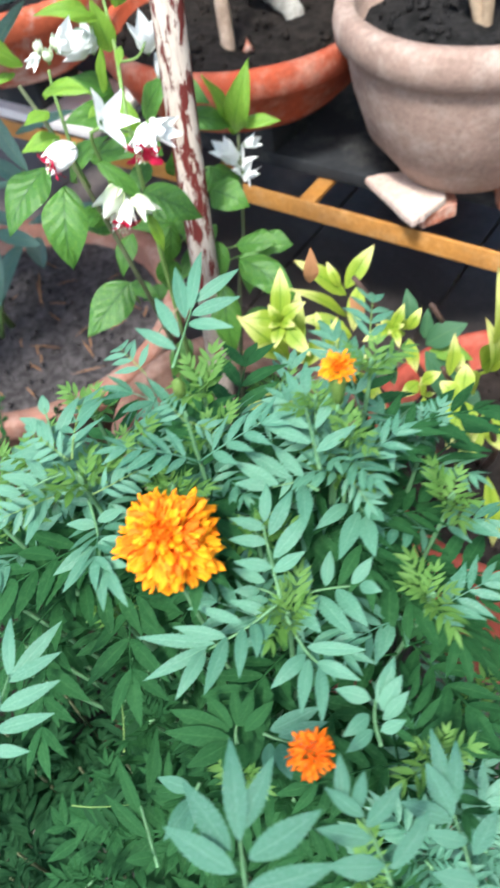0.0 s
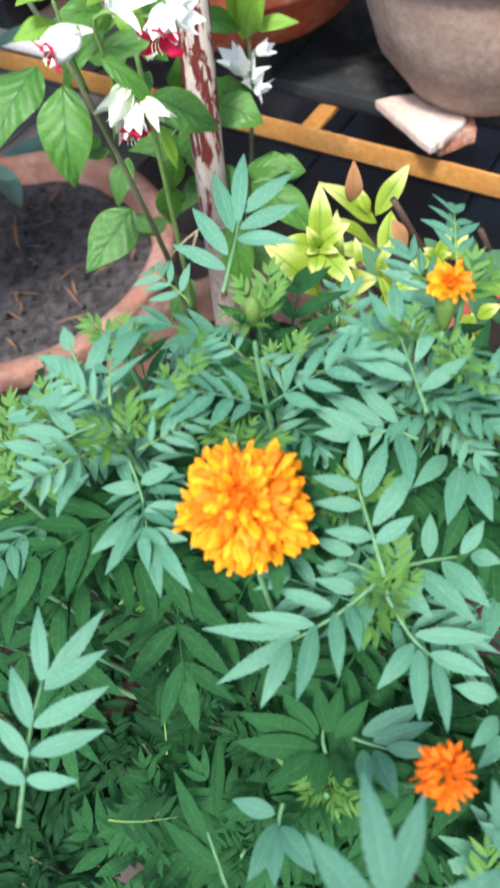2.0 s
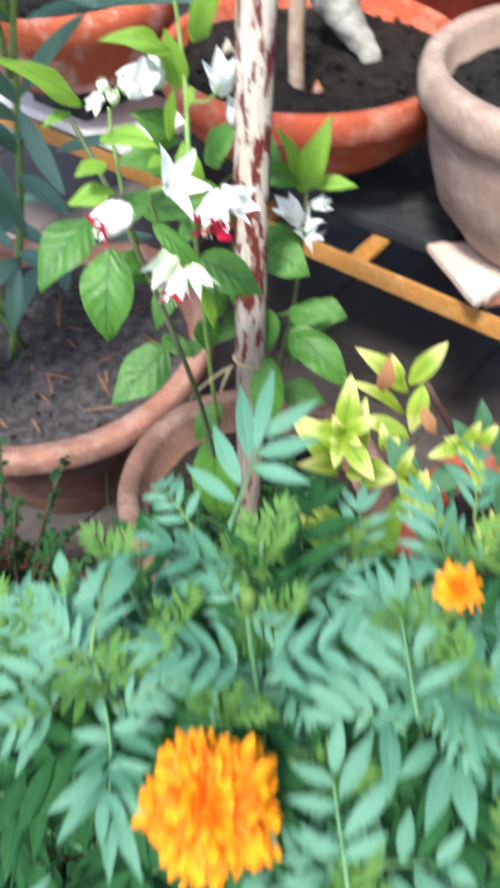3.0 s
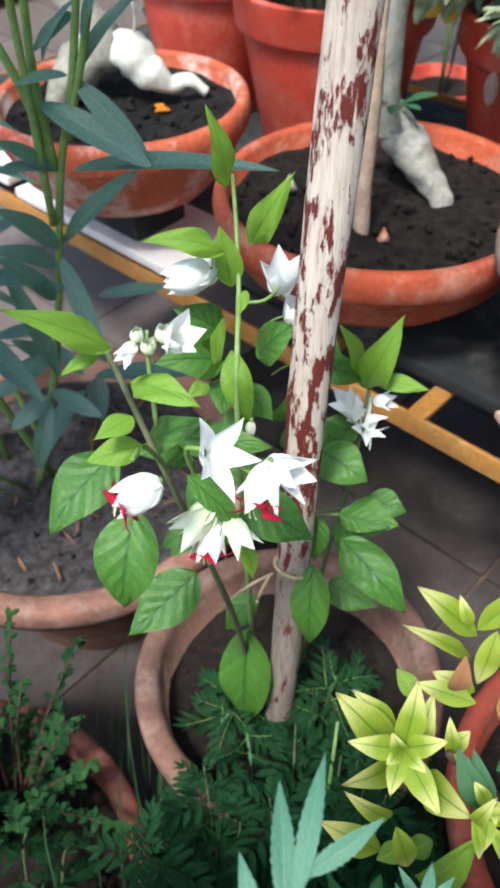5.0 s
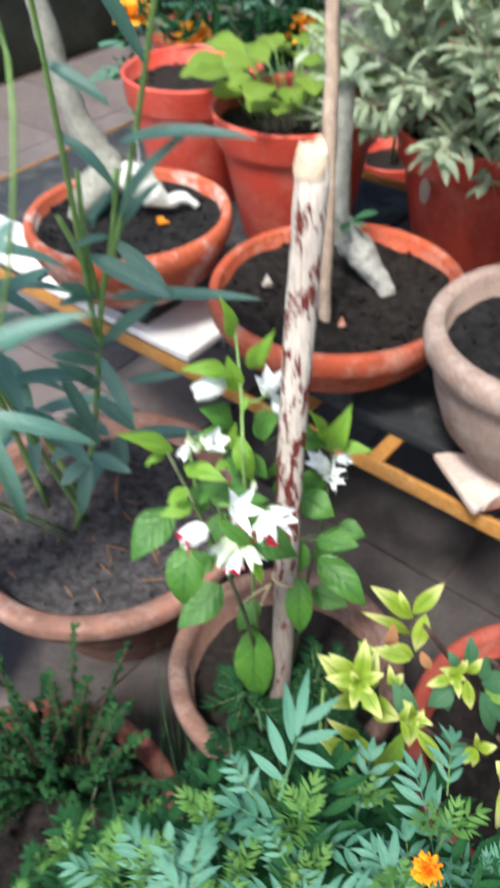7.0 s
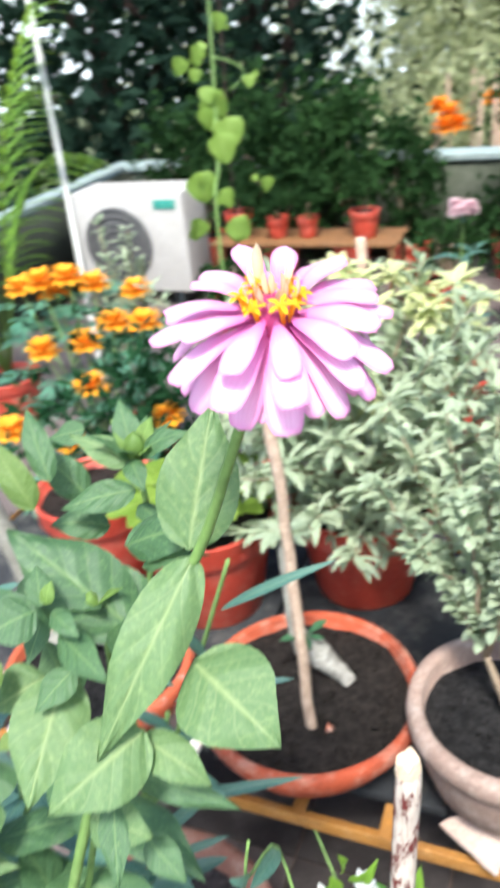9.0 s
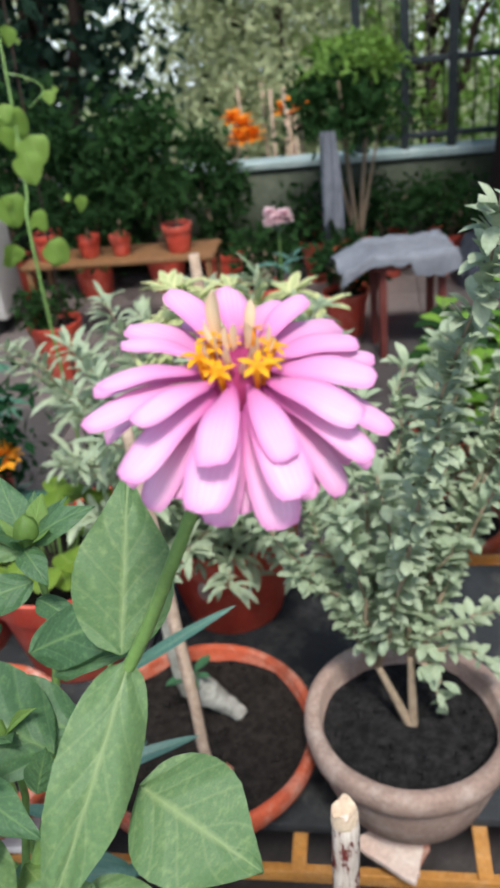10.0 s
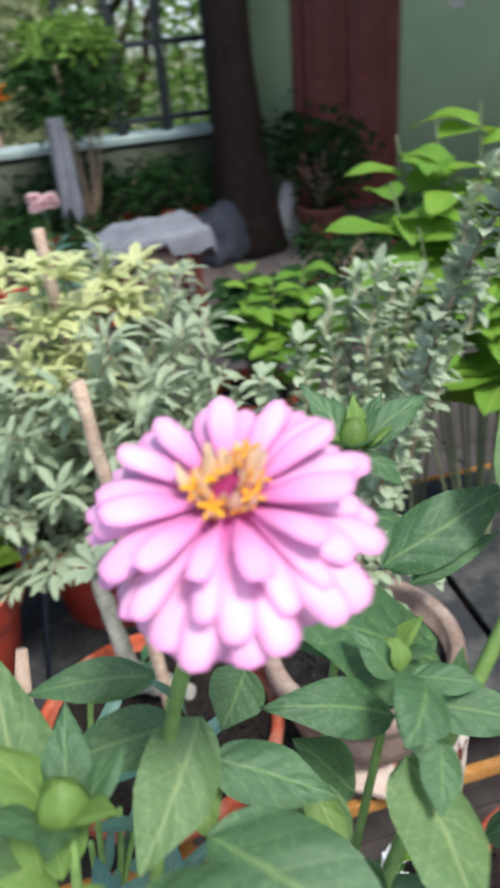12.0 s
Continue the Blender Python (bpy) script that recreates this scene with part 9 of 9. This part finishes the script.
for at, s in (((0.432, 2.363, 1.303), 0.075), ((0.466, 2.320, 1.246), 0.07), ((0.409, 2.352, 1.272), 0.06), ((0.434, 2.308, 1.210), 0.075), ((0.347, 2.263, 1.130), 0.075), ((0.398, 2.222, 1.085), 0.05), ((0.329, 2.197, 1.029), 0.07), ((0.404, 2.171, 1.021), 0.075), ((0.399, 2.449, 1.392), 0.045), ((0.449, 2.446, 1.413), 0.045), ((0.427, 2.423, 1.362), 0.04), ((0.563, 2.390, 1.333), 0.035), ((0.531, 2.238, 1.097), 0.04), ((0.520, 2.468, 1.486), 0.045)):
    n_h += 1
    put("leaf", HEART[n_h % 2], climb, aim(at, (rnd.uniform(-0.5, 0.5), -0.25, -0.9), (rnd.uniform(-0.6, 0.6), -0.9, rnd.uniform(0, 0.6)), s * rnd.uniform(0.8, 1.15)))
    put("leaf", HEART[n_h % 2], climb, aim(Vector(at) + Vector((rnd.uniform(-0.04, 0.04), rnd.uniform(-0.02, 0.03), rnd.uniform(-0.04, 0.04))), (rnd.uniform(-0.8, 0.8), -0.25, -0.6), (rnd.uniform(-0.6, 0.6), -0.9, 0.2), s * rnd.uniform(0.35, 0.7)))
stem([(0.472, 2.423, 1.384), (0.522, 2.397, 1.365), (0.545, 2.373, 1.336), (0.496, 2.367, 1.301)], 0.0022, 0.001, STEM_GREEN, climb, "tendril")

# slim white pole leaning by the cooling unit
wp0, wp1 = Vector((0.157, 3.586, 1.582)), Vector((0.097, 3.117, 0.749))
down = wp1 + (wp1 - wp0) * (wp1.z / (wp0.z - wp1.z))
solo("white_pole", tube([down, wp1, wp0, wp0 + (wp0 - wp1) * 0.5], 0.011, 8, 0.05), ROPE_WHITE, "slim whitewashed pole leaning beside the flowers", "pole")

# palm at the far side
palm = thing("palm_plant", (-0.260, 3.444, 0.632)[:2] + (0.2,), "potted palm with long yellowish green fronds", "palm")
pb = Vector((-0.260, 3.444, 0.632))
pot("plastic_pot", (pb.x, pb.y), 0.0, 0.24, 0.13, 0.09, RED_PLASTIC, "red plastic pot holding a palm", "plastic", 0.03, None, 65, 0.045, group="red plastic pots", lumps=10)
for k in range(9):
    q = k * 0.7 + 0.3
    tip = Vector((pb.x + math.cos(q) * 0.42, pb.y + math.sin(q) * 0.42, 1.05 + 0.25 * (k % 3)))
    line = bent((pb.x, pb.y, 0.2), tip, 0.22, 12, (0, 0, 1))
    rib = part("rib", tube(line, [0.007 - 0.0005 * i for i in range(13)], 6), BUD_GREEN, palm)
    g = Geo()
    for i in range(4, 13):
        ax = (line[min(i + 1, 12)] - line[i - 1]).normalized()
        lateral = ax.cross(Vector((0, 0, 1))).normalized()
        for sgn in (-1, 1):
            for sub in (0, 0.5):
                g.join(leaf(0.26, 0.02, 5, 0.4, 0.7, 0.3, 0.8, cols=3), aim(line[i - 1].lerp(line[i], sub), ax * 0.7 + lateral * sgn * 0.8 + Vector((0, 0, -0.1))))
    part("blade", g, BROAD_LEAF, rib, kind="stuff")

# pink flowering oleander far behind
pink = thing("oleander", (1.26, 2.44, 0.24), "small oleander with a pale pink flower cluster", "shrub")
pot("plastic_pot", (1.26, 2.44), 0.0, 0.27, 0.13, 0.09, RED_PLASTIC, "red plastic pot holding a pink oleander", "plastic", 0.03, None, 66, 0.045, group="red plastic pots", lumps=10)
whorls(pink, [(1.26, 2.44, 0.24), (1.26, 2.44, 0.5), (1.26, 2.43, 0.80)], 0.10, 0.15, OLE_MESH, 0.4)
whorls(pink, [(1.27, 2.45, 0.24), (1.33, 2.50, 0.45), (1.36, 2.52, 0.66)], 0.10, 0.15, OLE_MESH, 0.4)
for k in range(7):
    flower_head(pink, Vector((1.26 + 0.028 * math.cos(k), 2.43 + 0.028 * math.sin(k), 0.835 + 0.012 * (k % 3))), 0.028, PINK_PETAL)


# broad leaved shrubs towards the house
def broad_shrub(base, tips, leaf_size, material_leaf, label, per=9, pot_r=0.15):
    base = Vector(base)
    pot("clay_pot", (base.x, base.y), 0.0, 0.26, pot_r, pot_r * 0.68, TERRACOTTA, "reddish clay pot holding a broad leaved shrub", "clay", 0.03, None, int(base.x * 100), 0.035, lumps=20, group="clay pots on the floor")
    top = thing("broad_leaved_shrub", (base.x, base.y, 0.23), label, "shrub")
    meshes = [g.mesh("broad_leaf", material_leaf) for g in WIDE]
    for tip in tips:
        tip = Vector(tip)
        foot = Vector((base.x, base.y, 0.23))
        stem([foot, foot.lerp(tip, 0.6) + Vector((0, 0, 0.05)), tip], 0.0035, 0.002, STEM_DARK, top)
        for k in range(per):
            q = k * 2.4 + tip.x * 31
            t = 0.55 + 0.45 * k / per
            put("leaf", meshes[k % 3], top, aim(foot.lerp(tip, t) + Vector((0, 0, 0.05 * (1 - t) * 4)), (math.cos(q), math.sin(q), 0.35), (0, 0, 1), leaf_size * rnd.uniform(0.75, 1.15)))
    return top


broad_shrub((0.833, 0.835, 0.515), [(1.147, 1.193, 1.129), (1.188, 1.127, 1.156), (1.255, 1.060, 1.179), (1.031, 1.149, 1.070), (1.104, 1.051, 1.071), (1.220, 1.003, 1.080), (0.906, 1.122, 0.977), (0.974, 1.062, 1.007), (1.099, 0.975, 0.991), (1.040, 0.882, 0.921), (0.988, 0.878, 0.851), (1.192, 0.900, 1.040)], 0.15, BROAD_LEAF, "broad leaved shrub with yellow green leaves by the house")
broad_shrub((1.076, 1.464, 0.389), [(1.223, 1.657, 0.763), (1.250, 1.588, 0.733), (1.363, 1.550, 0.747), (1.335, 1.449, 0.709), (1.143, 1.592, 0.693), (1.202, 1.492, 0.672), (1.245, 1.400, 0.640), (1.090, 1.492, 0.624), (1.363, 1.379, 0.678), (1.147, 1.395, 0.604)], 0.085, BROAD_LEAF, "low glossy green shrub with yellow young leaves")
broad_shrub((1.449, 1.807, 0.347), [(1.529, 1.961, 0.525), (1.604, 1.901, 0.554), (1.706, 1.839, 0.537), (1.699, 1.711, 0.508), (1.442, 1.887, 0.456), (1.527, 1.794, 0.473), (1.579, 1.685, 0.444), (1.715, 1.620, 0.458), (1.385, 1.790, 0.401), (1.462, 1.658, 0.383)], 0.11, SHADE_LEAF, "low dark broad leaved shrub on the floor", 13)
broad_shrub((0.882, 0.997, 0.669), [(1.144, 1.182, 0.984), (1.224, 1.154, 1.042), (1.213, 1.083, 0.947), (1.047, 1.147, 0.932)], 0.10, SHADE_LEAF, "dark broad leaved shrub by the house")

# orange blossoms and dry reeds beyond the parapet
bl = Vector((3.513, 5.753, 0.576))
blossom = thing("flowering_shrub", (bl.x, bl.y, -3.2), "tall shrub with orange blossoms and dry reeds beyond the parapet", "shrub")
for k in range(16):
    q = k * 2.4
    foot = Vector((bl.x + 0.3 * math.cos(q), bl.y + 0.3 * math.sin(q), -3.2))
    part("reed", tube(bent(foot, foot + Vector((0.1 * math.sin(k), 0.1, 3.55 + 0.16 * (k % 4))), 0.03, 6), 0.014, 6), STICK_WOOD, blossom)
for at in ((3.278, 5.754, 0.588), (3.292, 5.895, 0.617), (3.307, 5.687, 0.508), (3.674, 5.598, 0.667), (3.802, 5.661, 0.667), (3.623, 5.677, 0.649), (3.225, 5.722, 0.496)):
    flower_head(blossom, at, 0.11, ORANGE_FAR)
part("foliage", crown(500, bl + Vector((0.1, 0.3, 0.1)), (0.7, 0.5, 0.35), 0.08, HAZED_LEAF, 1.0, 71, 26), HAZED_LEAF, blossom, kind="stuff", smooth=False)

# ---- floor tiles ----
TILE = 0.302
tile_geo = box(TILE - 0.005, TILE - 0.005, 0.012, 0.0015, (0, 0, -0.006))
tile_mesh, lit_mesh, far_tiles = tile_geo.mesh("tile", FLOOR_TILE, False), tile_geo.mesh("lit_tile", LIT_TILE, False), Geo()
shade_edge = random.Random(12)
for i in range(26):
    for j in range(29):
        u, v = -2.60 + TILE * (i + 0.5), -4.374 + TILE * (j + 0.5)
        if v > WALL_V - 0.16:
            continue
        m = Matrix.Translation(rk(u, v, rnd.uniform(-0.0008, 0.0008))) @ Matrix.Rotation(radians(TURN), 4, "Z")
        if v > -0.75 and u < 2.3:
            spot = m.translation
            # tiles far from the shaded middle take the paler, lit colour
            shade_dist = (spot - Vector((1.35, 1.6, 0))).length + 0.7 * shade_edge.random()
            lit = shade_dist > 2.1 or (spot.x < -0.05 and spot.y > 1.1)
            put("tile", lit_mesh if lit else tile_mesh, ground, m)
        else:
            far_tiles.join(tile_geo, m)
part("tile_field", far_tiles, LIT_TILE, ground, kind="stuff", smooth=False)
